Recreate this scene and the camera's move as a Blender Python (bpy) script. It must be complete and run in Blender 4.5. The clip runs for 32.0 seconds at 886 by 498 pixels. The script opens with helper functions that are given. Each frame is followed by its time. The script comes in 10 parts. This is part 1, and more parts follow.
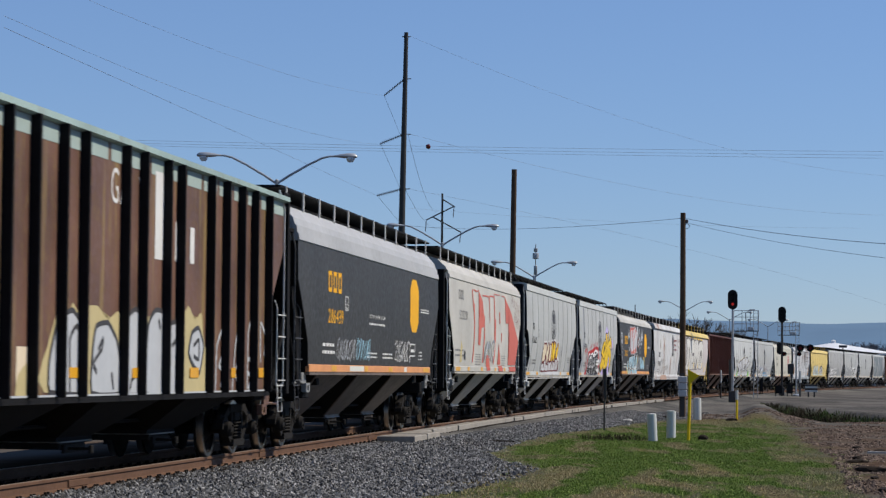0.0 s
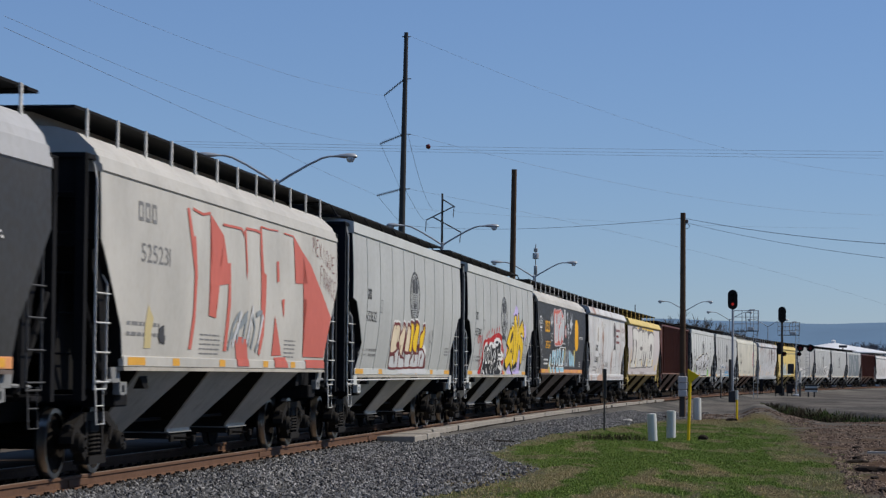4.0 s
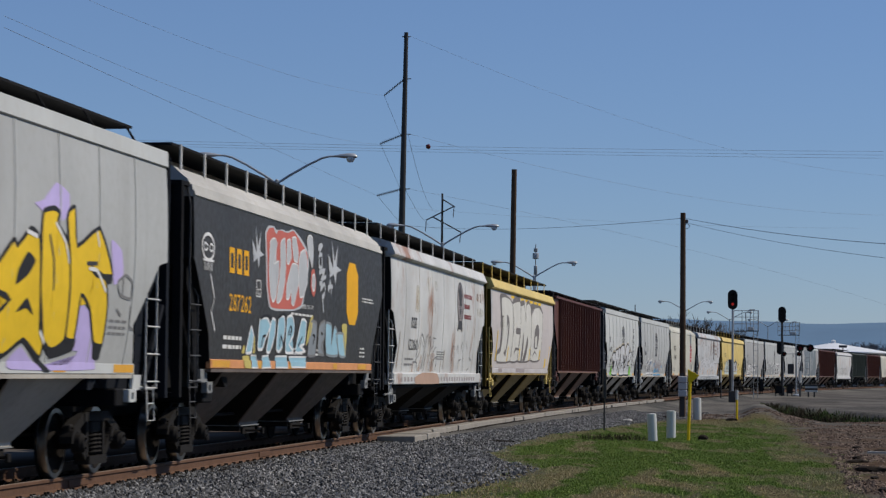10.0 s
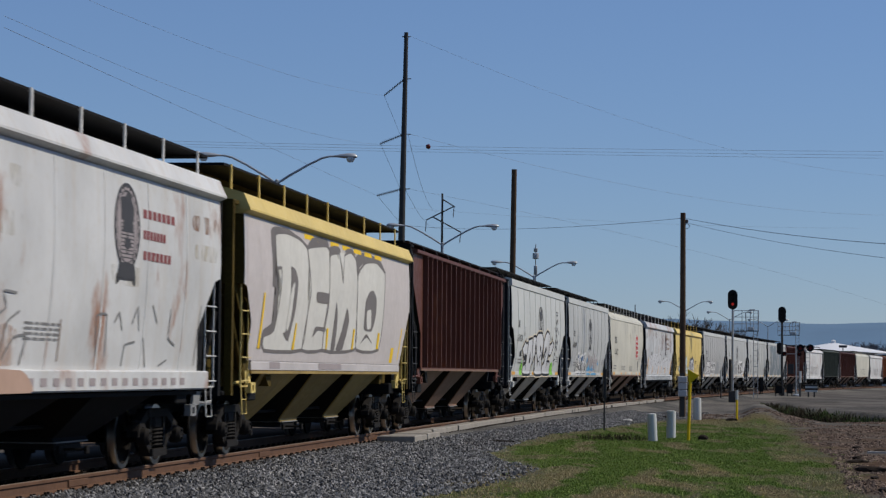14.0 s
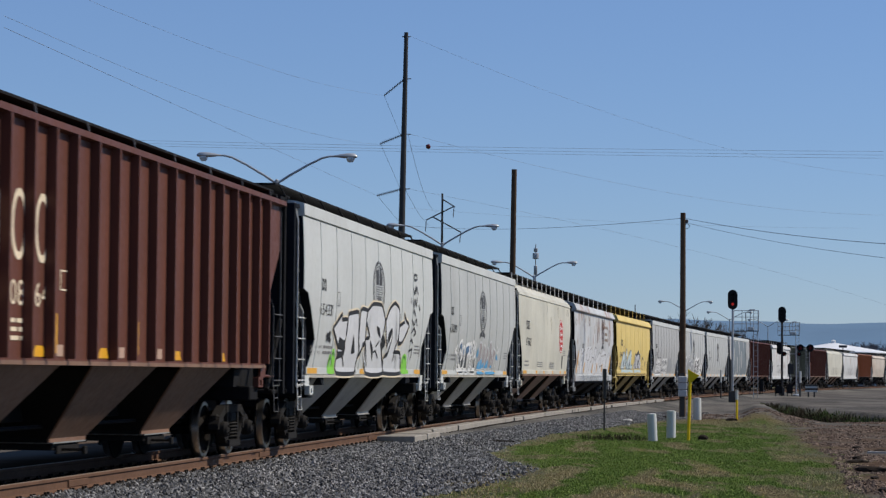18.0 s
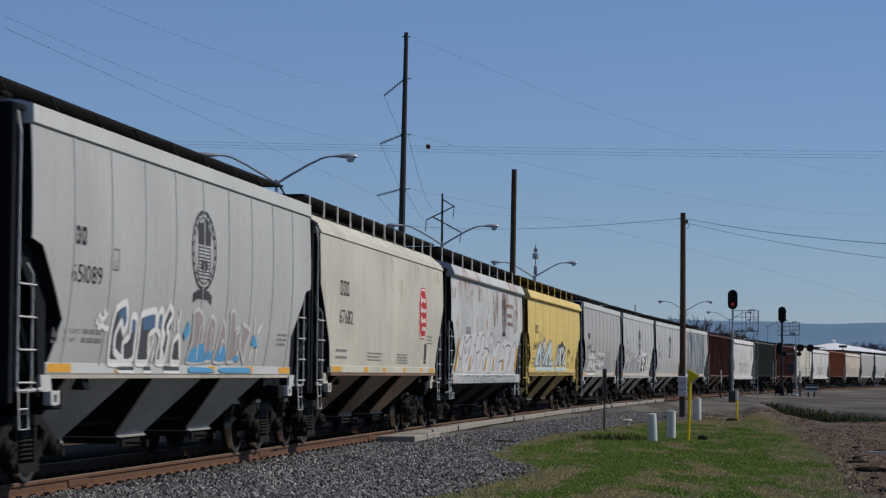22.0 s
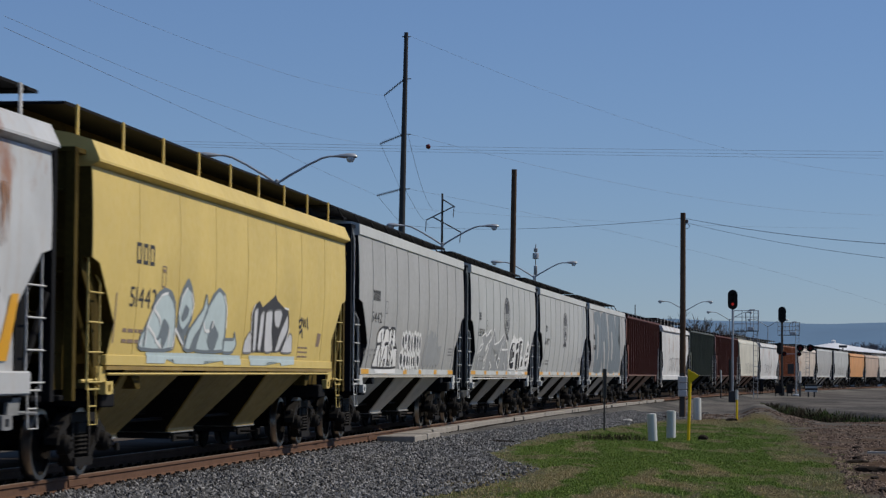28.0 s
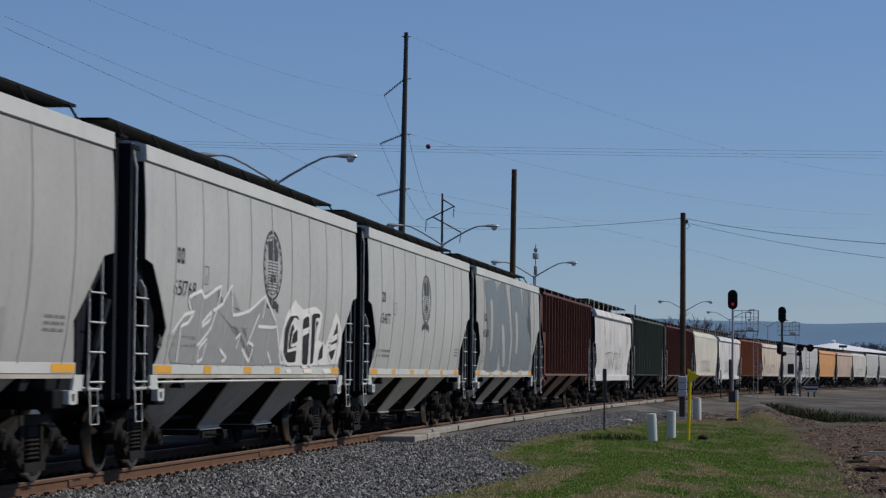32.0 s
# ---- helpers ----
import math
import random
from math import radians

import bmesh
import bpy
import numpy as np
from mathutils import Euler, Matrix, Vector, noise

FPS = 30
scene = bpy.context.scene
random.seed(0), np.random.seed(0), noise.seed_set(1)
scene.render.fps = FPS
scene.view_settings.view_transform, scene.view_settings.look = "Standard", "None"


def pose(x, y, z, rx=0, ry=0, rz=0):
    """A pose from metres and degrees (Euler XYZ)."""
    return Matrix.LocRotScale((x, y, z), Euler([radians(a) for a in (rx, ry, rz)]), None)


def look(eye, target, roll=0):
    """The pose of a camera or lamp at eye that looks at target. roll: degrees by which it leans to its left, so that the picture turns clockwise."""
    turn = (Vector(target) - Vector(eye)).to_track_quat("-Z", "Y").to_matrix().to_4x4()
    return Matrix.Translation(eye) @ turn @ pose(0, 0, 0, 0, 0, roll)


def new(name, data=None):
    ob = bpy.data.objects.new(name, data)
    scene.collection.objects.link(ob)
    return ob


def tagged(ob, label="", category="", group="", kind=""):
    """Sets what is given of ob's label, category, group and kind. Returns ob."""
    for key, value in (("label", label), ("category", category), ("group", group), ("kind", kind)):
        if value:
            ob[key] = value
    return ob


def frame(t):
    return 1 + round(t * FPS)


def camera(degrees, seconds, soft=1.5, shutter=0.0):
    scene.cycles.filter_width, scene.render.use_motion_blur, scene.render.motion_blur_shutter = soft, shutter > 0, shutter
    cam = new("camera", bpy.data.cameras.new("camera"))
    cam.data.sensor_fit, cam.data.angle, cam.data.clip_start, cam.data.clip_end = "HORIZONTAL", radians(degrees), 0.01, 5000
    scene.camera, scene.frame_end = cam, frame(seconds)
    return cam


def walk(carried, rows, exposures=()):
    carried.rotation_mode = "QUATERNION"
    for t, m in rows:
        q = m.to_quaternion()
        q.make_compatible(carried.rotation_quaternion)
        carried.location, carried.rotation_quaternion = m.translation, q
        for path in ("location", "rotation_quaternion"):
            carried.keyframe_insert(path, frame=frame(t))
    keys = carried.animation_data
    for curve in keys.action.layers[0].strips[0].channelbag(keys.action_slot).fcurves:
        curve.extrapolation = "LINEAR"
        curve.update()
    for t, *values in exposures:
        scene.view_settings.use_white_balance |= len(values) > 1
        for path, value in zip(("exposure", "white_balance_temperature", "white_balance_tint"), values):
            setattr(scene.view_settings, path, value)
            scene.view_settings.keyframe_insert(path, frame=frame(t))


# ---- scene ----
# ---- camera: stands still on a tripod beside the line ----
EYE_Z = 1.398                      # above the rail heads, which are z = 0
cam = camera(20.85, 32.0, soft=1.3, shutter=0.4)
stand = pose(0, 0, EYE_Z, 90 + 2.952, 0, 0) @ pose(0, 0, 0, 0, 0, 0.4875)
walk(cam, [(0.0, stand), (32.0, stand)], exposures=[(0.0, 0.27), (2.0, 0.24), (3.5, 0.14), (5.5, -0.06), (14.5, -0.06), (16.5, 0.2), (19.0, 0.2), (20.0, -0.06), (25.0, -0.12), (32.0, -0.13)])

# ---- sky and sun ----
SUN_AZ, SUN_EL = 80.0, 44.0        # degrees clockwise from the view axis, and up
world = bpy.data.worlds.new("world")
scene.world = world
world.use_nodes = True
wn = world.node_tree
sky = wn.nodes.new("ShaderNodeTexSky")
sky.sky_type, sky.sun_disc = "NISHITA", False
sky.sun_elevation, sky.sun_rotation = radians(SUN_EL), radians(SUN_AZ)
sky.air_density, sky.dust_density, sky.ozone_density, sky.altitude = 1.0, 0.0, 3.0, 100
n_tint = wn.nodes.new("ShaderNodeMix")      # a clear, cold spring sky
n_tint.data_type, n_tint.blend_type = "RGBA", "MULTIPLY"
n_tint.inputs[0].default_value = 1.0
n_tint.inputs[7].default_value = (0.78, 0.92, 1.27, 1)
wn.links.new(sky.outputs[0], n_tint.inputs[6])
wn.nodes["Background"].inputs["Strength"].default_value = 0.070
n_even = wn.nodes.new("ShaderNodeMix")      # thin high haze evens the blue out
n_even.data_type = "RGBA"
n_even.inputs[0].default_value = 0.3
n_even.inputs[7].default_value = (2.6, 4.3, 7.0, 1)
wn.links.new(n_tint.outputs[2], n_even.inputs[6])
wn.links.new(n_even.outputs[2], wn.nodes["Background"].inputs["Color"])
sun_data = bpy.data.lights.new("sun", "SUN")
sun_data.energy, sun_data.angle, sun_data.color = 3.75, radians(0.6), (1.0, 0.91, 0.78)
sun = new("sun", sun_data)
sun_from = Vector((math.sin(radians(SUN_AZ)) * math.cos(radians(SUN_EL)), math.cos(radians(SUN_AZ)) * math.cos(radians(SUN_EL)), math.sin(radians(SUN_EL))))
sun.matrix_world = look(sun_from * 50, (0, 0, 0))

# ---- the line of the track, and the train's way along it ----
KNOT_S = np.linspace(0, 320, 9)
KNOT_K = np.array([-1.422, 0.467, 0.577, 0.608, 0.557, 0.557, 0.510, 0.339, 0.119]) * 1e-3
LINE_DS = 2.0
LINE_S = np.arange(0, 600, LINE_DS)
_k = np.interp(LINE_S, KNOT_S, KNOT_K)
LINE_TH = 0.15709 + np.concatenate([[0], np.cumsum(_k[:-1] * LINE_DS)])
_m = LINE_TH + _k * LINE_DS / 2
LINE_X = -8.159 + np.concatenate([[0], np.cumsum(np.sin(_m[:-1]) * LINE_DS)])
LINE_Y = 15.0 + np.concatenate([[0], np.cumsum(np.cos(_m[:-1]) * LINE_DS)])


def on_line(s, off=0.0):
    """A place s metres along the track, off metres to its right, with the heading there."""
    if s < 0:
        th = float(LINE_TH[0])
        x, y = LINE_X[0] + s * math.sin(th), LINE_Y[0] + s * math.cos(th)
    else:
        th = float(np.interp(s, LINE_S, LINE_TH))
        x, y = float(np.interp(s, LINE_S, LINE_X)), float(np.interp(s, LINE_S, LINE_Y))
    return Vector((x + off * math.cos(th), y - off * math.sin(th), 0.0)), th


def gone(t):
    """How far the train has rolled by t seconds, counted from 16 s."""
    u = t - 16.0
    return 8.5032 * u + 0.009943 * u * u + 4.893e-5 * u ** 3


# ---- materials ----
def mat_base(name):
    m = bpy.data.materials.new(name)
    m.use_nodes = True
    return m, m.node_tree, m.node_tree.nodes["Principled BSDF"]


def n_noise(nt, scale, detail=4.0, vec=None, rough=0.55):
    n = nt.nodes.new("ShaderNodeTexNoise")
    n.inputs["Scale"].default_value, n.inputs["Detail"].default_value, n.inputs["Roughness"].default_value = scale, detail, rough
    if vec is not None:
        nt.links.new(vec, n.inputs["Vector"])
    return n


def n_coord(nt, stretch=(1, 1, 1), which="Object", shift=None):
    c = nt.nodes.new("ShaderNodeTexCoord")
    mp = nt.nodes.new("ShaderNodeMapping")
    mp.inputs["Scale"].default_value = stretch
    nt.links.new(c.outputs[which], mp.inputs["Vector"])
    if shift is not None:
        nt.links.new(shift, mp.inputs["Location"])
    return mp.outputs[0]


def n_ramp(nt, fac, stops):
    r = nt.nodes.new("ShaderNodeValToRGB")
    e = r.color_ramp.elements
    while len(e) < len(stops):
        e.new(0.5)
    for el, (p, c) in zip(e, stops):
        el.position = p
        el.color = (c, c, c, 1) if not isinstance(c, tuple) else (*c, 1)
    nt.links.new(fac, r.inputs[0])
    return r.outputs[0]


def n_mix(nt, fac, a, b, mode="MIX"):
    n = nt.nodes.new("ShaderNodeMix")
    n.data_type, n.blend_type = "RGBA", mode
    for sock, v in ((n.inputs[0], fac), (n.inputs[6], a), (n.inputs[7], b)):
        if isinstance(v, (int, float)):
            sock.default_value = v
        elif isinstance(v, tuple):
            sock.default_value = (*v, 1)
        else:
            nt.links.new(v, sock)
    return n.outputs[2]


def n_bump(nt, bsdf, height, strength=0.2, dist=0.02):
    b = nt.nodes.new("ShaderNodeBump")
    b.inputs["Strength"].default_value, b.inputs["Distance"].default_value = strength, dist
    nt.links.new(height, b.inputs["Height"])
    nt.links.new(b.outputs[0], bsdf.inputs["Normal"])


def n_random(nt):
    return nt.nodes.new("ShaderNodeObjectInfo").outputs["Random"]


def paint(name, rgb, dirt=(0.16, 0.13, 0.10), dirt_amount=0.35, rust=0.0, rough=0.5, fade=0.12, runs=(0.52, 0.85)):
    """Weathered coach paint: faded patches, streaks of dirt that run down, rust blooms."""
    m, nt, b = mat_base(name)
    rnd = n_random(nt)
    mul = nt.nodes.new("ShaderNodeMath")
    mul.operation = "MULTIPLY"
    mul.inputs[1].default_value = 57.0
    nt.links.new(rnd, mul.inputs[0])
    broad = n_noise(nt, 0.55, 3, n_coord(nt, (1, 1, 1), shift=mul.outputs[0])).outputs[0]
    streak = n_noise(nt, 1.0, 5, n_coord(nt, (3.2, 3.2, 0.22), shift=mul.outputs[0]), 0.6).outputs[0]
    fine = n_noise(nt, 9.0, 6, n_coord(nt)).outputs[0]
    lo = tuple(c * (1 - fade) for c in rgb)
    hi = tuple(min(1, c * (1 + fade)) for c in rgb)
    col = n_mix(nt, n_ramp(nt, broad, [(0.35, 0.0), (0.65, 1.0)]), lo, hi)
    col = n_mix(nt, n_ramp(nt, streak, [(runs[0], 0.0), (runs[1], dirt_amount)]), col, dirt)
    col = n_mix(nt, n_ramp(nt, fine, [(0.55, 0.0), (0.8, dirt_amount * 0.4)]), col, dirt)
    if rust > 0:
        rn = n_noise(nt, 0.8, 7, n_coord(nt, (1, 1, 0.7), shift=mul.outputs[0]), 0.62).outputs[0]
        edge = 0.74 - 0.25 * rust
        rc = n_mix(nt, fine, (0.19, 0.065, 0.022), (0.36, 0.15, 0.06))
        col = n_mix(nt, n_ramp(nt, rn, [(edge, 0.0), (edge + 0.12, 0.85)]), col, rc)
    nt.links.new(col, b.inputs["Base Color"])
    b.inputs["Specular IOR Level"].default_value = 0.3
    nt.links.new(n_ramp(nt, fine, [(0.2, max(0.05, rough - 0.1)), (0.8, min(1, rough + 0.2))]), b.inputs["Roughness"])
    n_bump(nt, b, broad, 0.25, 0.03)
    return m


def plain(name, rgb, rough=0.6, metal=0.0, grain=20.0, spread=0.25, bump=0.15):
    m, nt, b = mat_base(name)
    big = n_noise(nt, grain * 0.12, 3, n_coord(nt)).outputs[0]
    fine = n_noise(nt, grain, 5, n_coord(nt)).outputs[0]
    col = n_mix(nt, fine, tuple(c * (1 - spread) for c in rgb), tuple(min(1, c * (1 + spread)) for c in rgb))
    col = n_mix(nt, n_ramp(nt, big, [(0.4, 0.0), (0.75, 0.45)]), col, tuple(c * (1 - 1.6 * spread) if spread < 0.6 else c * 0.2 for c in rgb))
    nt.links.new(col, b.inputs["Base Color"])
    b.inputs["Roughness"].default_value, b.inputs["Metallic"].default_value = rough, metal
    b.inputs["Specular IOR Level"].default_value = 0.5 if metal > 0 or rough < 0.5 else 0.12
    n_bump(nt, b, fine, bump, 0.01)
    return m


M = {}
M["cp_grey"] = paint("pale_grey_paint", (0.41, 0.42, 0.41), dirt_amount=0.22, fade=0.06)
M["cp_grey_dark"] = paint("dull_grey_paint", (0.36, 0.36, 0.35), dirt_amount=0.3, fade=0.06)
M["cp_white"] = paint("off_white_paint", (0.50, 0.515, 0.50), dirt_amount=0.18, fade=0.05)
M["soo_white"] = paint("chalky_white_paint", (0.53, 0.535, 0.53), dirt=(0.42, 0.30, 0.16), dirt_amount=0.4, rust=0.72)
M["cpr_white"] = paint("rust_stained_white_paint", (0.46, 0.475, 0.48), dirt=(0.35, 0.24, 0.15), dirt_amount=0.4, rust=0.78)
M["cream"] = paint("cream_paint", (0.50, 0.485, 0.41), dirt=(0.42, 0.36, 0.24), dirt_amount=0.35)
M["red_white"] = paint("warm_white_paint", (0.47, 0.455, 0.415), dirt=(0.30, 0.24, 0.18), dirt_amount=0.3)
M["charcoal"] = paint("charcoal_paint", (0.039, 0.037, 0.034), dirt=(0.08, 0.075, 0.07), dirt_amount=0.4)
M["roof_grey"] = paint("galvanised_roof_paint", (0.38, 0.385, 0.39), dirt_amount=0.3, fade=0.08)
M["yellow"] = paint("mustard_yellow_paint", (0.615, 0.468, 0.15), dirt=(0.4, 0.26, 0.07), dirt_amount=0.22, fade=0.07)
M["brown"] = paint("oxide_brown_paint", (0.108, 0.037, 0.023), dirt=(0.13, 0.065, 0.04), dirt_amount=0.4)
M["brown_worn"] = paint("worn_brown_paint", (0.135, 0.070, 0.048), dirt=(0.33, 0.24, 0.08), dirt_amount=0.9, rust=0.25, fade=0.3, runs=(0.55, 0.74))
M["roof_green"] = paint("flaking_pale_green_paint", (0.30, 0.40, 0.37), dirt=(0.16, 0.10, 0.07), dirt_amount=0.6)
M["demo_white"] = paint("lilac_white_overpaint", (0.50, 0.47, 0.46), dirt=(0.40, 0.34, 0.36), dirt_amount=0.35)
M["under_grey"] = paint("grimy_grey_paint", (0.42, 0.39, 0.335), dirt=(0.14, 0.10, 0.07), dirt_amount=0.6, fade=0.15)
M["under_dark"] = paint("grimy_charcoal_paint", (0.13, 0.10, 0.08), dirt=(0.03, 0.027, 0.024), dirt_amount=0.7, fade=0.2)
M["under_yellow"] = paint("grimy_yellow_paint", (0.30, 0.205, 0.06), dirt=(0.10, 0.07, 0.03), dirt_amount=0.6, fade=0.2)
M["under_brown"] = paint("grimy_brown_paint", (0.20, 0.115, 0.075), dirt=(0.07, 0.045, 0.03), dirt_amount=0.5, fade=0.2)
M["green"] = paint("dark_green_paint", (0.08, 0.088, 0.066), dirt=(0.15, 0.13, 0.10), dirt_amount=0.5)
M["tan"] = paint("tan_paint", (0.42, 0.32, 0.25), dirt_amount=0.3)
M["orange_rust"] = paint("orange_brown_paint", (0.27, 0.105, 0.045), dirt=(0.12, 0.06, 0.04), dirt_amount=0.4)
M["orange"] = paint("faded_orange_paint", (0.52, 0.25, 0.09), dirt=(0.45, 0.38, 0.30), dirt_amount=0.4)
M["mixed_rust"] = paint("cream_and_rust_paint", (0.50, 0.44, 0.37), dirt=(0.40, 0.20, 0.09), dirt_amount=0.5, rust=0.75)
# black parts, and the shade painted into most car ends
M["black"] = plain("black_paint_and_shade", (0.010, 0.010, 0.011), 0.85, spread=0.4)
# navy and dark yellow: car ends with their shade in the colour
M["end_navy"] = plain("dark_navy_end_shade", (0.010, 0.012, 0.017), 0.8, spread=0.3)
M["yellow_shade"] = plain("shaded_dark_yellow_paint", (0.075, 0.052, 0.010), 0.8, spread=0.4)
# hopper chutes: the shade between the bays is put into this colour
M["chute_shade"] = plain("chute_shade_black", (0.014, 0.012, 0.010), 0.9, spread=0.4, bump=0.3)
# steel and wheel tones are lowered to hold the shade under the cars
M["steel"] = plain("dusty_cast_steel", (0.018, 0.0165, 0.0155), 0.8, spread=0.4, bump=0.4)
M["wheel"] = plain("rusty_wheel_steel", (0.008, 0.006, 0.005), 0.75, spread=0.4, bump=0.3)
M["tread"] = plain("polished_tread_steel", (0.45, 0.43, 0.40), 0.3, 1.0)
M["white_metal"] = plain("white_painted_steel", (0.60, 0.60, 0.58), 0.55)
M["grey_metal"] = plain("grey_painted_steel", (0.22, 0.225, 0.225), 0.55)
M["grey_dark"] = plain("dark_grey_painted_steel", (0.085, 0.085, 0.085), 0.6)
M["rail"] = plain("rust_brown_rail_steel", (0.125, 0.07, 0.045), 0.75, spread=0.3, bump=0.3)
M["rail_top"] = plain("worn_rail_head_steel", (0.20, 0.15, 0.115), 0.6, 0.25, spread=0.2)
M["tie"] = plain("weathered_creosoted_wood", (0.017, 0.013, 0.010), 0.9, grain=12, spread=0.45, bump=0.6)
M["clip"] = plain("dark_rail_clip_steel", (0.03, 0.024, 0.02), 0.7)
M["plank"] = plain("weathered_concrete", (0.29, 0.27, 0.24), 0.9, grain=14, spread=0.3, bump=0.5)
M["wood_pole"] = plain("creosoted_pole_wood", (0.085, 0.056, 0.037), 0.9, grain=8, spread=0.45, bump=0.5)
M["pole_dark"] = plain("weathered_steel_pole", (0.055, 0.055, 0.055), 0.7)
M["galv"] = plain("galvanised_steel", (0.36, 0.38, 0.40), 0.45, 0.3)
M["lens"] = plain("clear_lamp_refractor", (0.55, 0.58, 0.60), 0.15, spread=0.08, bump=0.05)
M["glassy"] = plain("brown_insulator_glaze", (0.06, 0.045, 0.04), 0.3)
M["wire"] = plain("weathered_cable", (0.22, 0.25, 0.29), 0.6)
M["signal_black"] = plain("matt_black_enamel", (0.012, 0.012, 0.013), 0.6)
# bark of the far trees, with distance haze mixed into the colour
M["far_bark"] = plain("hazed_far_bark", (0.085, 0.085, 0.105), 0.9)
M["post_yellow"] = plain("marker_yellow_plastic", (0.75, 0.52, 0.02), 0.5, spread=0.12)
M["reflector"] = plain("amber_reflective_tape", (0.72, 0.36, 0.02), 0.4, spread=0.15)
M["reflector_white"] = plain("white_reflective_tape", (0.7, 0.68, 0.6), 0.4, spread=0.1)
M["sill_orange"] = plain("salmon_orange_paint", (0.66, 0.30, 0.13), 0.55, spread=0.2)
M["pipe_white"] = plain("bleached_white_pipe", (0.50, 0.515, 0.50), 0.6, spread=0.12)
M["concrete"] = plain("cast_concrete", (0.36, 0.35, 0.33), 0.9, grain=10)
M["red_disc"] = plain("dark_red_lens", (0.12, 0.008, 0.008), 0.25)
M["roof_white"] = plain("white_sheet_roofing", (0.74, 0.75, 0.76), 0.5, grain=4, spread=0.08)
M["wall_pale"] = plain("pale_sheet_wall", (0.45, 0.45, 0.45), 0.7, grain=4, spread=0.1)
M["bark"] = plain("bare_grey_bark", (0.11, 0.095, 0.085), 0.9)


# ---- mesh helpers ----
def box(bm, x0, x1, y0, y1, z0, z1, chamfer=0.0):
    m = Matrix.Translation(((x0 + x1) / 2, (y0 + y1) / 2, (z0 + z1) / 2)) @ Matrix.Diagonal((abs(x1 - x0), abs(y1 - y0), abs(z1 - z0), 1))
    r = bmesh.ops.create_cube(bm, size=1.0, matrix=m)
    if chamfer > 0:
        edges = list({e for v in r["verts"] for e in v.link_edges})
        bmesh.ops.bevel(bm, geom=edges, offset=chamfer, segments=1, affect="EDGES")


def tube(bm, pts, r0, r1=None, n=8, cap=True):
    """A round bar through the points, tapering from r0 to r1."""
    pts = [Vector(p) for p in pts]
    r1 = r0 if r1 is None else r1
    rings = []
    for i, p in enumerate(pts):
        d = (pts[min(i + 1, len(pts) - 1)] - pts[max(i - 1, 0)]).normalized()
        u = d.cross(Vector((0, 0, 1)) if abs(d.z) < 0.95 else Vector((1, 0, 0))).normalized()
        w = d.cross(u)
        r = r0 + (r1 - r0) * i / max(1, len(pts) - 1)
        rings.append([bm.verts.new(p + (u * math.cos(2 * math.pi * k / n) + w * math.sin(2 * math.pi * k / n)) * r) for k in range(n)])
    for a, b in zip(rings, rings[1:]):
        for k in range(n):
            bm.faces.new((a[k], a[(k + 1) % n], b[(k + 1) % n], b[k]))
    if cap:
        bm.faces.new(rings[0][::-1])
        bm.faces.new(rings[-1])


def prism(bm, outline, y0, y1):
    """An outline in x and z, extruded from y0 to y1."""
    a = [bm.verts.new((x, y0, z)) for x, z in outline]
    b = [bm.verts.new((x, y1, z)) for x, z in outline]
    bm.faces.new(a)
    bm.faces.new(b[::-1])
    for i in range(len(outline)):
        j = (i + 1) % len(outline)
        bm.faces.new((a[j], a[i], b[i], b[j]))


def lathe(bm, profile, n=24, axis="Y", at=(0, 0, 0)):
    """A profile of (along, radius) turned round an axis through at."""
    rings = []
    for h, r in profile:
        ring = []
        for k in range(n):
            c, s = math.cos(2 * math.pi * k / n) * r, math.sin(2 * math.pi * k / n) * r
            p = (c, h, s) if axis == "Y" else ((c, s, h) if axis == "Z" else (h, c, s))
            ring.append(bm.verts.new(Vector(p) + Vector(at)))
        rings.append(ring)
    for a, b in zip(rings, rings[1:]):
        for k in range(n):
            bm.faces.new((a[k], a[(k + 1) % n], b[(k + 1) % n], b[k]))
    if profile[0][1] > 1e-4:
        bm.faces.new(rings[0])
    if profile[-1][1] > 1e-4:
        bm.faces.new(rings[-1][::-1])


def finish(bm, name, smooth=False):
    bmesh.ops.recalc_face_normals(bm, faces=bm.faces)
    me = bpy.data.meshes.new(name)
    bm.to_mesh(me)
    bm.free()
    if smooth:
        me.shade_smooth()
        me.set_sharp_from_angle(angle=radians(35))
    return me


MESHES = {}


def put(name, key, build, material, parent, m=None, label="", smooth=False):
    """One mesh object under a thing or part; alike parts share the mesh made by build."""
    if key not in MESHES:
        bm = bmesh.new()
        build(bm)
        me = finish(bm, name, smooth)
        me.materials.append(None)
        if key == "wheelset":
            me.materials.append(M["tread"])
        MESHES[key] = me
    ob = new(name, MESHES[key])
    ob.material_slots[0].link = "OBJECT"
    ob.material_slots[0].material = material
    ob.parent = parent
    if m is not None:
        ob.matrix_basis = m
    return tagged(ob, label)


def part(name, bm, material, parent, label="", smooth=False):
    me = finish(bm, name, smooth)
    me.materials.append(material)
    ob = new(name, me)
    ob.parent = parent
    return tagged(ob, label)


def thing(name, m, label, category, group="", kind=""):
    ob = new(name)
    ob.empty_display_size = 0.3
    ob.matrix_basis = m
    return tagged(ob, label, category, group, kind)


def solid(name, bm, material, m, label, category="", group="", kind="", smooth=False):
    me = finish(bm, name, smooth)
    me.materials.append(material)
    ob = new(name, me)
    ob.matrix_basis = m
    return tagged(ob, label, category, group, kind)

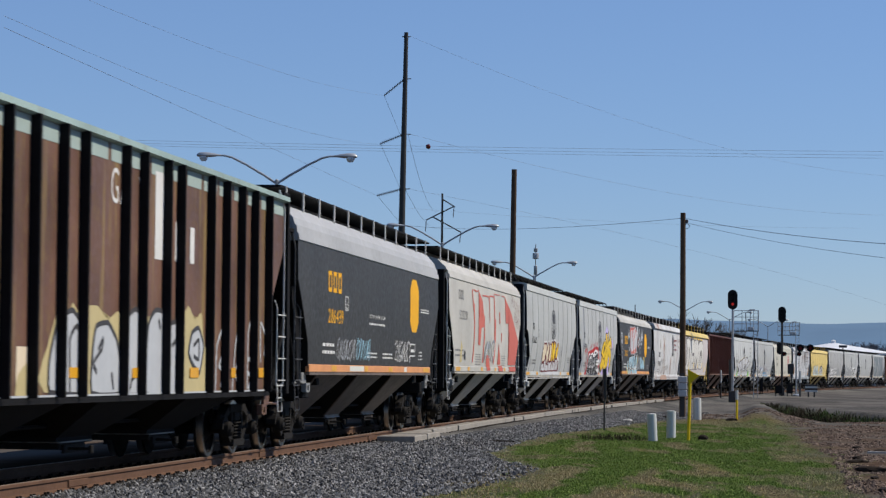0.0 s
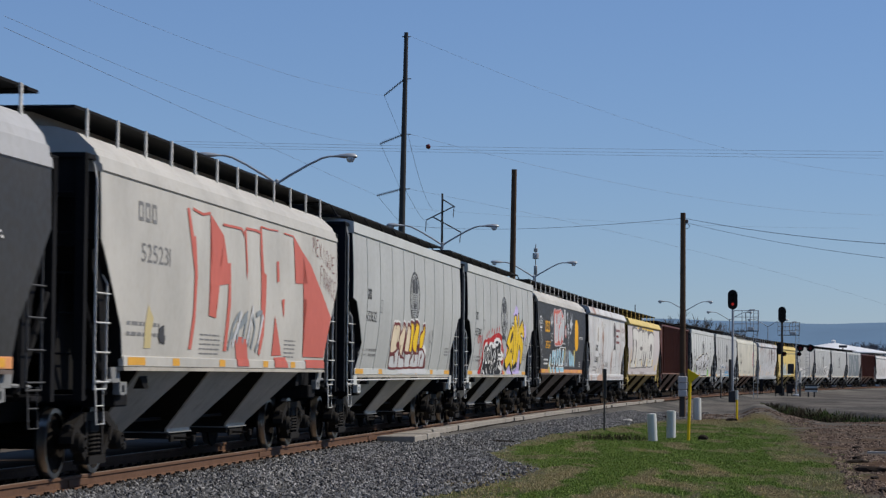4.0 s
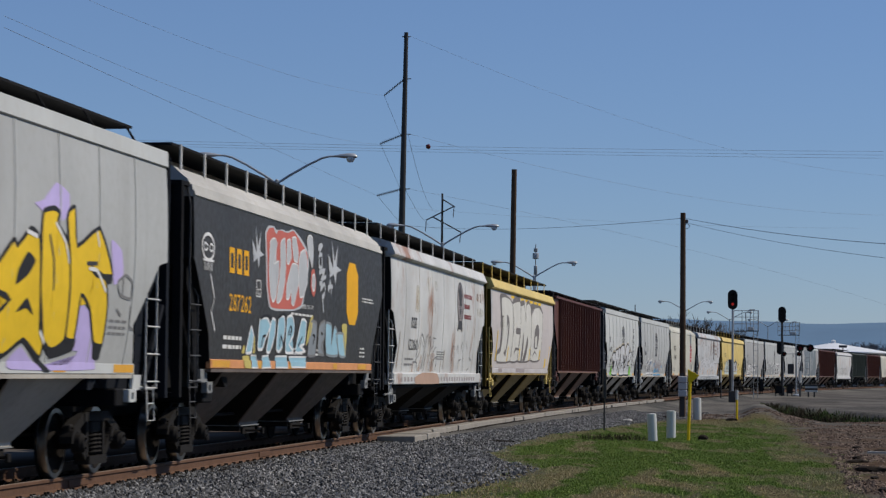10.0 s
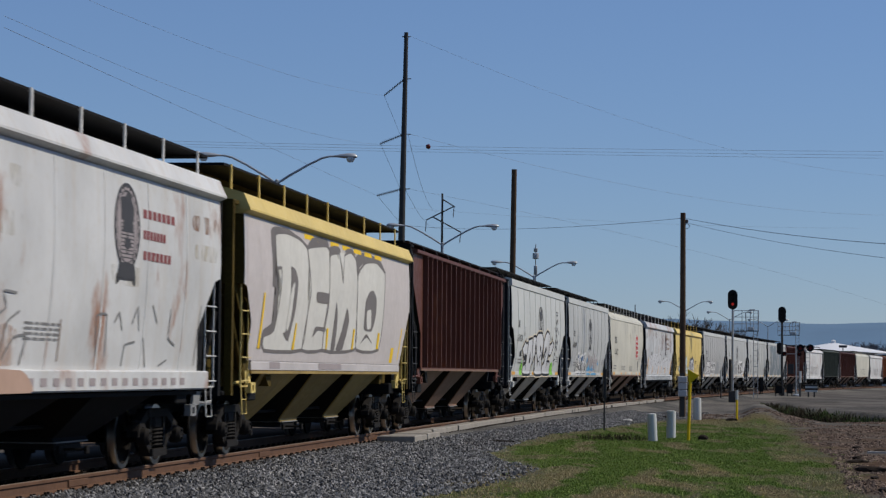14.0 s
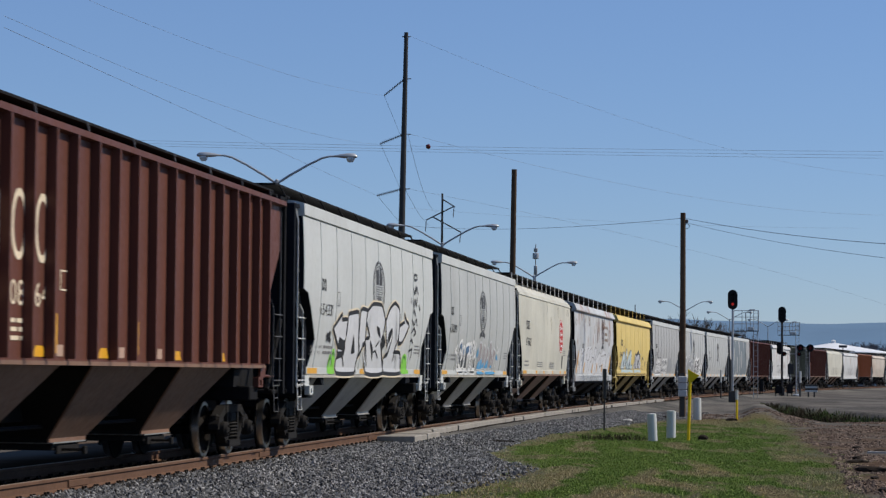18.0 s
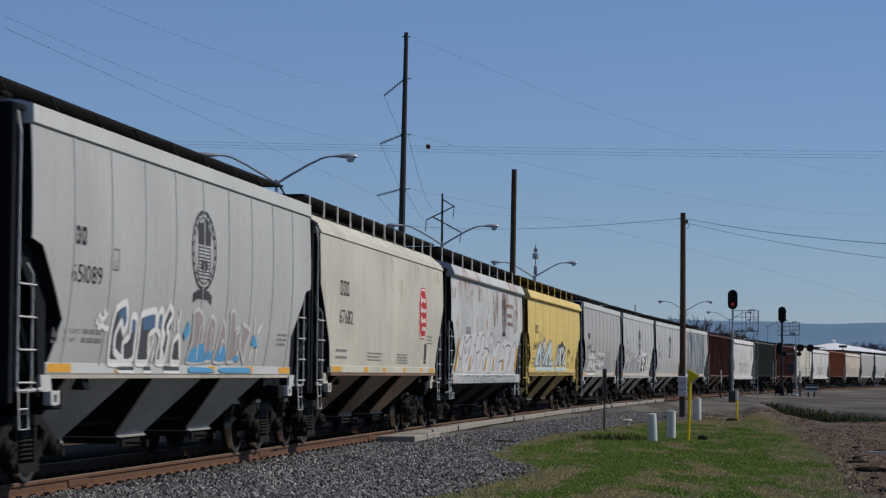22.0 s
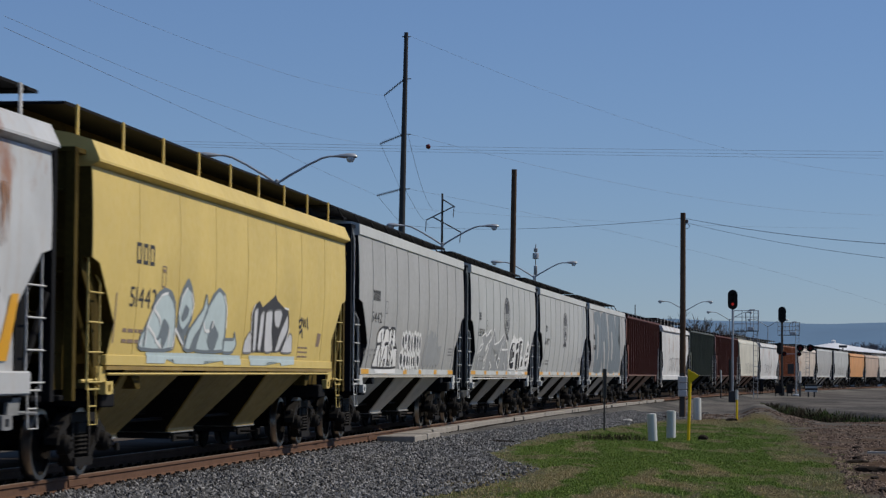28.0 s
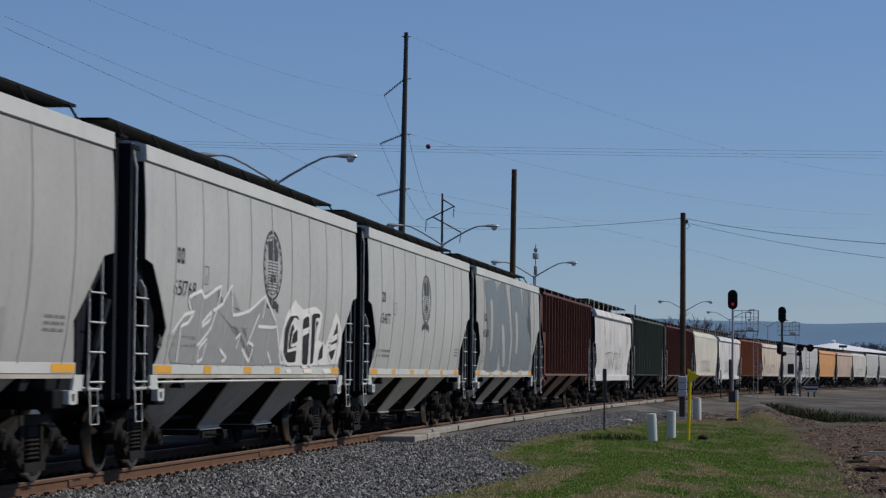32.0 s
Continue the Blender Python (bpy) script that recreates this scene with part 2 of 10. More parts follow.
# ---- ground ----
GRASS_EDGE = [(-1.3, 30.0), (-0.3, 34.5), (0.9, 39.5), (1.6, 44.0), (1.0, 49.0), (0.9, 54.0), (1.9, 62.0), (3.1, 71.0), (4.6, 76.0), (6.6, 86.0), (9.3, 95.0), (12.5, 98.0),
              (12.9, 90.0), (11.6, 80.0), (10.0, 68.0), (8.5, 54.0), (7.2, 44.0), (6.0, 36.0), (5.2, 30.0)]
RAIL_G = 0.7525


def edge_field(poly, gx, gy):
    """Signed distance to a polygon's edge on a grid, positive inside."""
    x, y = np.meshgrid(gx, gy, indexing="ij")
    hit, best = np.zeros(x.shape, bool), np.full(x.shape, 1e9)
    for (x0, y0), (x1, y1) in zip(poly, poly[1:] + poly[:1]):
        dx, dy = x1 - x0, y1 - y0
        if dy != 0:
            hit ^= ((y0 > y) != (y1 > y)) & (x < dx * (y - y0) / dy + x0)
        u = np.clip(((x - x0) * dx + (y - y0) * dy) / (dx * dx + dy * dy), 0, 1)
        best = np.minimum(best, np.hypot(x - x0 - u * dx, y - y0 - u * dy))
    return np.where(hit, best, -best).tolist()


FIELD = edge_field(GRASS_EDGE, np.arange(-5, 20.01, 0.25), np.arange(25, 106.01, 0.5))


def inside(x, y):
    """Metres into the grass, negative outside it."""
    a, b = (x + 5) * 4, (y - 25) * 2
    i, j = int(a), int(b)
    if a < 0 or b < 0 or i > 98 or j > 160:
        return -5.0
    a, b = a - i, b - j
    return (FIELD[i][j] * (1 - b) + FIELD[i][j + 1] * b) * (1 - a) + (FIELD[i + 1][j] * (1 - b) + FIELD[i + 1][j + 1] * b) * a


def track_offset(x, y):
    """Metres to the right of the track's middle."""
    s = max(-60.0, min(560.0, y - 15.0))
    for _ in range(3):
        p, th = on_line(s)
        s += (x - p.x) * math.sin(th) + (y - p.y) * math.cos(th)
        s = max(-60.0, min(590.0, s))
    p, th = on_line(s)
    return (x - p.x) * math.cos(th) - (y - p.y) * math.sin(th), s


def smooth_step(a, b, v):
    t = max(0.0, min(1.0, (v - a) / (b - a)))
    return t * t * (3 - 2 * t)


def ditch(x, y):
    """How deep the ditch is here, 0 to 1: the land falls gently to it and its far bank is steep."""
    if y < 60 or y > 190:
        return 0.0
    q = x / y + 0.003 * noise.noise((x * 0.4, y * 0.2, 7.0))
    if q < 0.128 or q > 0.192:
        return 0.0
    yn = float(np.interp(q, [0.138, 0.159, 0.181], [112, 90, 93]))
    yf = float(np.interp(q, [0.138, 0.145, 0.159, 0.181], [166, 150, 135, 113])) + 1.0 * noise.noise((x * 0.2, 2.0, 1.0))
    mid = yf - 0.42 * (yf - yn)
    return smooth_step(yn, mid, y) * (1 - smooth_step(mid, yf, y)) * smooth_step(0.130, 0.142, q) * (1 - smooth_step(0.176, 0.190, q))


def ground_z(x, y, off=None):
    if off is None:
        off = track_offset(x, y)[0]
    r = math.hypot(x, y)
    a = abs(off)
    z = -0.36 + 0.155 * (1 - smooth_step(1.7, 3.3, a)) + 0.03 * noise.noise((x * 0.25, y * 0.12, 0.0)) + 0.012 * noise.noise((x * 1.3, y * 0.9, 3.0))
    z -= 1.15 * ditch(x, y)
    if 80 < y < 165:
        q = x / y
        z += 0.28 * smooth_step(0.123, 0.131, q) * (1 - smooth_step(0.134, 0.144, q)) * smooth_step(84, 98, y) * (1 - smooth_step(125, 160, y))
    z += 0.5 * smooth_step(260, 420, r) * smooth_step(58, 90, x) * 0.6
    return z if r < 600 else -0.36


def build_ground():
    ang = list(np.arange(-180, -14, 6.0)) + list(np.arange(-13, 15.01, 0.125)) + list(np.arange(18, 180, 6.0))
    rad = [0.0, 4.0, 8, 13, 18, 22, 26, 29]
    while rad[-1] < 4700:
        rad.append(rad[-1] * (1.011 if rad[-1] < 95 else 1.0065 if rad[-1] < 172 else (1.02 if rad[-1] < 420 else 1.12)))
    verts, cols = [], []
    for r in rad:
        for a in ang:
            x, y = r * math.sin(radians(a)), r * math.cos(radians(a))
            off = track_offset(x, y)[0] if (-40 < y < 560 and r < 700) else 99.0
            verts.append((x, y, ground_z(x, y, off)))
            near = 20 < r < 165 and -15 < a < 16
            g = smooth_step(-0.7, 0.7, inside(x, y) + 0.8 * noise.noise((x * 0.9, y * 0.35, 1.0)) + 0.7 * noise.noise((x * 2.1, y * 1.1, 6.0))) if near else (0.75 if off < -16 or r > 450 else 0.0)
            bed = 1 - smooth_step(3.6, 5.8, abs(off) + 0.5 * noise.noise((x * 0.8, y * 0.2, 5.0)))
            if near and y > 80:
                bed = max(bed, 0.85 * (1 - smooth_step(12.5, 15.0, x - (y - 100) * 0.1)) * smooth_step(0, 2, off))
            if 90 < r < 520 and -15 < a < 16:
                bed = max(bed, 0.8 * smooth_step(99, 114, y + 4 * noise.noise((x * 0.3, y * 0.1, 8.0))))
            dry = smooth_step(0.1, 0.5, noise.noise((x * 1.3, y * 0.22, 9.0)) + 0.9 * smooth_step(86, 95, y) - 0.25 * smooth_step(34, 60, y) + 0.10) if near else 0.4
            dd = ditch(x, y)
            if dd > 0.05 and y > (130 if x / y < 0.15 else 112 if x / y < 0.165 else 99):
                g, dry = max(g, smooth_step(0.10, 0.35, dd)), 0.1 + 0.7 * smooth_step(0.0, 0.4, noise.noise((x * 0.4, y * 0.2, 12.0)))
            # alpha: oily ballast, plus the train's shade painted under and behind it
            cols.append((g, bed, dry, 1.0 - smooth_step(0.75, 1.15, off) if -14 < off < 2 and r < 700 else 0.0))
    na = len(ang)
    faces = []
    for i in range(len(rad) - 1):
        for j in range(na):
            k = (j + 1) % na
            faces.append((i * na + j, i * na + k, (i + 1) * na + k, (i + 1) * na + j))
    me = bpy.data.meshes.new("ground")
    me.from_pydata(verts, [], faces)
    at = me.color_attributes.new("zone", "FLOAT_COLOR", "POINT")
    at.data.foreach_set("color", np.array(cols, dtype=np.float32).ravel())
    me.shade_smooth()
    m, nt, b = mat_base("ground_soil")
    zone = nt.nodes.new("ShaderNodeVertexColor")
    zone.layer_name = "zone"
    sep = nt.nodes.new("ShaderNodeSeparateColor")
    nt.links.new(zone.outputs[0], sep.inputs[0])
    co = n_coord(nt)
    fine, mid, big = n_noise(nt, 14, 6, co).outputs[0], n_noise(nt, 1.6, 5, co).outputs[0], n_noise(nt, 0.16, 4, co).outputs[0]
    vor = nt.nodes.new("ShaderNodeTexVoronoi")
    vor.inputs["Scale"].default_value = 16
    nt.links.new(co, vor.inputs["Vector"])
    dirt = n_mix(nt, n_ramp(nt, mid, [(0.35, 0.0), (0.65, 1.0)]), (0.07, 0.045, 0.032), (0.135, 0.098, 0.072))
    dirt = n_mix(nt, n_ramp(nt, fine, [(0.45, 0.0), (0.65, 0.8)]), dirt, (0.05, 0.036, 0.028))
    dirt = n_mix(nt, n_ramp(nt, big, [(0.42, 0.0), (0.6, 0.85)]), dirt, (0.098, 0.092, 0.084))
    grav = n_mix(nt, vor.outputs["Color"], (0.03, 0.03, 0.03), (0.14, 0.138, 0.135), "MIX")
    grav = n_mix(nt, n_ramp(nt, vor.outputs["Distance"], [(0.0, 0.15), (0.5, 1.0)]), (0.03, 0.03, 0.03), grav)
    patchy = n_noise(nt, 1.0, 5, n_coord(nt, (0.22, 0.06, 1)), 0.65).outputs[0]
    grav = n_mix(nt, n_ramp(nt, patchy, [(0.44, 0.0), (0.56, 0.85)]), grav, n_mix(nt, fine, (0.10, 0.095, 0.088), (0.22, 0.21, 0.195)))
    # near-black where alpha paints oil and the train's shade into the gravel
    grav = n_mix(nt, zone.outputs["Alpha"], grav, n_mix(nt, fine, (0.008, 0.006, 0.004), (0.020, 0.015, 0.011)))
    green = n_mix(nt, n_ramp(nt, fine, [(0.3, 0.0), (0.7, 1.0)]), (0.032, 0.05, 0.012), (0.09, 0.125, 0.03))
    straw = n_mix(nt, fine, (0.11, 0.075, 0.038), (0.20, 0.15, 0.08))
    dry_f = nt.nodes.new("ShaderNodeMath")
    dry_f.operation = "MULTIPLY"
    nt.links.new(sep.outputs[2], dry_f.inputs[0])
    nt.links.new(n_ramp(nt, mid, [(0.3, 0.25), (0.65, 1.0)]), dry_f.inputs[1])
    turf = n_mix(nt, dry_f.outputs[0], green, straw)
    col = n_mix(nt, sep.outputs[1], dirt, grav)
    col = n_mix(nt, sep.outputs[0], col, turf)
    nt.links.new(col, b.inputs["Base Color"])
    b.inputs["Roughness"].default_value = 0.95
    b.inputs["Specular IOR Level"].default_value = 0.0
    n_bump(nt, b, fine, 0.5, 0.04)
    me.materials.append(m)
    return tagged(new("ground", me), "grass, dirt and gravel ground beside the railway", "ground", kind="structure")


ground = build_ground()


# ---- track ----
track = thing("track", Matrix(), "rusty rails on ties bedded in grey ballast", "railway track", kind="structure")


def sweep(bm, s0, s1, step, profile, z=0.0):
    """A closed profile of (right, up) swept along the line."""
    rings = []
    n = max(2, int((s1 - s0) / step) + 1)
    for s in np.linspace(s0, s1, n):
        ring = []
        for o, h in profile:
            p, _ = on_line(float(s), o)
            ring.append(bm.verts.new((p.x, p.y, z + h)))
        rings.append(ring)
    k = len(profile)
    for a, b in zip(rings, rings[1:]):
        for i in range(k):
            bm.faces.new((a[i], a[(i + 1) % k], b[(i + 1) % k], b[i]))
    bm.faces.new(rings[0])
    bm.faces.new(rings[-1][::-1])


RAIL_SECTION = [(-0.07, -0.18), (0.07, -0.18), (0.07, -0.168), (0.012, -0.145), (0.012, -0.05), (0.036, -0.04), (0.036, -0.008), (0.028, 0.0),
                (-0.028, 0.0), (-0.036, -0.008), (-0.036, -0.04), (-0.012, -0.05), (-0.012, -0.145), (-0.07, -0.168)]
for side in (1, -1):
    bm = bmesh.new()
    sweep(bm, -60, 560, 2.0, [(o + side * RAIL_G, h) for o, h in RAIL_SECTION])
    rail_ob = part("rail", bm, M["rail"], track)
    bm = bmesh.new()
    sweep(bm, -60, 560, 2.0, [(o + side * RAIL_G, h) for o, h in [(-0.027, 0.0), (0.027, 0.0), (0.024, 0.003), (-0.024, 0.003)]])
    part("running_surface", bm, M["rail_top"], rail_ob, "worn bright running surface")

# joint bars on the near rail
for s in (17.5, 29.4, 41.3, 53.2):
    p, th = on_line(s, RAIL_G + 0.022)
    put("joint_bar", "joint_bar", lambda bm: box(bm, -0.45, 0.45, -0.012, 0.012, -0.145, -0.05, 0.008), M["rail"], track, Matrix.Translation(p) @ pose(0, 0, 0, 0, 0, 90 - math.degrees(th)))


def tie_mesh(bm):
    box(bm, -0.115, 0.115, -1.3, 1.3, -0.36, -0.185, 0.015)


def clip_mesh(bm):
    for y in (1,):
        box(bm, -0.09, 0.09, y * RAIL_G - 0.14, y * RAIL_G + 0.14, -0.186, -0.172, 0.004)
        for dy in (-0.105, 0.105):
            for dx in (-0.06, 0.06):
                box(bm, dx - 0.013, dx + 0.013, y * RAIL_G + dy - 0.018, y * RAIL_G + dy + 0.018, -0.175, -0.142, 0.005)


TIE_STEP = 0.56
rng = random.Random(5)
for i in range(150):
    s = 8.0 + i * TIE_STEP
    p, th = on_line(s)
    m = Matrix.Translation(p) @ pose(0, 0, 0, 0, 0, 90 - math.degrees(th) + rng.uniform(-1, 1))
    t_ob = put("tie", "tie", tie_mesh, M["tie"], track, m)
    for turn in (0, 180):
        put("tie_plate", "tie_plate", clip_mesh, M["clip"], t_ob, pose(0, 0, 0, 0, 0, turn))
bm = bmesh.new()
for i in range(int((430 - 92) / 0.56)):
    p, th = on_line(92.0 + i * 0.56)
    c, s_ = math.sin(th), math.cos(th)
    vs = [bm.verts.new((p.x + a * c + o * s_, p.y + a * s_ - o * c, z)) for z in (-0.34, -0.185) for a, o in ((-0.115, -1.3), (0.115, -1.3), (0.115, 1.3), (-0.115, 1.3))]
    for f in ((0, 1, 2, 3), (4, 5, 6, 7), (0, 1, 5, 4), (1, 2, 6, 5), (2, 3, 7, 6), (3, 0, 4, 7)):
        bm.faces.new([vs[k] for k in f])
tagged(part("far_ties", bm, M["tie"], track), kind="stuff")

# pale crossing planks along the near rail
rng = random.Random(8)
s = 41.5
while s < 132:
    ln = rng.uniform(2.2, 2.6)
    w = 0.85 if s < 46 else 0.34 + rng.uniform(-0.05, 0.05)
    bm = bmesh.new()
    q = [on_line(s + 0.02, RAIL_G + 0.12)[0], on_line(s + ln - 0.02, RAIL_G + 0.12)[0], on_line(s + ln - 0.02, RAIL_G + 0.12 + w)[0], on_line(s + 0.02, RAIL_G + 0.12 + w + rng.uniform(-0.04, 0.04))[0]]
    z = -0.06 + rng.uniform(-0.012, 0.012)
    top = [bm.verts.new((v.x, v.y, z + rng.uniform(-0.01, 0.01))) for v in q]
    low = [bm.verts.new((v.x, v.y, -0.32)) for v in q]
    bm.faces.new(top)
    bm.faces.new(low[::-1])
    for a in range(4):
        bm.faces.new((low[a], low[(a + 1) % 4], top[(a + 1) % 4], top[a]))
    bmesh.ops.bevel(bm, geom=[e for e in bm.edges if all(v in top for v in e.verts)], offset=0.02, segments=1, affect="EDGES")
    part("crossing_panel", bm, M["plank"], track, "pale weathered concrete crossing panel" if s < 42 else "")
    s += ln

# ---- freight cars ----
WHEEL_R = 0.457


def ring_loft(bm, rings):
    """Closed rectangular rings (half length, half width, z), joined from the lowest up."""
    loops = []
    for hx, hy, z in rings:
        loops.append([bm.verts.new((x, y, z)) for x, y in ((-hx, -hy), (hx, -hy), (hx, hy), (-hx, hy))])
    for a, b in zip(loops, loops[1:]):
        for i in range(4):
            bm.faces.new((a[i], a[(i + 1) % 4], b[(i + 1) % 4], b[i]))
    bm.faces.new(loops[0][::-1])
    bm.faces.new(loops[-1])


class Form:
    """The measures of one kind of hopper car: half length of its side, heights of sill and eave, side curve."""

    def __init__(self, kind, a, zb, zt):
        self.kind, self.a, self.zb, self.zt = kind, a, zb, zt
        self.key = (kind, round(a, 2), round(zb, 2), round(zt, 2))
        self.pitch = a + {"smooth": 0.74, "eaved": 0.85 if zb > 1.2 else 0.70}.get(kind, 0.66)
        self.truck = self.pitch - 2.3
        self.walk_z = {"smooth": 4.77, "ribbed": 4.51}.get(kind, 4.69)

    def half_width(self, z):
        if self.kind == "ribbed":
            return 1.50
        if self.kind == "smooth":
            return 1.60 - (0.035 * ((z - 3.1) / 1.1) ** 2 if z > 3.1 else 0.18 * ((3.1 - z) / 1.73) ** 2)
        if self.kind == "curved":
            return 1.585 - (0.03 * ((z - 2.9) / 1.2) ** 2 if z > 2.9 else 0.05 * ((2.9 - z) / 1.5) ** 2)
        return 1.60 - (0.04 * ((z - 3.0) / 1.2) ** 2 if z > 3.0 else 0.13 * ((3.0 - z) / 1.7) ** 1.6)

    def half_length(self, z):
        if self.kind == "ribbed":
            knots = ((2.35, 1.25), (3.55, 0.0))
        elif self.kind == "smooth":
            knots = ((1.37, 1.10), (2.0, 1.45), (2.84, 0.42), (2.90, 0.0))
        elif self.kind == "curved":
            knots = ((1.42, 1.25), (1.95, 1.05), (2.95, 0.10), (3.05, 0.0))
        else:
            knots = ((1.40, 0.96), (2.0, 1.22), (2.74, 0.35), (2.80, 0.0))
        return self.a - float(np.interp(z, [k[0] for k in knots], [k[1] for k in knots]))


def side_body(f):
    def build(bm):
        zs = sorted({f.zb + (f.zt - f.zb) * i / 12 for i in range(13)} | {z for z in (2.0, 1.95, 2.35, 2.74, 2.8, 2.84, 2.9, 2.95, 3.05, 3.55) if f.zb < z < f.zt})
        for side in (-1, 1):
            cols = [[bm.verts.new((x, side * (f.half_width(z) - d), z)) for d in (0.0, 0.012) for x in (-f.half_length(z), f.half_length(z))] for z in zs]
            for a, b in zip(cols, cols[1:]):
                for i, j in ((0, 1), (1, 3), (3, 2), (2, 0)):
                    bm.faces.new((a[i], a[j], b[j], b[i]))
            bm.faces.new((cols[0][0], cols[0][1], cols[0][3], cols[0][2]))
            bm.faces.new((cols[-1][0], cols[-1][1], cols[-1][3], cols[-1][2]))
    return build


def end_wall(f):
    """The end sheets between the two sides, their shade put into the colour, with floor and a lid under the roof."""
    def build(bm):
        zs = sorted({f.zb + (f.zt - f.zb) * i / 12 for i in range(13)} | {z for z in (2.0, 1.95, 2.35, 2.74, 2.8, 2.84, 2.9, 2.95, 3.05, 3.55) if f.zb < z < f.zt})
        ring_loft(bm, [(f.half_length(z) - 0.012, f.half_width(z) - 0.013, z) for z in zs])
    return build


def roof_mesh(f):
    def build(bm):
        t, w, a = f.zt, f.half_width(f.zt), f.a
        if f.kind == "smooth":
            ring_loft(bm, [(a, w - 0.02, t), (a, w + 0.03, t + 0.02), (a, w + 0.02, t + 0.23), (a, w - 0.12, t + 0.27), (a, 0.62, t + 0.36), (a, 0.55, t + 0.37)])
        elif f.kind == "ribbed":
            ring_loft(bm, [(a, 1.50, t), (a, 1.60, t + 0.02), (a, 1.60, t + 0.10), (a, 1.45, t + 0.14), (a, 0.6, t + 0.26)])
        elif f.kind == "curved":
            d = 4.30 - t
            ring_loft(bm, [(a, w, t), (a, w + 0.025, t + 0.02), (a, w + 0.01, t + 0.25 * d), (a, w - 0.015, t + 0.26 * d), (a, w - 0.03, t + 0.5 * d), (a, w - 0.055, t + 0.51 * d),
                           (a, w - 0.10, t + 0.74 * d), (a, w - 0.19, t + 0.93 * d), (a, w - 0.31, t + d + 0.09), (a, w - 0.6, t + d + 0.17), (a, 0.5, t + d + 0.20)])
        else:
            ring_loft(bm, [(a, w - 0.03, t), (a + 0.02, w + 0.10, t + 0.06), (a + 0.02, w + 0.10, t + 0.09), (a, w - 0.01, t + 0.33), (a, w - 0.3, t + 0.42), (a, w - 0.7, t + 0.48), (a, 0.5, t + 0.50)])
    return build


def seam(f):
    """One raised vertical weld on the side that faces -y."""
    def build(bm):
        col = []
        for k in range(9):
            z = f.zb + (f.zt - f.zb) * k / 8
            y = f.half_width(z)
            col.append([bm.verts.new((dx, -(y + dy), z)) for dx, dy in ((-0.008, -0.006), (-0.006, 0.010 if f.kind == "smooth" else 0.005), (0.06, 0.006 if f.kind == "smooth" else 0.003), (0.12, -0.006))])
        for a, b in zip(col, col[1:]):
            for k in range(3):
                bm.faces.new((a[k], a[k + 1], b[k + 1], b[k]))
    return build


def rib(f, low):
    def build(bm):
        zlow = low
        prism_pts = [(-0.035, 0.0), (0.035, 0.0), (0.03, 0.125), (-0.03, 0.125)]
        a = [bm.verts.new((x, -y, zlow)) for x, y in prism_pts]
        b = [bm.verts.new((x, -y, f.zt + 0.015)) for x, y in prism_pts]
        bm.faces.new(a)
        bm.faces.new(b[::-1])
        for i in range(4):
            bm.faces.new((a[i], a[(i + 1) % 4], b[(i + 1) % 4], b[i]))
    return build


def bay_rings(f, w, inset):
    y0, y1 = f.half_width(f.zb) - 0.06 - inset, 0.63 - inset
    top, low = f.zb, 0.50
    return [(w * 0.306, y0, top), (w * 0.302, y0, top - 0.06), (w * 0.158, y1, low), (w * 0.158, y1, low - 0.05)]


def bay_mesh(f, w):
    """The sloping side plates of one hopper bay, with their edge flanges."""
    def build(bm):
        for side in (-1, 1):
            outer = [[bm.verts.new((x, side * hy, z)) for x in (-hx, hx)] for hx, hy, z in bay_rings(f, w, 0.0)]
            inner = [[bm.verts.new((x, side * hy, z)) for x in (-hx, hx)] for hx, hy, z in bay_rings(f, w, 0.03)]
            for k in range(3):
                bm.faces.new((outer[k][0], outer[k][1], outer[k + 1][1], outer[k + 1][0]))
                bm.faces.new((inner[k][1], inner[k][0], inner[k + 1][0], inner[k + 1][1]))
                for e in (0, 1):
                    bm.faces.new((outer[k][e], outer[k + 1][e], inner[k + 1][e], inner[k][e]))
            bm.faces.new((outer[0][0], inner[0][0], inner[0][1], outer[0][1]))
            bm.faces.new((outer[3][1], inner[3][1], inner[3][0], outer[3][0]))
    return build


def chute_mesh(f, w):
    """The slope sheets inside one bay, a part of their own with their shade put into the colour."""
    def build(bm):
        loops = [[bm.verts.new((x, y, z)) for x, y in ((-hx, -hy), (hx, -hy), (hx, hy), (-hx, hy))] for hx, hy, z in bay_rings(f, w - 0.06, 0.035)]
        for a, b in zip(loops, loops[1:]):
            for i in range(4):
                bm.faces.new((a[i], a[(i + 1) % 4], b[(i + 1) % 4], b[i]))
        bm.faces.new(loops[0])
        bm.faces.new(loops[-1][::-1])
    return build


def gate_mesh(bm):
    box(bm, -0.60, 0.60, -0.60, 0.60, 0.34, 0.43, 0.01)
    for y in (-0.62, 0.62):
        box(bm, -0.5, 0.5, y - 0.02, y + 0.02, 0.29, 0.40, 0.005)
    tube(bm, [(-0.3, -0.95, 0.35), (-0.3, 0.95, 0.35)], 0.022, n=6)
    for y in (-0.95, 0.95):
        box(bm, -0.35, -0.25, y - 0.025, y + 0.025, 0.29, 0.40, 0.01)


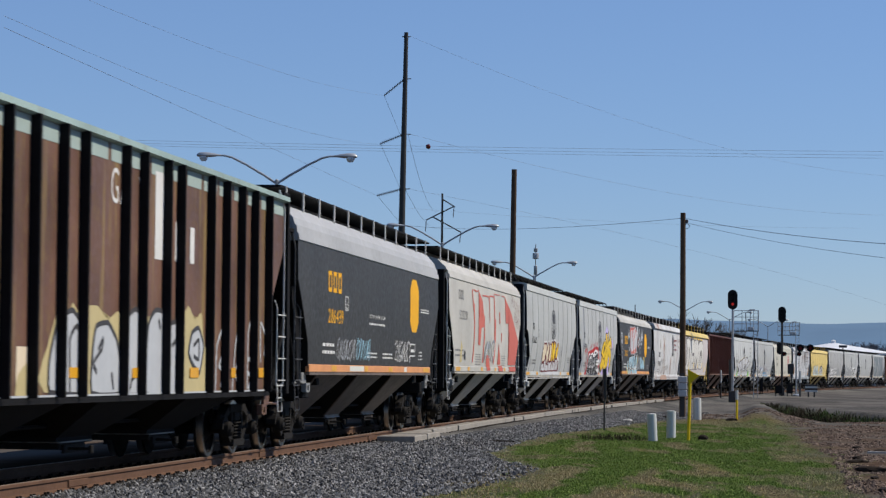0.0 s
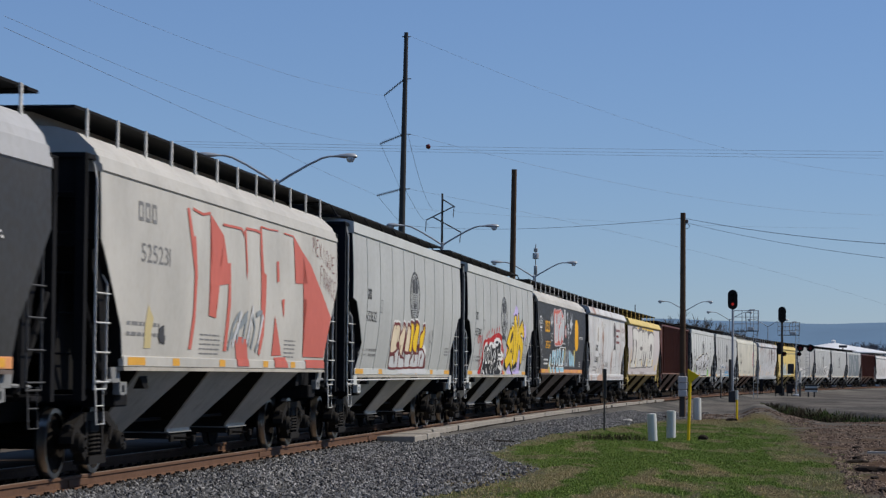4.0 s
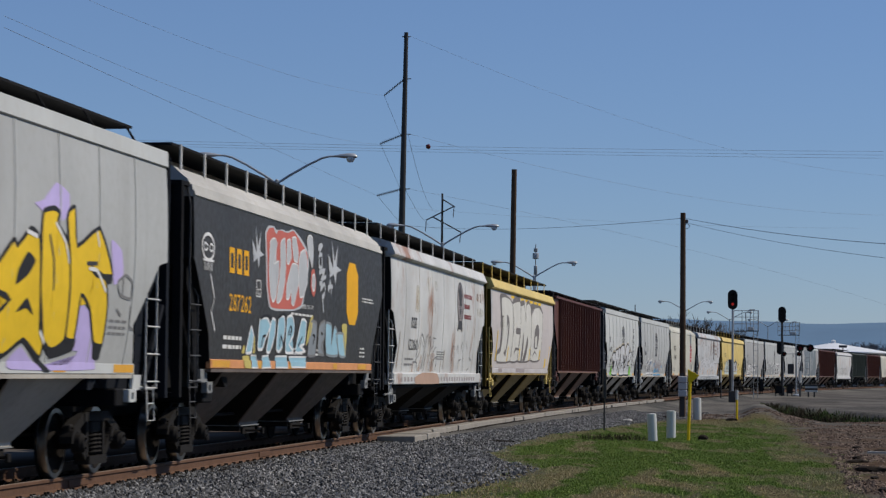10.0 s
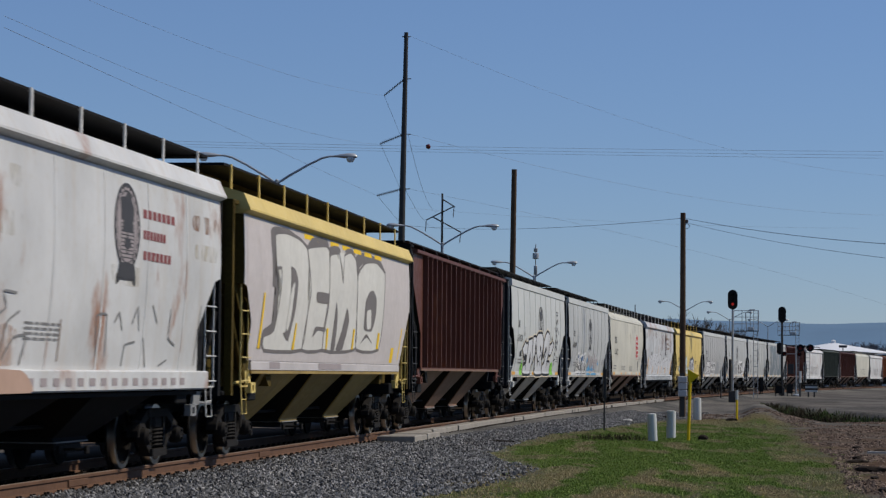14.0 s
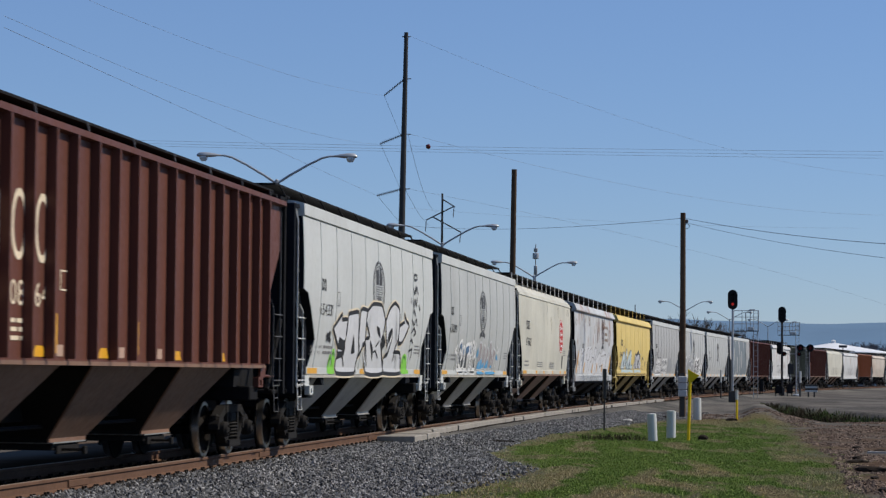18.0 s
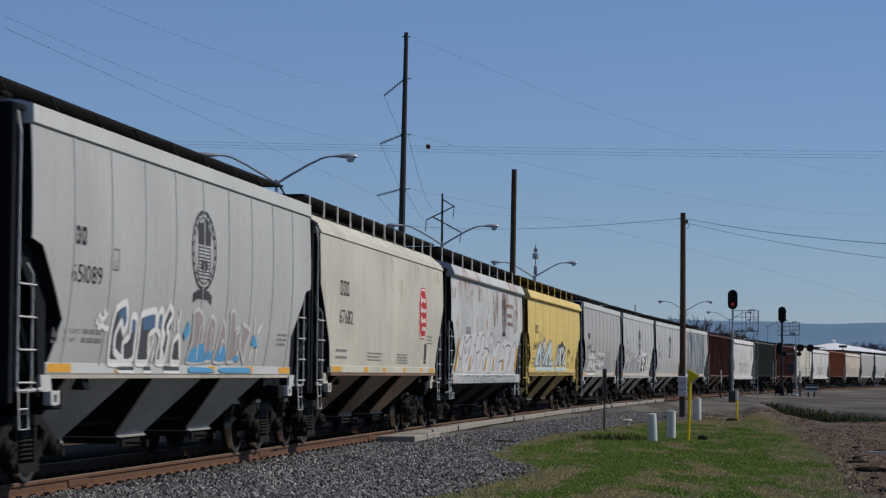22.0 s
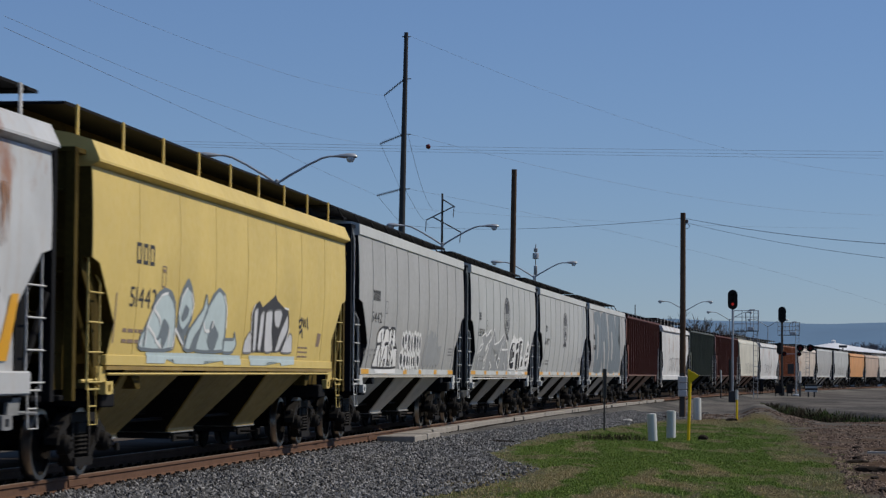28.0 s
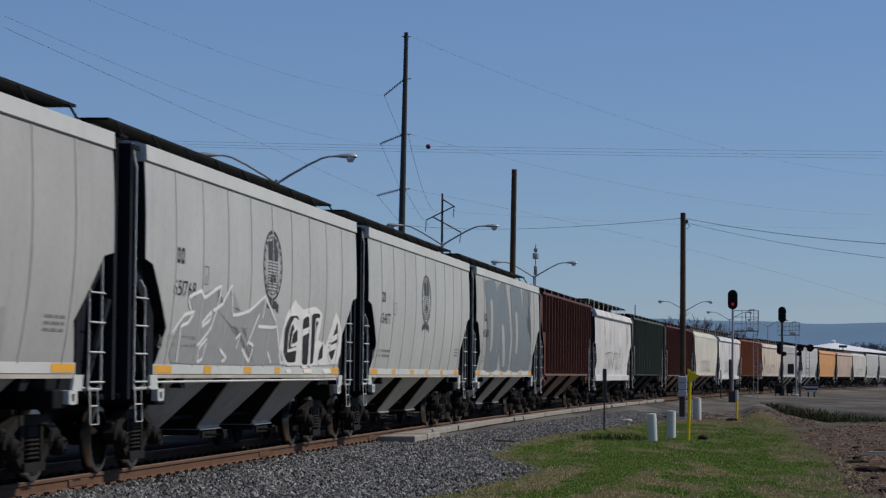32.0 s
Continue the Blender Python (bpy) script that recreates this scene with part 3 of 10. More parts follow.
def ladder_mesh(z0, z1, z2, flip):
    """A long stile up to the roof and a shorter one bent in to the side sheet."""
    def build(bm):
        long_x, short_x, bend = (0.54, 0.0, 0.06) if flip else (0.0, 0.54, -0.06)
        tube(bm, [(long_x, 0, z0 - 0.05), (long_x, 0, z2 - 0.2), (long_x - bend * 1.0, 0.08, z2 + 0.12)], 0.016, n=5)
        tube(bm, [(short_x, 0, z0 - 0.05), (short_x, 0, z1 - 0.12), (short_x + bend, 0.05, z1)], 0.014, n=5)
        tube(bm, [(0, 0, z0 - 0.04), (0.54, 0, z0 - 0.04)], 0.012, n=5)
    return build


def rung_mesh(bm):
    tube(bm, [(-0.05, -0.03, 0), (0.59, -0.03, 0)], 0.0115, n=5)


def stirrup_mesh(z0):
    """The sill step hung below a ladder."""
    def build(bm):
        tube(bm, [(0.06, 0, z0), (0.06, -0.02, 0.72), (0.40, -0.02, 0.72), (0.40, 0, z0)], 0.012, n=5)
        tube(bm, [(0.06, -0.01, 0.95), (0.40, -0.01, 0.95)], 0.010, n=5)
    return build


def end_frame(f):
    """Corner posts, the top sheet between them and the end platform's cross members, at the +x end."""
    def build(bm):
        x = f.a + 0.40
        for y in (-1.44, 1.44):
            box(bm, x - 0.07, x + 0.07, y - 0.06, y + 0.06, 1.02, f.zt + 0.18)
            tube(bm, [(x - 0.1, y, 2.3), (f.a - 0.75, y, 1.1)], 0.045, n=6)
        box(bm, x - 0.45, x + 0.08, -1.5, 1.5, f.zt + 0.14, f.zt + 0.20)
        box(bm, x - 0.03, x + 0.03, -1.5, 1.5, f.zt - 0.35, f.zt + 0.16)
        if f.kind == "smooth":
            box(bm, x - 0.035, x + 0.035, -1.39, 1.39, 1.12, f.zt + 0.12)
        for z in (1.6, 2.1, 2.6, 3.1, 3.6):
            tube(bm, [(x + 0.06, 1.35, z), (x + 0.06, 0.9, z)], 0.014, n=5)
        for y in (-0.62, 0.62):
            box(bm, x - 0.06, x + 0.06, y - 0.05, y + 0.05, 1.1, f.zt + 0.1)
    return build


def slope_sheet(f):
    def build(bm):
        zc = 3.55 if f.kind == "ribbed" else 2.95
        prism(bm, [(f.a - 0.02, zc + 0.3), (f.a - 0.02, zc), (f.a - 2.9, 1.15), (f.a - 3.1, 1.15), (f.a - 2.4, zc + 0.3)], -1.40, 1.40)
        for y in (-1.0, 0.0, 1.0):
            prism(bm, [(f.a + 0.1, 1.15), (f.a + 0.1, 1.45), (f.a - 0.3, zc - 0.3), (f.a - 2.4, 1.35), (f.a - 2.4, 1.15)], y - 0.015, y + 0.015)
    return build


def gusset(f, mirror):
    """The dark plate that closes the side between the hopper sheet and the end post, at the +x end."""
    def build(bm):
        w = (f.half_width(2.0) - 0.10) * mirror
        z = 3.5 if f.kind == "ribbed" else 2.93
        for y in (-1,):
            prism(bm, [(f.half_length(2.4) - 0.1, 1.2), (f.half_length(2.4) + 0.12, 1.2), (f.half_length(2.4) + 0.30, 2.2), (f.a + 0.02, z - 0.25), (f.a + 0.02, z), (f.a - 0.3, z), (f.half_length(2.4) - 0.1, 2.2)], y * w - 0.012, y * w + 0.012)
    return build


def bracket_mesh(f):
    """The short drop plate at a sill's end with a jacking pad and its eye below, at the +x end."""
    def build(bm):
        x = f.half_length(f.zb)
        t = f.zb - 0.03
        prism(bm, [(x - 0.10, t), (x + 0.30, t), (x + 0.24, t - 0.20), (x - 0.16, t - 0.20)], -0.02, 0.02)
        for dx in (-0.34, -0.10):
            box(bm, x + dx - 0.05, x + dx + 0.05, -0.05, 0.05, t - 0.36, t - 0.19, 0.006)
        for dz in (-0.215, -0.345):
            box(bm, x - 0.30, x - 0.14, -0.045, 0.045, t + dz - 0.02, t + dz + 0.02)
        tube(bm, [(x + 0.2, 0.0, t - 0.17), (x + 0.95, 0.0, t - 0.19)], 0.024, n=6)
    return build


def under_frame(f):
    def build(bm):
        p = f.pitch
        box(bm, -p + 0.35, p - 0.35, -0.33, 0.33, 0.72, 1.02, 0.02)
        for x in (-1, 1):
            box(bm, x * f.truck - 0.3, x * f.truck + 0.3, -1.42, 1.42, 0.92, 1.16, 0.02)
            box(bm, x * (p - 0.75), x * (p - 0.22), -1.40, 1.40, 1.02, 1.09, 0.015)
        tube(bm, [(-p + 1.0, -0.55, 0.66), (p - 1.0, -0.55, 0.66)], 0.03, n=6)
        tube(bm, [(-4.2, 0.6, 0.55), (4.2, 0.6, 0.55)], 0.025, n=6)
    return build


def coupler_mesh(bm):
    box(bm, -0.55, 0.10, -0.09, 0.09, 0.80, 0.96, 0.02)
    box(bm, 0.05, 0.30, -0.17, 0.13, 0.74, 1.02, 0.04)
    tube(bm, [(0.0, 0.25, 0.85), (0.18, 0.3, 0.55), (0.34, 0.22, 0.52)], 0.03, n=6)
    tube(bm, [(-0.15, -1.4, 1.02), (-0.1, -0.2, 1.08)], 0.015, n=5)


def bar_xz(bm, p, q, w, y0, y1):
    """A flat bar in the x-z plane from p to q, w wide."""
    dx, dz = q[0] - p[0], q[1] - p[1]
    d = math.hypot(dx, dz)
    nx, nz = -dz / d * w / 2, dx / d * w / 2
    prism(bm, [(p[0] + nx, p[1] + nz), (p[0] - nx, p[1] - nz), (q[0] - nx, q[1] - nz), (q[0] + nx, q[1] + nz)], y0, y1)


def side_frame_mesh(bm):
    """A cast frame: top chord, slanting tension members, columns, spring seat and pedestal jaws."""
    for d in (-1, 1):
        bar_xz(bm, (d * 1.00, 0.60), (d * 0.52, 0.79), 0.13, -0.075, 0.075)
        bar_xz(bm, (d * 0.80, 0.56), (d * 0.32, 0.21), 0.11, -0.065, 0.065)
        bar_xz(bm, (d * 0.37, 0.20), (d * 0.37, 0.80), 0.09, -0.07, 0.07)
        bar_xz(bm, (d * 0.74, 0.72), (d * 0.74, 0.42), 0.08, -0.06, 0.06)
        arch = [(d * 0.89 + r * math.cos(a), 0.457 + r * math.sin(a)) for r, ks in ((0.23, range(9)), (0.145, range(8, -1, -1))) for a in [math.pi * k / 8 for k in ks]]
        prism(bm, arch, -0.085, 0.085)
        box(bm, d * 0.89 - 0.17, d * 0.89 + 0.17, -0.05, 0.05, 0.60, 0.70, 0.02)
    bar_xz(bm, (-0.56, 0.79), (0.56, 0.79), 0.12, -0.09, 0.09)
    bar_xz(bm, (-0.40, 0.22), (0.40, 0.22), 0.11, -0.11, 0.11)


def spring_mesh(bm):
    """One coil between frame and bolster."""
    pts, turns = [], 5.0
    for i in range(41):
        a = 2 * math.pi * turns * i / 40
        pts.append((0.075 * math.cos(a), 0.075 * math.sin(a), 0.29 + 0.27 * i / 40))
    tube(bm, pts, 0.021, n=4)


def bearing_mesh(bm):
    lathe(bm, [(0.0, 0.13), (-0.12, 0.13), (-0.14, 0.115), (-0.17, 0.10), (-0.18, 0.05), (-0.18, 0.0)], n=14)
    for k in range(3):
        a = 2 * math.pi * k / 3
        box(bm, 0.065 * math.cos(a) - 0.016, 0.065 * math.cos(a) + 0.016, -0.20, -0.175, 0.065 * math.sin(a) - 0.016, 0.065 * math.sin(a) + 0.016)


def bolster_mesh(bm):
    box(bm, -0.21, 0.21, -1.08, 1.08, 0.56, 0.74, 0.03)
    lathe(bm, [(0.74, 0.28), (0.80, 0.28)], n=16, axis="Z")
    box(bm, -0.62, 0.62, -0.03, 0.03, 0.50, 0.56)


def wheelset_mesh(bm):
    lathe(bm, [(-1.02, 0.07), (-0.80, 0.085), (0.80, 0.085), (1.02, 0.07)], n=10)
    for s in (-1, 1):
        prof = [(0.66, 0.10), (0.66, 0.33), (0.675, 0.40), (0.660, 0.475), (0.685, 0.485), (0.700, 0.462), (0.80, 0.452), (0.802, 0.39), (0.765, 0.36), (0.745, 0.20), (0.80, 0.13), (0.81, 0.09)]
        lathe(bm, [(s * h, r) for h, r in prof], n=28)
    for fc in bm.faces:
        c = fc.calc_center_median()
        if 0.70 < abs(c.y) < 0.803 and math.hypot(c.x, c.z) > 0.41:
            fc.material_index = 1
    for k in range(6):
        a = 2 * math.pi * k / 6
        box(bm, 0.25 * math.cos(a) - 0.03, 0.25 * math.cos(a) + 0.03, -0.755, -0.735, 0.25 * math.sin(a) - 0.03, 0.25 * math.sin(a) + 0.03)


def running_board(f):
    """Steel grating walk along the roof with the posts that carry it, and the end crossover."""
    def build(bm):
        t, a = f.zt, f.a
        z = f.walk_z
        for y in (-1, 1):
            y0, y1 = (0.54, 1.06 if f.kind == "smooth" else 1.27) if f.kind != "ribbed" else (0.2, 1.36)
            box(bm, -a - 0.02, a + 0.02, y * y0, y * y1, z, z + 0.035)
        for x in (-a - 0.1, a + 0.1):
            box(bm, x - 0.2, x + 0.2, -1.3, 1.3, z - 0.24 if f.kind == "smooth" else z - 0.02, z - 0.21 if f.kind == "smooth" else z + 0.02)
    return build


def board_post(f):
    def build(bm):
        t = f.zt
        w = f.half_width(t)
        z0 = {"smooth": t + 0.27, "ribbed": t + 0.12, "curved": 4.39}.get(f.kind, t + 0.40)
        z1 = f.walk_z + 0.02
        y0 = 1.26 if f.kind != "ribbed" else 1.4
        y1 = {"smooth": 1.05, "ribbed": 1.35}.get(f.kind, 1.26)
        box(bm, -0.03, 0.03, -y1 - 0.01, -y1 + 0.02, z1 - 0.02, z1)
        if f.kind in ("smooth", "ribbed"):
            tube(bm, [(0, -y0, z0 - 0.03), (0, -y1, z1)], 0.018, n=5)
        else:
            box(bm, -0.03, 0.03, -y1 - 0.04, -y1 - 0.015, z0 - 0.05, z1 + 0.02)
    return build


def hatch_mesh(f):
    def build(bm):
        t = f.zt
        ln = 2 * f.a / 4 - 0.12
        z = {"smooth": t + 0.34, "ribbed": t + 0.22, "curved": 4.46}.get(f.kind, t + 0.46)
        h = f.walk_z - 0.04
        ring_loft(bm, [(ln / 2 + 0.062, 0.60, z), (ln / 2 + 0.062, 0.56, f.walk_z + 0.005), (ln / 2 + 0.03, 0.49, h + 0.05), (ln / 2 - 0.02, 0.36, h + 0.08), (ln / 2 - 0.1, 0.1, h + 0.09)])
        for i in range(4):
            x = -ln / 2 + ln * (i + 0.5) / 4
            box(bm, x - 0.03, x + 0.03, -0.50, 0.50, h - 0.06, h + 0.07)
    return build


def bogie(parent, x):
    b = new("bogie")
    b.empty_display_size = 0.3
    b.parent = parent
    b.matrix_basis = pose(x, 0, 0)
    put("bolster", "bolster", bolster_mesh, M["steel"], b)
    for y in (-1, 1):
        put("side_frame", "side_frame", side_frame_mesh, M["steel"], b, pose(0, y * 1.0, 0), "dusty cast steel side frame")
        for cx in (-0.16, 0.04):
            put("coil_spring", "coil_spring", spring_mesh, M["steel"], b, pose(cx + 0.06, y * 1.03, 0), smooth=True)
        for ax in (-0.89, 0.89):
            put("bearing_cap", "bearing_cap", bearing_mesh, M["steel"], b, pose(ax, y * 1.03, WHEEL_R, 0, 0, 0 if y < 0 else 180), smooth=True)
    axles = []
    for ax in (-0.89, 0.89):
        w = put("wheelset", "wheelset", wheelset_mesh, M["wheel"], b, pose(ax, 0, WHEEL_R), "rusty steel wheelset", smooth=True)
        axles.append((w, ax))
    return axles


CARS = []      # (thing, middle along the line at 16 s, half distance of its bogies, axles)


def hopper_car(label, s_mid, kind, a, zb, zt, body, roof, under, sill=None, posts=None, end=None, bays=3, n_posts=9, ribs=18, ladder=None, detail=True, rib_shade=None, rib_at=None, pipe=False):
    f = Form(kind, a, zb, zt)
    k = f.key
    car = thing("freight_car", Matrix(), label, "freight car", "cars of the freight train")
    # ends default to black, which holds their shade
    end = end or M["black"]
    ladder = ladder or M["white_metal"]
    put("side_sheet", ("body", k), side_body(f), body, car, label="")
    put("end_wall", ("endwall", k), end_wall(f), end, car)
    put("roof", ("roof", k), roof_mesh(f), roof, car)
    put("underframe", ("under", k), under_frame(f), M["black"], car)
    if kind in ("smooth", "eaved"):
        n = 10 if kind == "smooth" else 8
        for turn in (0, 180):
            for i in range(1, n):
                x = -a + 2 * a * i / n
                if abs(x) < a - 1.3:
                    put("weld_seam", ("seam", k), seam(f), body, car, pose(0, 0, 0, 0, 0, turn) @ pose(x, 0, 0))
    if kind == "ribbed":
        hl = f.half_length(2.0)
        for side in (-1, 1):
            for x in rib_at or [-a + 0.75 + (2 * a - 1.5) * i / (ribs - 1) for i in range(ribs)]:
                low = zb if abs(x) < hl else 2.5 + 1.05 * (abs(x) - hl) / 1.25
                low = round(low, 1) if low > zb else zb
                put("rib", ("rib", k, low), rib(f, low), rib_shade or body, car, pose(x, side * 1.50, 0, 0, 0, 0 if side < 0 else 180))
    hb = f.half_length(zb)
    sw = f.half_width(zb)

    def sill_mesh(bm):
        for y in (-1, 1):
            if kind == "eaved" and zb < 1.2:
                box(bm, -hb - 0.35, hb + 0.35, y * (sw - 0.1), y * (sw + 0.13), zb, zb + 0.27, 0.02)
            elif kind == "ribbed":
                box(bm, -hb - 0.02, hb + 0.02, y * (sw - 0.05), y * (sw + 0.015), zb - 0.03, zb + 0.004)
            else:
                box(bm, -hb - 0.02, hb + 0.02, y * (sw - 0.05), y * (sw + 0.025), zb - 0.02, zb + 0.12, 0.008)
    put("side_sill", ("sill", k), sill_mesh, sill or body, car)
    put("sill_flange", ("flange", k), lambda bm: [box(bm, -hb - 0.02, hb + 0.02, y * (sw - 0.08), y * (sw + 0.03), zb - 0.075, zb - 0.025) for y in (-1, 1)], under, car)
    if pipe:
        put("side_pipe", ("pipe", k), lambda bm: [tube(bm, [(-hb + 0.1, y * (sw + 0.01), zb - 0.13), (hb - 0.2, y * (sw + 0.01), zb - 0.11)], 0.018, n=5) for y in (-1, 1)], ladder, car)
    w = 2 * (hb + 0.05) / bays
    for i in range(bays):
        x = w * 0.867 * (i - (bays - 1) / 2) - 0.08 * w
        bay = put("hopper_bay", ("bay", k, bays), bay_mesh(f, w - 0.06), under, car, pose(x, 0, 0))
        put("slope_chute", ("chute", k, bays), chute_mesh(f, w - 0.06), M["chute_shade"], bay)
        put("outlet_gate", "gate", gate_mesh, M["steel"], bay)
        put("gate_flange", "gate_flange", lambda bm: box(bm, -0.74, 0.74, -0.66, 0.66, 0.432, 0.450), M["grey_metal"], bay)
    for turn in (0, 180):
        m = pose(0, 0, 0, 0, 0, turn)
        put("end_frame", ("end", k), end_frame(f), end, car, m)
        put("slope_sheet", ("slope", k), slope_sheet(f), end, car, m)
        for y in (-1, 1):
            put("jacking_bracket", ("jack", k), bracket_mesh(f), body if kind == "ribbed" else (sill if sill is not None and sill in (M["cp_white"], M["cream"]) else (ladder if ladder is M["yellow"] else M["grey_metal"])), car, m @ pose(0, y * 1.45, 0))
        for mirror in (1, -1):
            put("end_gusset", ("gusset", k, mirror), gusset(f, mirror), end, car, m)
        put("coupler", "coupler", coupler_mesh, M["steel"], car, pose(f.pitch - 0.30, 0, 0) if turn == 0 else pose(-f.pitch + 0.30, 0, 0, 0, 0, 180))
        zl = f.zt + 0.1
        for y in (-1, 1):
            climb = put("ladder", ("ladder", k, y), ladder_mesh(1.20, 2.62, zl, y < 0), ladder, car, m @ pose(f.a + {"eaved": -0.05, "curved": 0.05}.get(kind, 0.28), y * 1.53, 0, 0, 0, 180) if y > 0 else m @ pose(f.a - (0.82 if kind == "smooth" else 0.68), y * 1.53, 0))
            for z in (1.25, 1.623, 1.997, 2.37):
                put("rung", "rung", rung_mesh, ladder, climb, pose(0, 0, z))
            put("stirrup_step", "stirrup", stirrup_mesh(1.20), ladder, climb)
    if detail:
        put("running_board", ("board", k), running_board(f), M["black"], car, label="dark steel roof walk")
        for i in range(n_posts):
            for turn in (0, 180):
                put("walk_post", ("post", k), board_post(f), posts or ladder, car, pose(0, 0, 0, 0, 0, turn) @ pose(-a + 0.3 + (2 * a - 0.6) * i / (n_posts - 1), 0, 0))
        for i in range(4):
            # yellow cars' hatches share the end colour with shade painted in
            put("hatch_cover", ("hatch", k), hatch_mesh(f), {"eaved": end if posts is M["yellow"] else M["black"], "curved": roof}.get(kind, M["black"]), car, pose(-a + 2 * a * (i + 0.5) / 4, 0, 0))
    axles = bogie(car, -f.truck) + bogie(car, f.truck)
    CARS.append((car, s_mid, f.truck, axles))
    return car, f


def cp(label, s_mid, body, **kw):
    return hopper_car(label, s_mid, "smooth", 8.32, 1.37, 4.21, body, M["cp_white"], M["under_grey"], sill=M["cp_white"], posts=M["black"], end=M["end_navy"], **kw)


RIBS_OXIDE = (-7.55, -6.81, -6.02, -5.14, -4.31, -3.44, -2.5, -1.57, -0.63, 0.34, 1.36, 2.39, 3.36, 4.27, 5.25, 6.09, 6.9, 7.7)
RIBS_WORN = (-8.3, -7.3, -6.25, -5.25, -4.15, -3.25, -1.37, -0.46, 0.82, 1.59, 3.44, 4.46, 5.53, 6.5, 7.61)
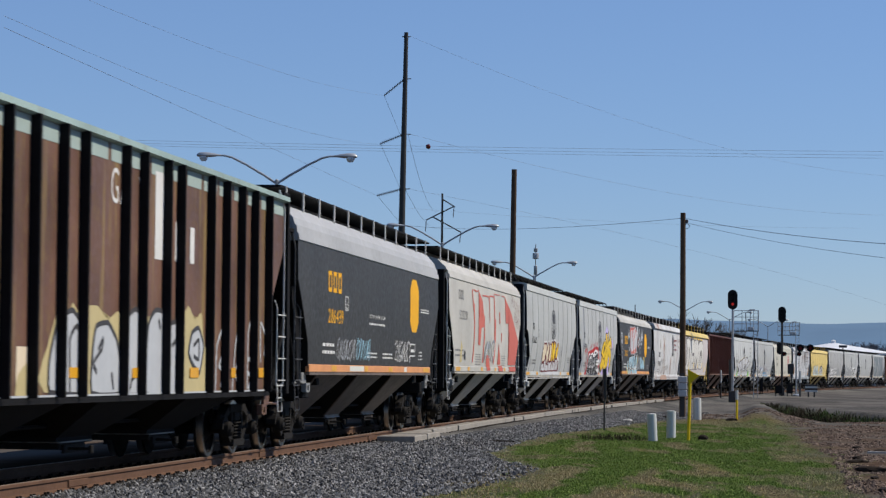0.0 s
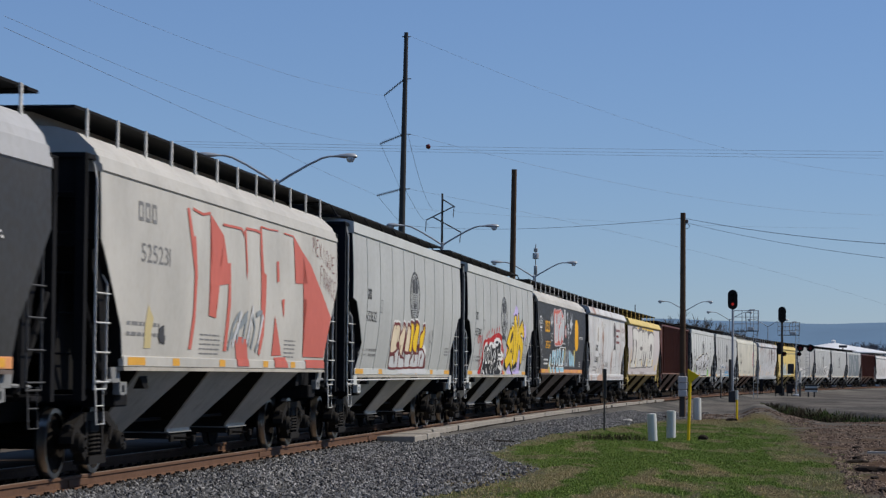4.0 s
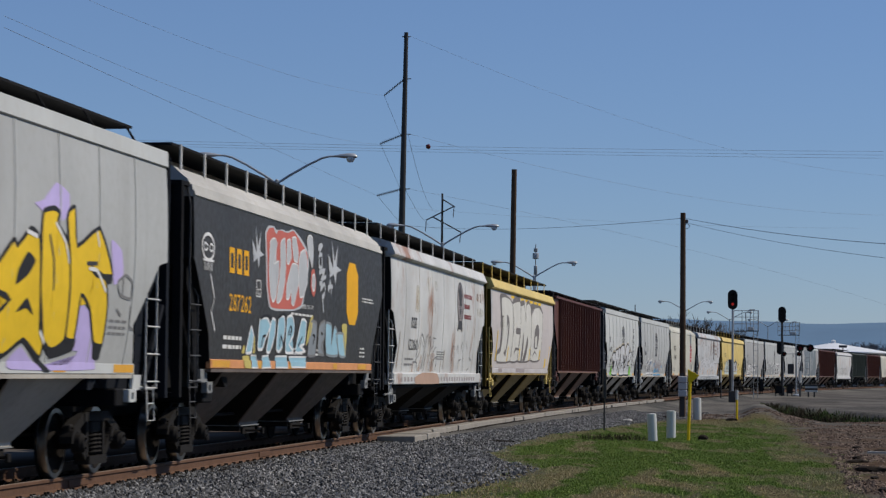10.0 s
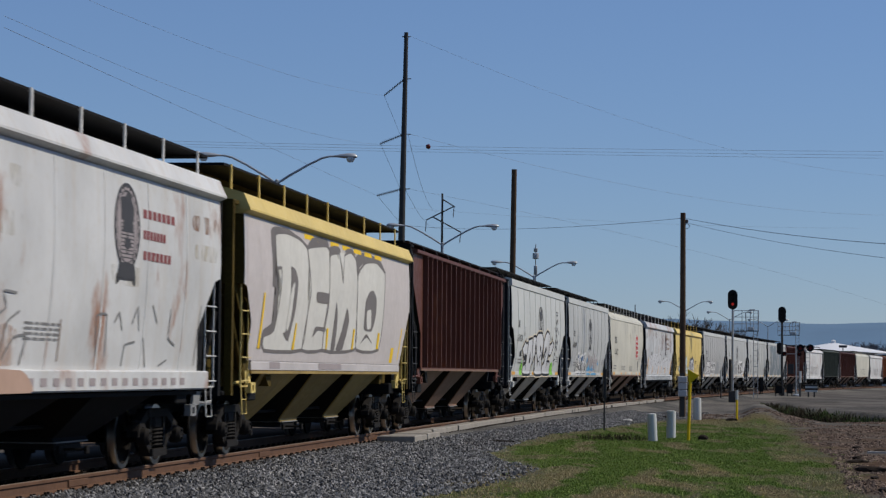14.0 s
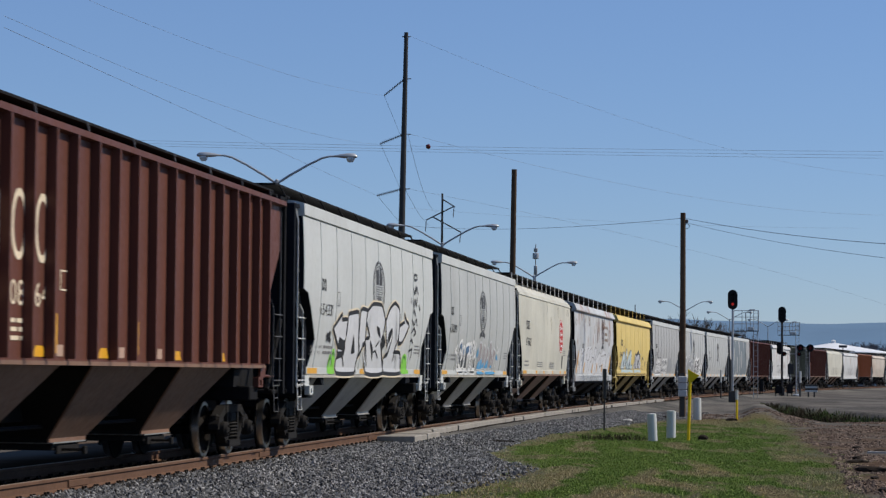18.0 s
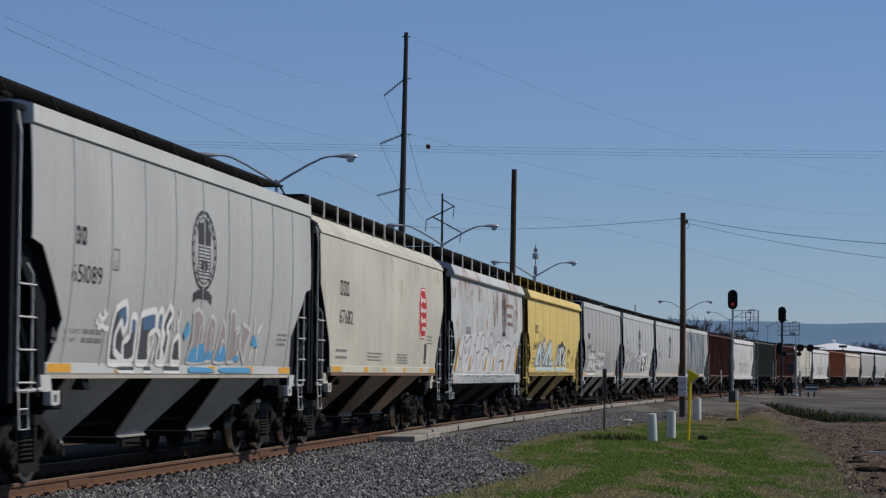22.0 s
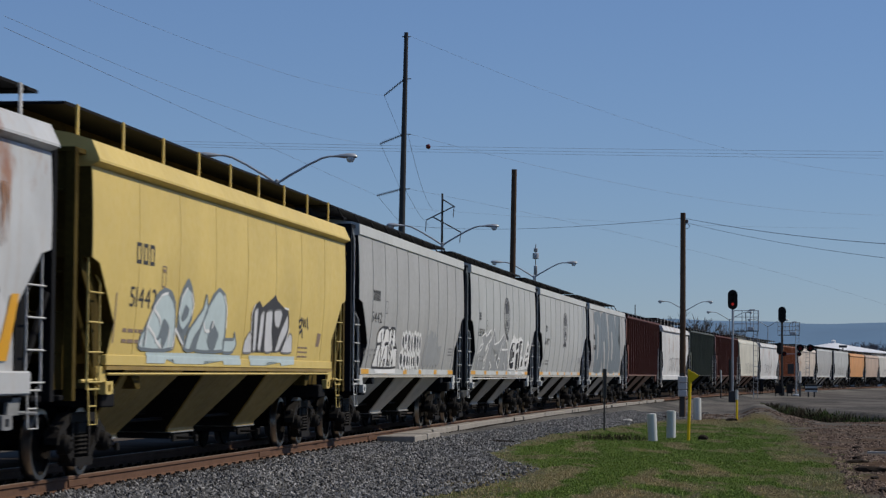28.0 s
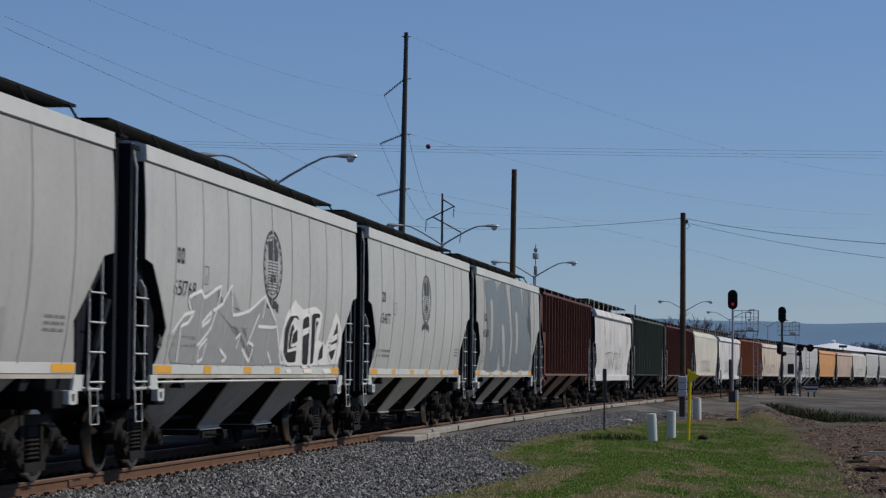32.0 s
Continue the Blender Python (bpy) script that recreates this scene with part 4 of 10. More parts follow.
TRAIN = [
    # black ribs: the shade of their near faces is put into the paint
    hopper_car("worn brown ribbed hopper car with tall graffiti", -115.45, "ribbed", 9.13, 1.07, 4.33, M["brown_worn"], M["roof_green"], M["black"], sill=M["black"], detail=False, rib_shade=M["black"], rib_at=RIBS_WORN),
    hopper_car("charcoal hopper car with orange sill and yellow panel", -96.3, "curved", 9.1, 1.42, 3.74, M["charcoal"], M["roof_grey"], M["under_dark"], sill=M["sill_orange"], n_posts=12, posts=M["white_metal"], ladder=M["grey_dark"]),
    hopper_car("white hopper car with red graffiti letters", -76.8, "curved", 8.3, 1.47, 3.90, M["red_white"], M["red_white"], M["under_grey"], n_posts=12),
    cp("grey hopper car with oval emblem and yellow graffiti", -58.35, M["cp_grey"], pipe=True),
    cp("grey hopper car with red, black and yellow graffiti", -40.15, M["cp_grey"]),
    hopper_car("charcoal hopper car covered in pale graffiti", -21.6, "curved", 8.6, 1.46, 3.95, M["charcoal"], M["red_white"], M["under_dark"], sill=M["sill_orange"], n_posts=12, posts=M["white_metal"], ladder=M["grey_dark"]),
    hopper_car("chalky white hopper car with rust stains", -3.3, "eaved", 8.43, 1.13, 3.97, M["soo_white"], M["soo_white"], M["black"]),
    hopper_car("yellow hopper car overpainted with grey graffiti letters", 15.73, "eaved", 8.88, 1.44, 3.92, M["demo_white"], M["yellow"], M["under_yellow"], posts=M["yellow"], ladder=M["yellow"], end=M["yellow_shade"]),
    hopper_car("oxide brown ribbed hopper car with pale lettering", 35.0, "ribbed", 9.13, 1.53, 4.24, M["brown"], M["brown"], M["under_brown"], ladder=M["grey_dark"], rib_at=RIBS_OXIDE),
    cp("pale grey hopper car with bubble graffiti", 54.15, M["cp_white"]),
    cp("grey hopper car with blue and brown graffiti", 72.45, M["cp_grey"]),
    hopper_car("cream hopper car with red emblem", 90.35, "curved", 8.45, 1.41, 4.00, M["cream"], M["cream"], M["under_brown"], sill=M["cream"], n_posts=12),
    hopper_car("rust-stained white hopper car with graffiti", 108.66, "eaved", 8.37, 1.11, 3.94, M["cpr_white"], M["cpr_white"], M["black"]),
    hopper_car("mustard yellow hopper car with pale blue graffiti", 127.66, "eaved", 8.94, 1.48, 3.93, M["yellow"], M["yellow"], M["under_yellow"], pipe=True, posts=M["yellow"], ladder=M["yellow"], end=M["yellow_shade"]),
    cp("grey hopper car with white graffiti", 146.6, M["cp_grey_dark"]),
    cp("grey hopper car with silver graffiti", 164.8, M["cp_grey"], pipe=True),
    cp("grey hopper car with oval emblem", 183.0, M["cp_grey"]),
    cp("grey hopper car with dark grey graffiti", 201.2, M["cp_grey_dark"]),
    hopper_car("oxide brown ribbed hopper car", 219.9, "ribbed", 9.1, 1.42, 4.24, M["brown"], M["brown"], M["under_brown"]),
    hopper_car("white hopper car with heavy sill", 239.1, "eaved", 8.6, 1.11, 3.94, M["soo_white"], M["soo_white"], M["black"]),
    hopper_car("dark green ribbed hopper car", 258.1, "ribbed", 8.7, 1.42, 4.24, M["green"], M["green"], M["black"]),
    hopper_car("worn oxide brown ribbed hopper car", 277.6, "ribbed", 9.0, 1.42, 4.24, M["brown"], M["brown"], M["under_brown"]),
    hopper_car("pinkish cream curved hopper car", 296.3, "curved", 8.45, 1.41, 4.00, M["cream"], M["cream"], M["under_brown"], n_posts=12),
    hopper_car("bright white eaved hopper car", 314.4, "eaved", 8.5, 1.11, 3.94, M["soo_white"], M["soo_white"], M["black"]),
    hopper_car("orange-brown ribbed hopper car", 333.1, "ribbed", 9.0, 1.42, 4.24, M["orange_rust"], M["orange_rust"], M["black"]),
    hopper_car("cream hopper car with heavy rust", 351.8, "eaved", 9.0, 1.40, 3.93, M["mixed_rust"], M["mixed_rust"], M["black"]),
    cp("dull grey smooth-sided hopper car", 370.9, M["cp_grey_dark"]),
    cp("pale grey smooth-sided hopper car", 390.0, M["cp_grey"]),
    hopper_car("faded orange hopper car with rust", 409.2, "eaved", 9.0, 1.40, 3.93, M["orange"], M["orange"], M["black"]),
    hopper_car("dusty tan curved hopper car", 429.2, "eaved", 9.0, 1.40, 3.93, M["tan"], M["tan"], M["black"]),
    hopper_car("dirty off-white hopper car", 447.9, "curved", 8.45, 1.41, 4.00, M["red_white"], M["red_white"], M["black"], n_posts=12),
    cp("grey hopper car, far back in the train", 465.0, M["cp_grey"]),
    cp("dull grey hopper car, far back in the train", 483.2, M["cp_grey_dark"]),
    cp("pale hopper car, far back in the train", 501.4, M["cp_white"]),
]

# ---- poles, lamps and wires ----
def street_lamp(x, y, top=8.75):
    """A steel mast with two curved arms and drop-lens heads."""
    z0 = ground_z(x, y)
    ob = thing("street_lamp", pose(x, y, z0), "galvanised street lamp with two arms and drop-lens heads", "street lamp", "street lamps beside the line")
    h = top - z0
    bm = bmesh.new()
    tube(bm, [(0, 0, 0), (0, 0, h * 0.5), (0, 0, h)], 0.10, 0.065, n=10)
    lathe(bm, [(0.0, 0.22), (0.05, 0.22), (0.06, 0.13), (0.35, 0.12)], n=10, axis="Z")
    lathe(bm, [(h - 0.1, 0.075), (h + 0.06, 0.075), (h + 0.1, 0.03)], n=8, axis="Z")
    part("mast", bm, M["galv"], ob, smooth=True)
    for d in (-1, 1):
        bm = bmesh.new()
        tube(bm, [(0, 0, h - 0.08), (d * 0.45, 0, h + 0.22), (d * 1.2, 0, h + 0.66), (d * 1.75, 0, h + 0.93), (d * 2.05, 0, h + 1.00), (d * 2.3, 0, h + 1.0)], 0.05, 0.035, n=8)
        part("arm", bm, M["galv"], ob, smooth=True)
        bm = bmesh.new()
        prof = [(2.16, 0.05), (2.3, 0.08), (2.5, 0.13), (2.75, 0.17), (3.0, 0.16), (3.1, 0.08), (3.12, 0.0)]
        lathe(bm, [(d * p, r) for p, r in prof], n=12, axis="X")
        for v in bm.verts:
            v.co.z = v.co.z * (0.75 if v.co.z > 0 else 0.45) + h + 1.0
        head = part("lamp_head", bm, M["galv"], ob, smooth=True)
        bm = bmesh.new()
        lathe(bm, [(-0.20, 0.0), (-0.19, 0.09), (-0.12, 0.15), (-0.04, 0.165), (0.0, 0.16)], n=12, axis="Z", at=(d * 2.85, 0, h + 0.97))
        part("refractor", bm, M["lens"], head, "clear drop-lens refractor", smooth=True)
    return ob


for x, y, z in ((-6.46, 93, 8.75), (-0.03, 133, 8.54), (6.56, 173, 8.4), (27.44, 272, 8.7), (38.74, 325, 8.94), (49.34, 365, 8.9)):
    street_lamp(x, y, z)


def wood_pole(name, x, y, top, r0, r1, material, label, lean=0.0):
    z0 = ground_z(x, y) - 0.05
    bm = bmesh.new()
    n = 9
    tube(bm, [(-lean * (top - z0) * (1 - i / (n - 1)), 0, (top - z0) * i / (n - 1)) for i in range(n)], r0, r1, n=12)
    return solid(name, bm, material, pose(x, y, z0), label, "pole", smooth=True)


wood_pole("utility_pole_stub", 3.53, 120.0, 11.6, 0.17, 0.13, M["wood_pole"], "dark wooden pole standing without wires", 0.010)
tall = thing("power_pole", pose(-3.22, 200.0, -0.4), "tall dark steel power pole with three insulator strings", "power pole")
bm = bmesh.new()
tube(bm, [(-0.42 * (1 - i / 8), 0, 30.2 * i / 8) for i in range(9)], 0.36, 0.17, n=12)
part("mast", bm, M["pole_dark"], tall, smooth=True)
bm = bmesh.new()
tube(bm, [(-0.35, 0, 29.85), (0.35, 0, 29.85)], 0.05, n=6)
part("top_bracket", bm, M["pole_dark"], tall)
for z, dx, dz in ((26.3, -1.72, -1.42), (21.66, -1.95, -0.82), (17.08, -2.1, -0.56)):
    bm = bmesh.new()
    d = Vector((dx, 0, dz))
    for i in range(13):
        c = d * (i + 0.5) / 13
        lathe(bm, [(-0.03, 0.03), (-0.01, 0.13), (0.02, 0.14), (0.05, 0.04)], n=8, axis="X", at=c)
    tube(bm, [(0, 0, 0), tuple(d)], 0.03, n=5)
    part("insulator_string", bm, M["glassy"], tall).matrix_basis = pose(-0.05 - 0.014 * (30 - z), 0, z)
    bm = bmesh.new()
    tube(bm, [(0, 0, z), (0.45, 0, z + 0.02)], 0.04, n=5)
    part("stub_arm", bm, M["pole_dark"], tall)

far_pole = thing("lattice_arm_pole", pose(-0.15, 340.0, -0.4), "dark power pole with slanted cross arms", "power pole")
bm = bmesh.new()
tube(bm, [(0, 0, 0), (0, 0, 27.2)], 0.28, 0.14, n=10)
part("mast", bm, M["pole_dark"], far_pole)
for p, q in (((-2.3, 0, 23.4), (1.7, 0, 25.4)), ((-1.4, 0, 23.9), (2.7, 0, 21.7)), ((0.0, 0, 26.4), (1.8, 0, 25.3))):
    bm = bmesh.new()
    tube(bm, [p, q], 0.10, n=6)
    part("cross_arm", bm, M["pole_dark"], far_pole)
for px, pz in ((-2.25, 23.3), (1.65, 25.3), (2.6, 21.7)):
    bm = bmesh.new()
    tube(bm, [(px, 0, pz), (px - 0.1, 0, pz - 1.5)], 0.05, n=6)
    for i in range(6):
        lathe(bm, [(-0.03, 0.05), (0.0, 0.14), (0.05, 0.05)], n=7, axis="Z", at=(px - 0.02 * i, 0, pz - 0.3 - 0.2 * i))
    part("insulator_string", bm, M["glassy"], far_pole)

mast = thing("antenna_mast", pose(7.71, 200.0, -0.4), "thin steel mast with antenna canisters", "antenna mast")
bm = bmesh.new()
tube(bm, [(0, 0, 0), (0, 0, 12.6)], 0.09, 0.04, n=8)
part("mast", bm, M["galv"], mast)
for z, r, hh in ((11.6, 0.26, 0.5), (10.4, 0.15, 0.8), (12.1, 0.16, 0.35)):
    bm = bmesh.new()
    lathe(bm, [(z - hh / 2, r * 0.8), (z - hh / 2 + 0.05, r), (z + hh / 2 - 0.05, r), (z + hh / 2, r * 0.7)], n=10, axis="Z")
    part("antenna_canister", bm, M["galv"], mast, smooth=True)

line_pole = wood_pole("utility_pole", 10.13, 101.5, 8.25, 0.135, 0.11, M["wood_pole"], "weathered wooden utility pole carrying two wires", 0.0)
wood_pole("thin_post", 16.0, 200.0, 7.2, 0.05, 0.04, M["pole_dark"], "thin dark steel post behind the train")


def wire(points, radius, sag=0.0, label="thin dark overhead power wire"):
    (p, q) = (Vector(points[0]), Vector(points[1]))
    bm = bmesh.new()
    n = 24
    tube(bm, [p.lerp(q, i / n) - Vector((0, 0, sag * 4 * (i / n) * (1 - i / n))) for i in range(n + 1)], radius, n=4)
    return solid("overhead_wire", bm, M["wire"], Matrix(), label, "wire", "overhead wires", smooth=True)


for p, q, r, sg in (
        ((-12.9, 70.0, 11.39), (-5.5, 200.0, 16.1), 0.013, 0.0), ((-12.9, 70.0, 11.73), (-5.3, 200.0, 20.4), 0.010, 0.8), ((-13.4, 90.0, 15.3), (-5.0, 200.0, 24.5), 0.010, 0.6),
        ((-2.9, 200.0, 29.5), (60.7, 330.0, 29.0), 0.016, 2.2), ((-2.9, 200.0, 21.3), (60.7, 330.0, 23.6), 0.016, 1.6), ((-2.9, 200.0, 16.7), (60.7, 330.0, 11.3), 0.014, -0.8),
        ((-5.0, 200.0, 24.45), (-3.6, 205.0, 21.4), 0.022, 0.0), ((-5.25, 200.0, 20.4), (-3.6, 205.0, 16.9), 0.022, 0.0), ((-5.5, 200.0, 16.1), (-3.2, 205.0, 13.6), 0.022, 0.0),
        ((-3.0, 200.0, 21.3), (-0.4, 340.0, 24.5), 0.026, 2.4), ((-3.2, 200.0, 16.7), (-0.4, 340.0, 22.0), 0.026, 1.2),
        ((-77.0, 600.0, 58.9), (110.0, 600.0, 57.7), 0.05, 0.4), ((-77.0, 600.0, 58.2), (110.0, 600.0, 56.8), 0.05, 0.4), ((-77.0, 600.0, 57.6), (110.0, 600.0, 56.0), 0.05, 0.4),
        ((10.1, 101.5, 8.02), (-2.5, 175.0, 12.1), 0.016, 0.35), ((10.2, 101.5, 8.02), (14.0, 76.0, 5.6), 0.017, 0.12), ((10.2, 101.5, 7.85), (14.0, 76.0, 5.15), 0.012, 0.12),
        ((-3.0, 200.0, 15.1), (40.0, 230.0, 15.6), 0.010, 0.4)):
    wire((p, q), r * 0.6, sg)
bm = bmesh.new()
bmesh.ops.create_uvsphere(bm, u_segments=16, v_segments=10, radius=0.62)
solid("marker_ball", bm, M["red_disc"], pose(-3.9, 600.0, 57.95), "dark red marker ball on a power wire", "marker ball", smooth=True)

# insulator, guy hook and a loop of wire on the utility pole
bm = bmesh.new()
lathe(bm, [(0, 0.04), (0.02, 0.07), (0.10, 0.06), (0.14, 0.02)], n=8, axis="Z", at=(0.16, 0, 8.25))
tube(bm, [(0, 0, 8.2), (0.18, 0, 8.25)], 0.02, n=5)
tube(bm, [(0.15 + 0.12 * math.cos(a / 8 * math.pi), 0.0, 8.1 + 0.10 * math.sin(a / 8 * math.pi)) for a in range(17)], 0.012, n=5)
ins = part("pole_insulator", bm, M["glassy"], line_pole)

# ---- signals ----
M["signal_red"], _nt, _b = mat_base("lit_red_signal_lens")
_b.inputs["Base Color"].default_value = (0.3, 0.01, 0.01, 1)
_b.inputs["Emission Color"].default_value = (1.0, 0.06, 0.05, 1)
_b.inputs["Emission Strength"].default_value = 0.22


def target(bm, w, h):
    """An oblong backplate with round ends."""
    pts = []
    for i in range(13):
        a = math.pi * i / 12
        pts.append((w / 2 * math.cos(a), h / 2 - w / 2 + w / 2 * math.sin(a)))
    for i in range(13):
        a = math.pi + math.pi * i / 12
        pts.append((w / 2 * math.cos(a), -h / 2 + w / 2 + w / 2 * math.sin(a)))
    prism(bm, pts, -0.03, 0.03)


def hood(bm, r, ln, at):
    """A lens tube with a cut-back hood, opening towards -y."""
    rings = []
    for j, y in enumerate((0.0, -ln)):
        ring = [bm.verts.new((at[0] + r * math.cos(math.pi * k / 12 * 1.3 - 0.47), at[1] + y, at[2] + r * math.sin(math.pi * k / 12 * 1.3 - 0.47))) for k in range(13)]
        rings.append(ring)
    for k in range(12):
        bm.faces.new((rings[0][k], rings[0][k + 1], rings[1][k + 1], rings[1][k]))


def block_signal(x, y, top, w, h, lit, mast_r, mast_mat):
    z0 = ground_z(x, y)
    ob = thing("block_signal", pose(x, y, z0, 0, 0, -7), "railway block signal with an oblong black target, " + ("lower lamp lit red" if lit else "lamps dark"), "railway signal", "block signals")
    t = top - z0
    bm = bmesh.new()
    tube(bm, [(0, 0, 0), (0, 0, t - h * 0.5)], mast_r, n=10)
    part("mast", bm, mast_mat, ob, smooth=True)
    bm = bmesh.new()
    target(bm, w, h)
    tgt = part("target", bm, M["signal_black"], ob)
    tgt.matrix_basis = pose(0, -0.14, t - h / 2)
    for i, dz in enumerate((0.30, 0.0, -0.30)):
        bm = bmesh.new()
        hood(bm, 0.12, 0.24, (0, -0.03, dz * h / 1.3))
        part("lens_hood", bm, M["signal_black"], tgt)
        bm = bmesh.new()
        lathe(bm, [(-0.035, 0.095), (-0.05, 0.07), (-0.055, 0.0)], n=12, at=(0, 0, dz * h / 1.3))
        part("lens", bm, M["signal_red"] if lit and i == 2 else M["signal_black"], tgt, "red lamp, lit" if lit and i == 2 else "")
    bm = bmesh.new()
    box(bm, -0.17, 0.17, 0.0, 0.3, t - h * 0.95, t - h * 0.1, 0.02)
    part("signal_housing", bm, M["signal_black"], ob)
    bm = bmesh.new()
    box(bm, -0.26, 0.22, -0.25, 0.25, 0.0, 0.75, 0.03)
    part("base_case", bm, M["pole_dark"], ob)
    return ob


sig1 = block_signal(19.2, 159.3, 7.07, 0.64, 1.31, True, 0.075, M["galv"])
sig2 = block_signal(30.75, 218.0, 7.67, 0.70, 1.45, False, 0.11, M["pole_dark"])
for z in (4.1,):
    bm = bmesh.new()
    target(bm, 0.5, 1.1)
    part("lower_target", bm, M["signal_black"], sig2).matrix_basis = pose(-0.22, 0.1, z + 0.15)


def ladder_cage(x, y, z0, z1, w, deck_z, label):
    """A railed service platform on a ladder."""
    g = ground_z(x, y)
    ob = thing("signal_platform", pose(x, y, g, 0, 0, -8), label, "service platform", "signal platforms")
    z0, z1, deck_z = z0 - g, z1 - g, deck_z - g
    bm = bmesh.new()
    for dx in (0.0, 0.34):
        tube(bm, [(dx, 0, 0), (dx, 0, z1)], 0.028, n=6)
    for i in range(int(z1 / 0.42)):
        tube(bm, [(0, 0, 0.4 + i * 0.42), (0.34, 0, 0.4 + i * 0.42)], 0.018, n=5)
    part("ladder", bm, M["galv"], ob)
    bm = bmesh.new()
    box(bm, -w, 0.4, -0.35, 0.35, deck_z - 0.06, deck_z)
    part("deck", bm, M["pole_dark"], ob)
    for i in range(4):
        px = -w + (w + 0.4) * i / 3
        bm = bmesh.new()
        tube(bm, [(px, -0.35, deck_z), (px, -0.35, z1)], 0.03, n=6)
        part("rail_post", bm, M["galv"], ob)
    for k, z in enumerate((z1 - 0.03, (z1 * 2 + deck_z) / 3, (z1 + 2 * deck_z) / 3)):
        bm = bmesh.new()
        tube(bm, [(-w, -0.35, z), (0.4, -0.35, z)], 0.03, n=6)
        part("guard_rail", bm, M["galv"], ob)
    bm = bmesh.new()
    box(bm, -w * 0.3, 0.0, -0.2, 0.2, deck_z, deck_z + 0.28, 0.03)
    tube(bm, [(-0.55, 0, deck_z), (-0.62, 0, z1 - 0.2), (-0.3, 0, z1 + 0.05), (0.1, 0, z1 + 0.05)], 0.05, n=6)
    part("equipment_case", bm, M["galv"], ob)
    return ob


ladder_cage(24.55, 190.0, 1.0, 6.55, 1.55, 4.95, "grey steel signal service platform with a long ladder")
ladder_cage(35.2, 240.0, 1.0, 6.75, 1.75, 5.5, "grey steel service platform beside the crossing signal")

# crossing flashers
zc = ground_z(30.9, 213.0)
flash = thing("crossing_signal", pose(31.3, 213.0, zc, 0, 0, -8), "level crossing signal with dark red flashing lamps", "crossing signal")
bm = bmesh.new()
tube(bm, [(0, 0, 0), (0, 0, 4.6)], 0.07, n=8)
lathe(bm, [(0, 0.3), (0.12, 0.3), (0.2, 0.1)], n=10, axis="Z")
part("mast", bm, M["galv"], flash)
for dx, z, s in ((0.35, 4.25, 1.0), (1.22, 4.25, 1.0), (-1.05, 3.72, 0.62), (0.25, 3.72, 0.62)):
    bm = bmesh.new()
    lathe(bm, [(0.0, 0.33 * s), (-0.03, 0.33 * s), (-0.035, 0.30 * s)], n=20, at=(dx, -0.1, z))
    plate = part("lamp_disc", bm, M["signal_black"], flash, smooth=True)
    bm = bmesh.new()
    lathe(bm, [(-0.04, 0.16 * s), (-0.06, 0.12 * s), (-0.07, 0.0)], n=14, at=(dx, -0.1, z))
    hood(bm, 0.2 * s, 0.3, (dx, -0.13, z))
    part("lamp_lens", bm, M["red_disc"], plate, "dark red lens under a hood", smooth=True)
for z, x0, x1 in ((4.25, -0.1, 1.3), (3.72, -1.1, 0.3)):
    bm = bmesh.new()
    tube(bm, [(x0, 0, z), (x1, 0, z)], 0.035, n=6)
    part("cross_arm", bm, M["galv"], flash)
bm = bmesh.new()
for i in range(8):
    tube(bm, [(0.1, -0.1, 1.8 + i * 0.32), (0.42, -0.1, 1.8 + i * 0.32)], 0.02, n=5)
for dx in (0.1, 0.42):
    tube(bm, [(dx, -0.1, 1.5), (dx, -0.1, 4.2)], 0.02, n=5)
part("ladder", bm, M["galv"], flash).matrix_basis = pose(0.75, 0, 0)
bm = bmesh.new()
box(bm, -0.75, -0.2, -0.2, 0.2, 1.95, 2.85, 0.03)
part("relay_case", bm, M["pole_dark"], flash)
for dx, dy, w, h in ((29.6, 212.0, 0.6, 0.9), (30.5, 211.5, 0.5, 1.0), (28.2, 213.0, 0.3, 1.3)):
    bm = bmesh.new()
    box(bm, -w / 2, w / 2, -0.3, 0.3, 0.25, h, 0.02)
    box(bm, -w / 2 - 0.05, w / 2 + 0.05, -0.34, 0.34, h, h + 0.05, 0.01)
    cab = solid("equipment_cabinet", bm, M["signal_black"], pose(dx, dy, ground_z(dx, dy)), "dark steel signal equipment cabinet on legs", "cabinet", "signal cabinets")
    for lx in (-w / 2 + 0.06, w / 2 - 0.06):
        bm = bmesh.new()
        box(bm, lx - 0.04, lx + 0.04, -0.04, 0.04, 0, 0.27)
        part("leg", bm, M["pole_dark"], cab)

# striped drum by the crossing
drum = thing("striped_barrier", pose(31.1, 203.0, ground_z(31.1, 203.0)), "white and grey banded barrier on two legs", "barrier")
for i in range(4):
    bm = bmesh.new()
    box(bm, -0.52, 0.52, -0.06, 0.06, 0.42 + i * 0.16, 0.42 + i * 0.16 + 0.155, 0.02)
    part("band", bm, M["pipe_white"] if i % 2 == 0 else M["pole_dark"], drum)
for dx in (-0.25, 0.25):
    bm = bmesh.new()
    box(bm, dx - 0.06, dx + 0.06, -0.05, 0.05, 0, 0.43)
    part("leg", bm, M["pole_dark"], drum)


# ---- posts beside the line ----
def marker_post(x, y, h, r, low, high, split, label):
    ob = thing("marker_post", pose(x, y, ground_z(x, y) - 0.02), label, "marker post", "marker posts")
    bm = bmesh.new()
    tube(bm, [(0, 0, 0), (0, 0, split)], r, n=8)
    part("post", bm, low, ob, smooth=True)
    bm = bmesh.new()
    tube(bm, [(0, 0, split), (0, 0, h)], r * 1.3, n=8)
    part("sleeve", bm, high, ob, smooth=True)
    return ob


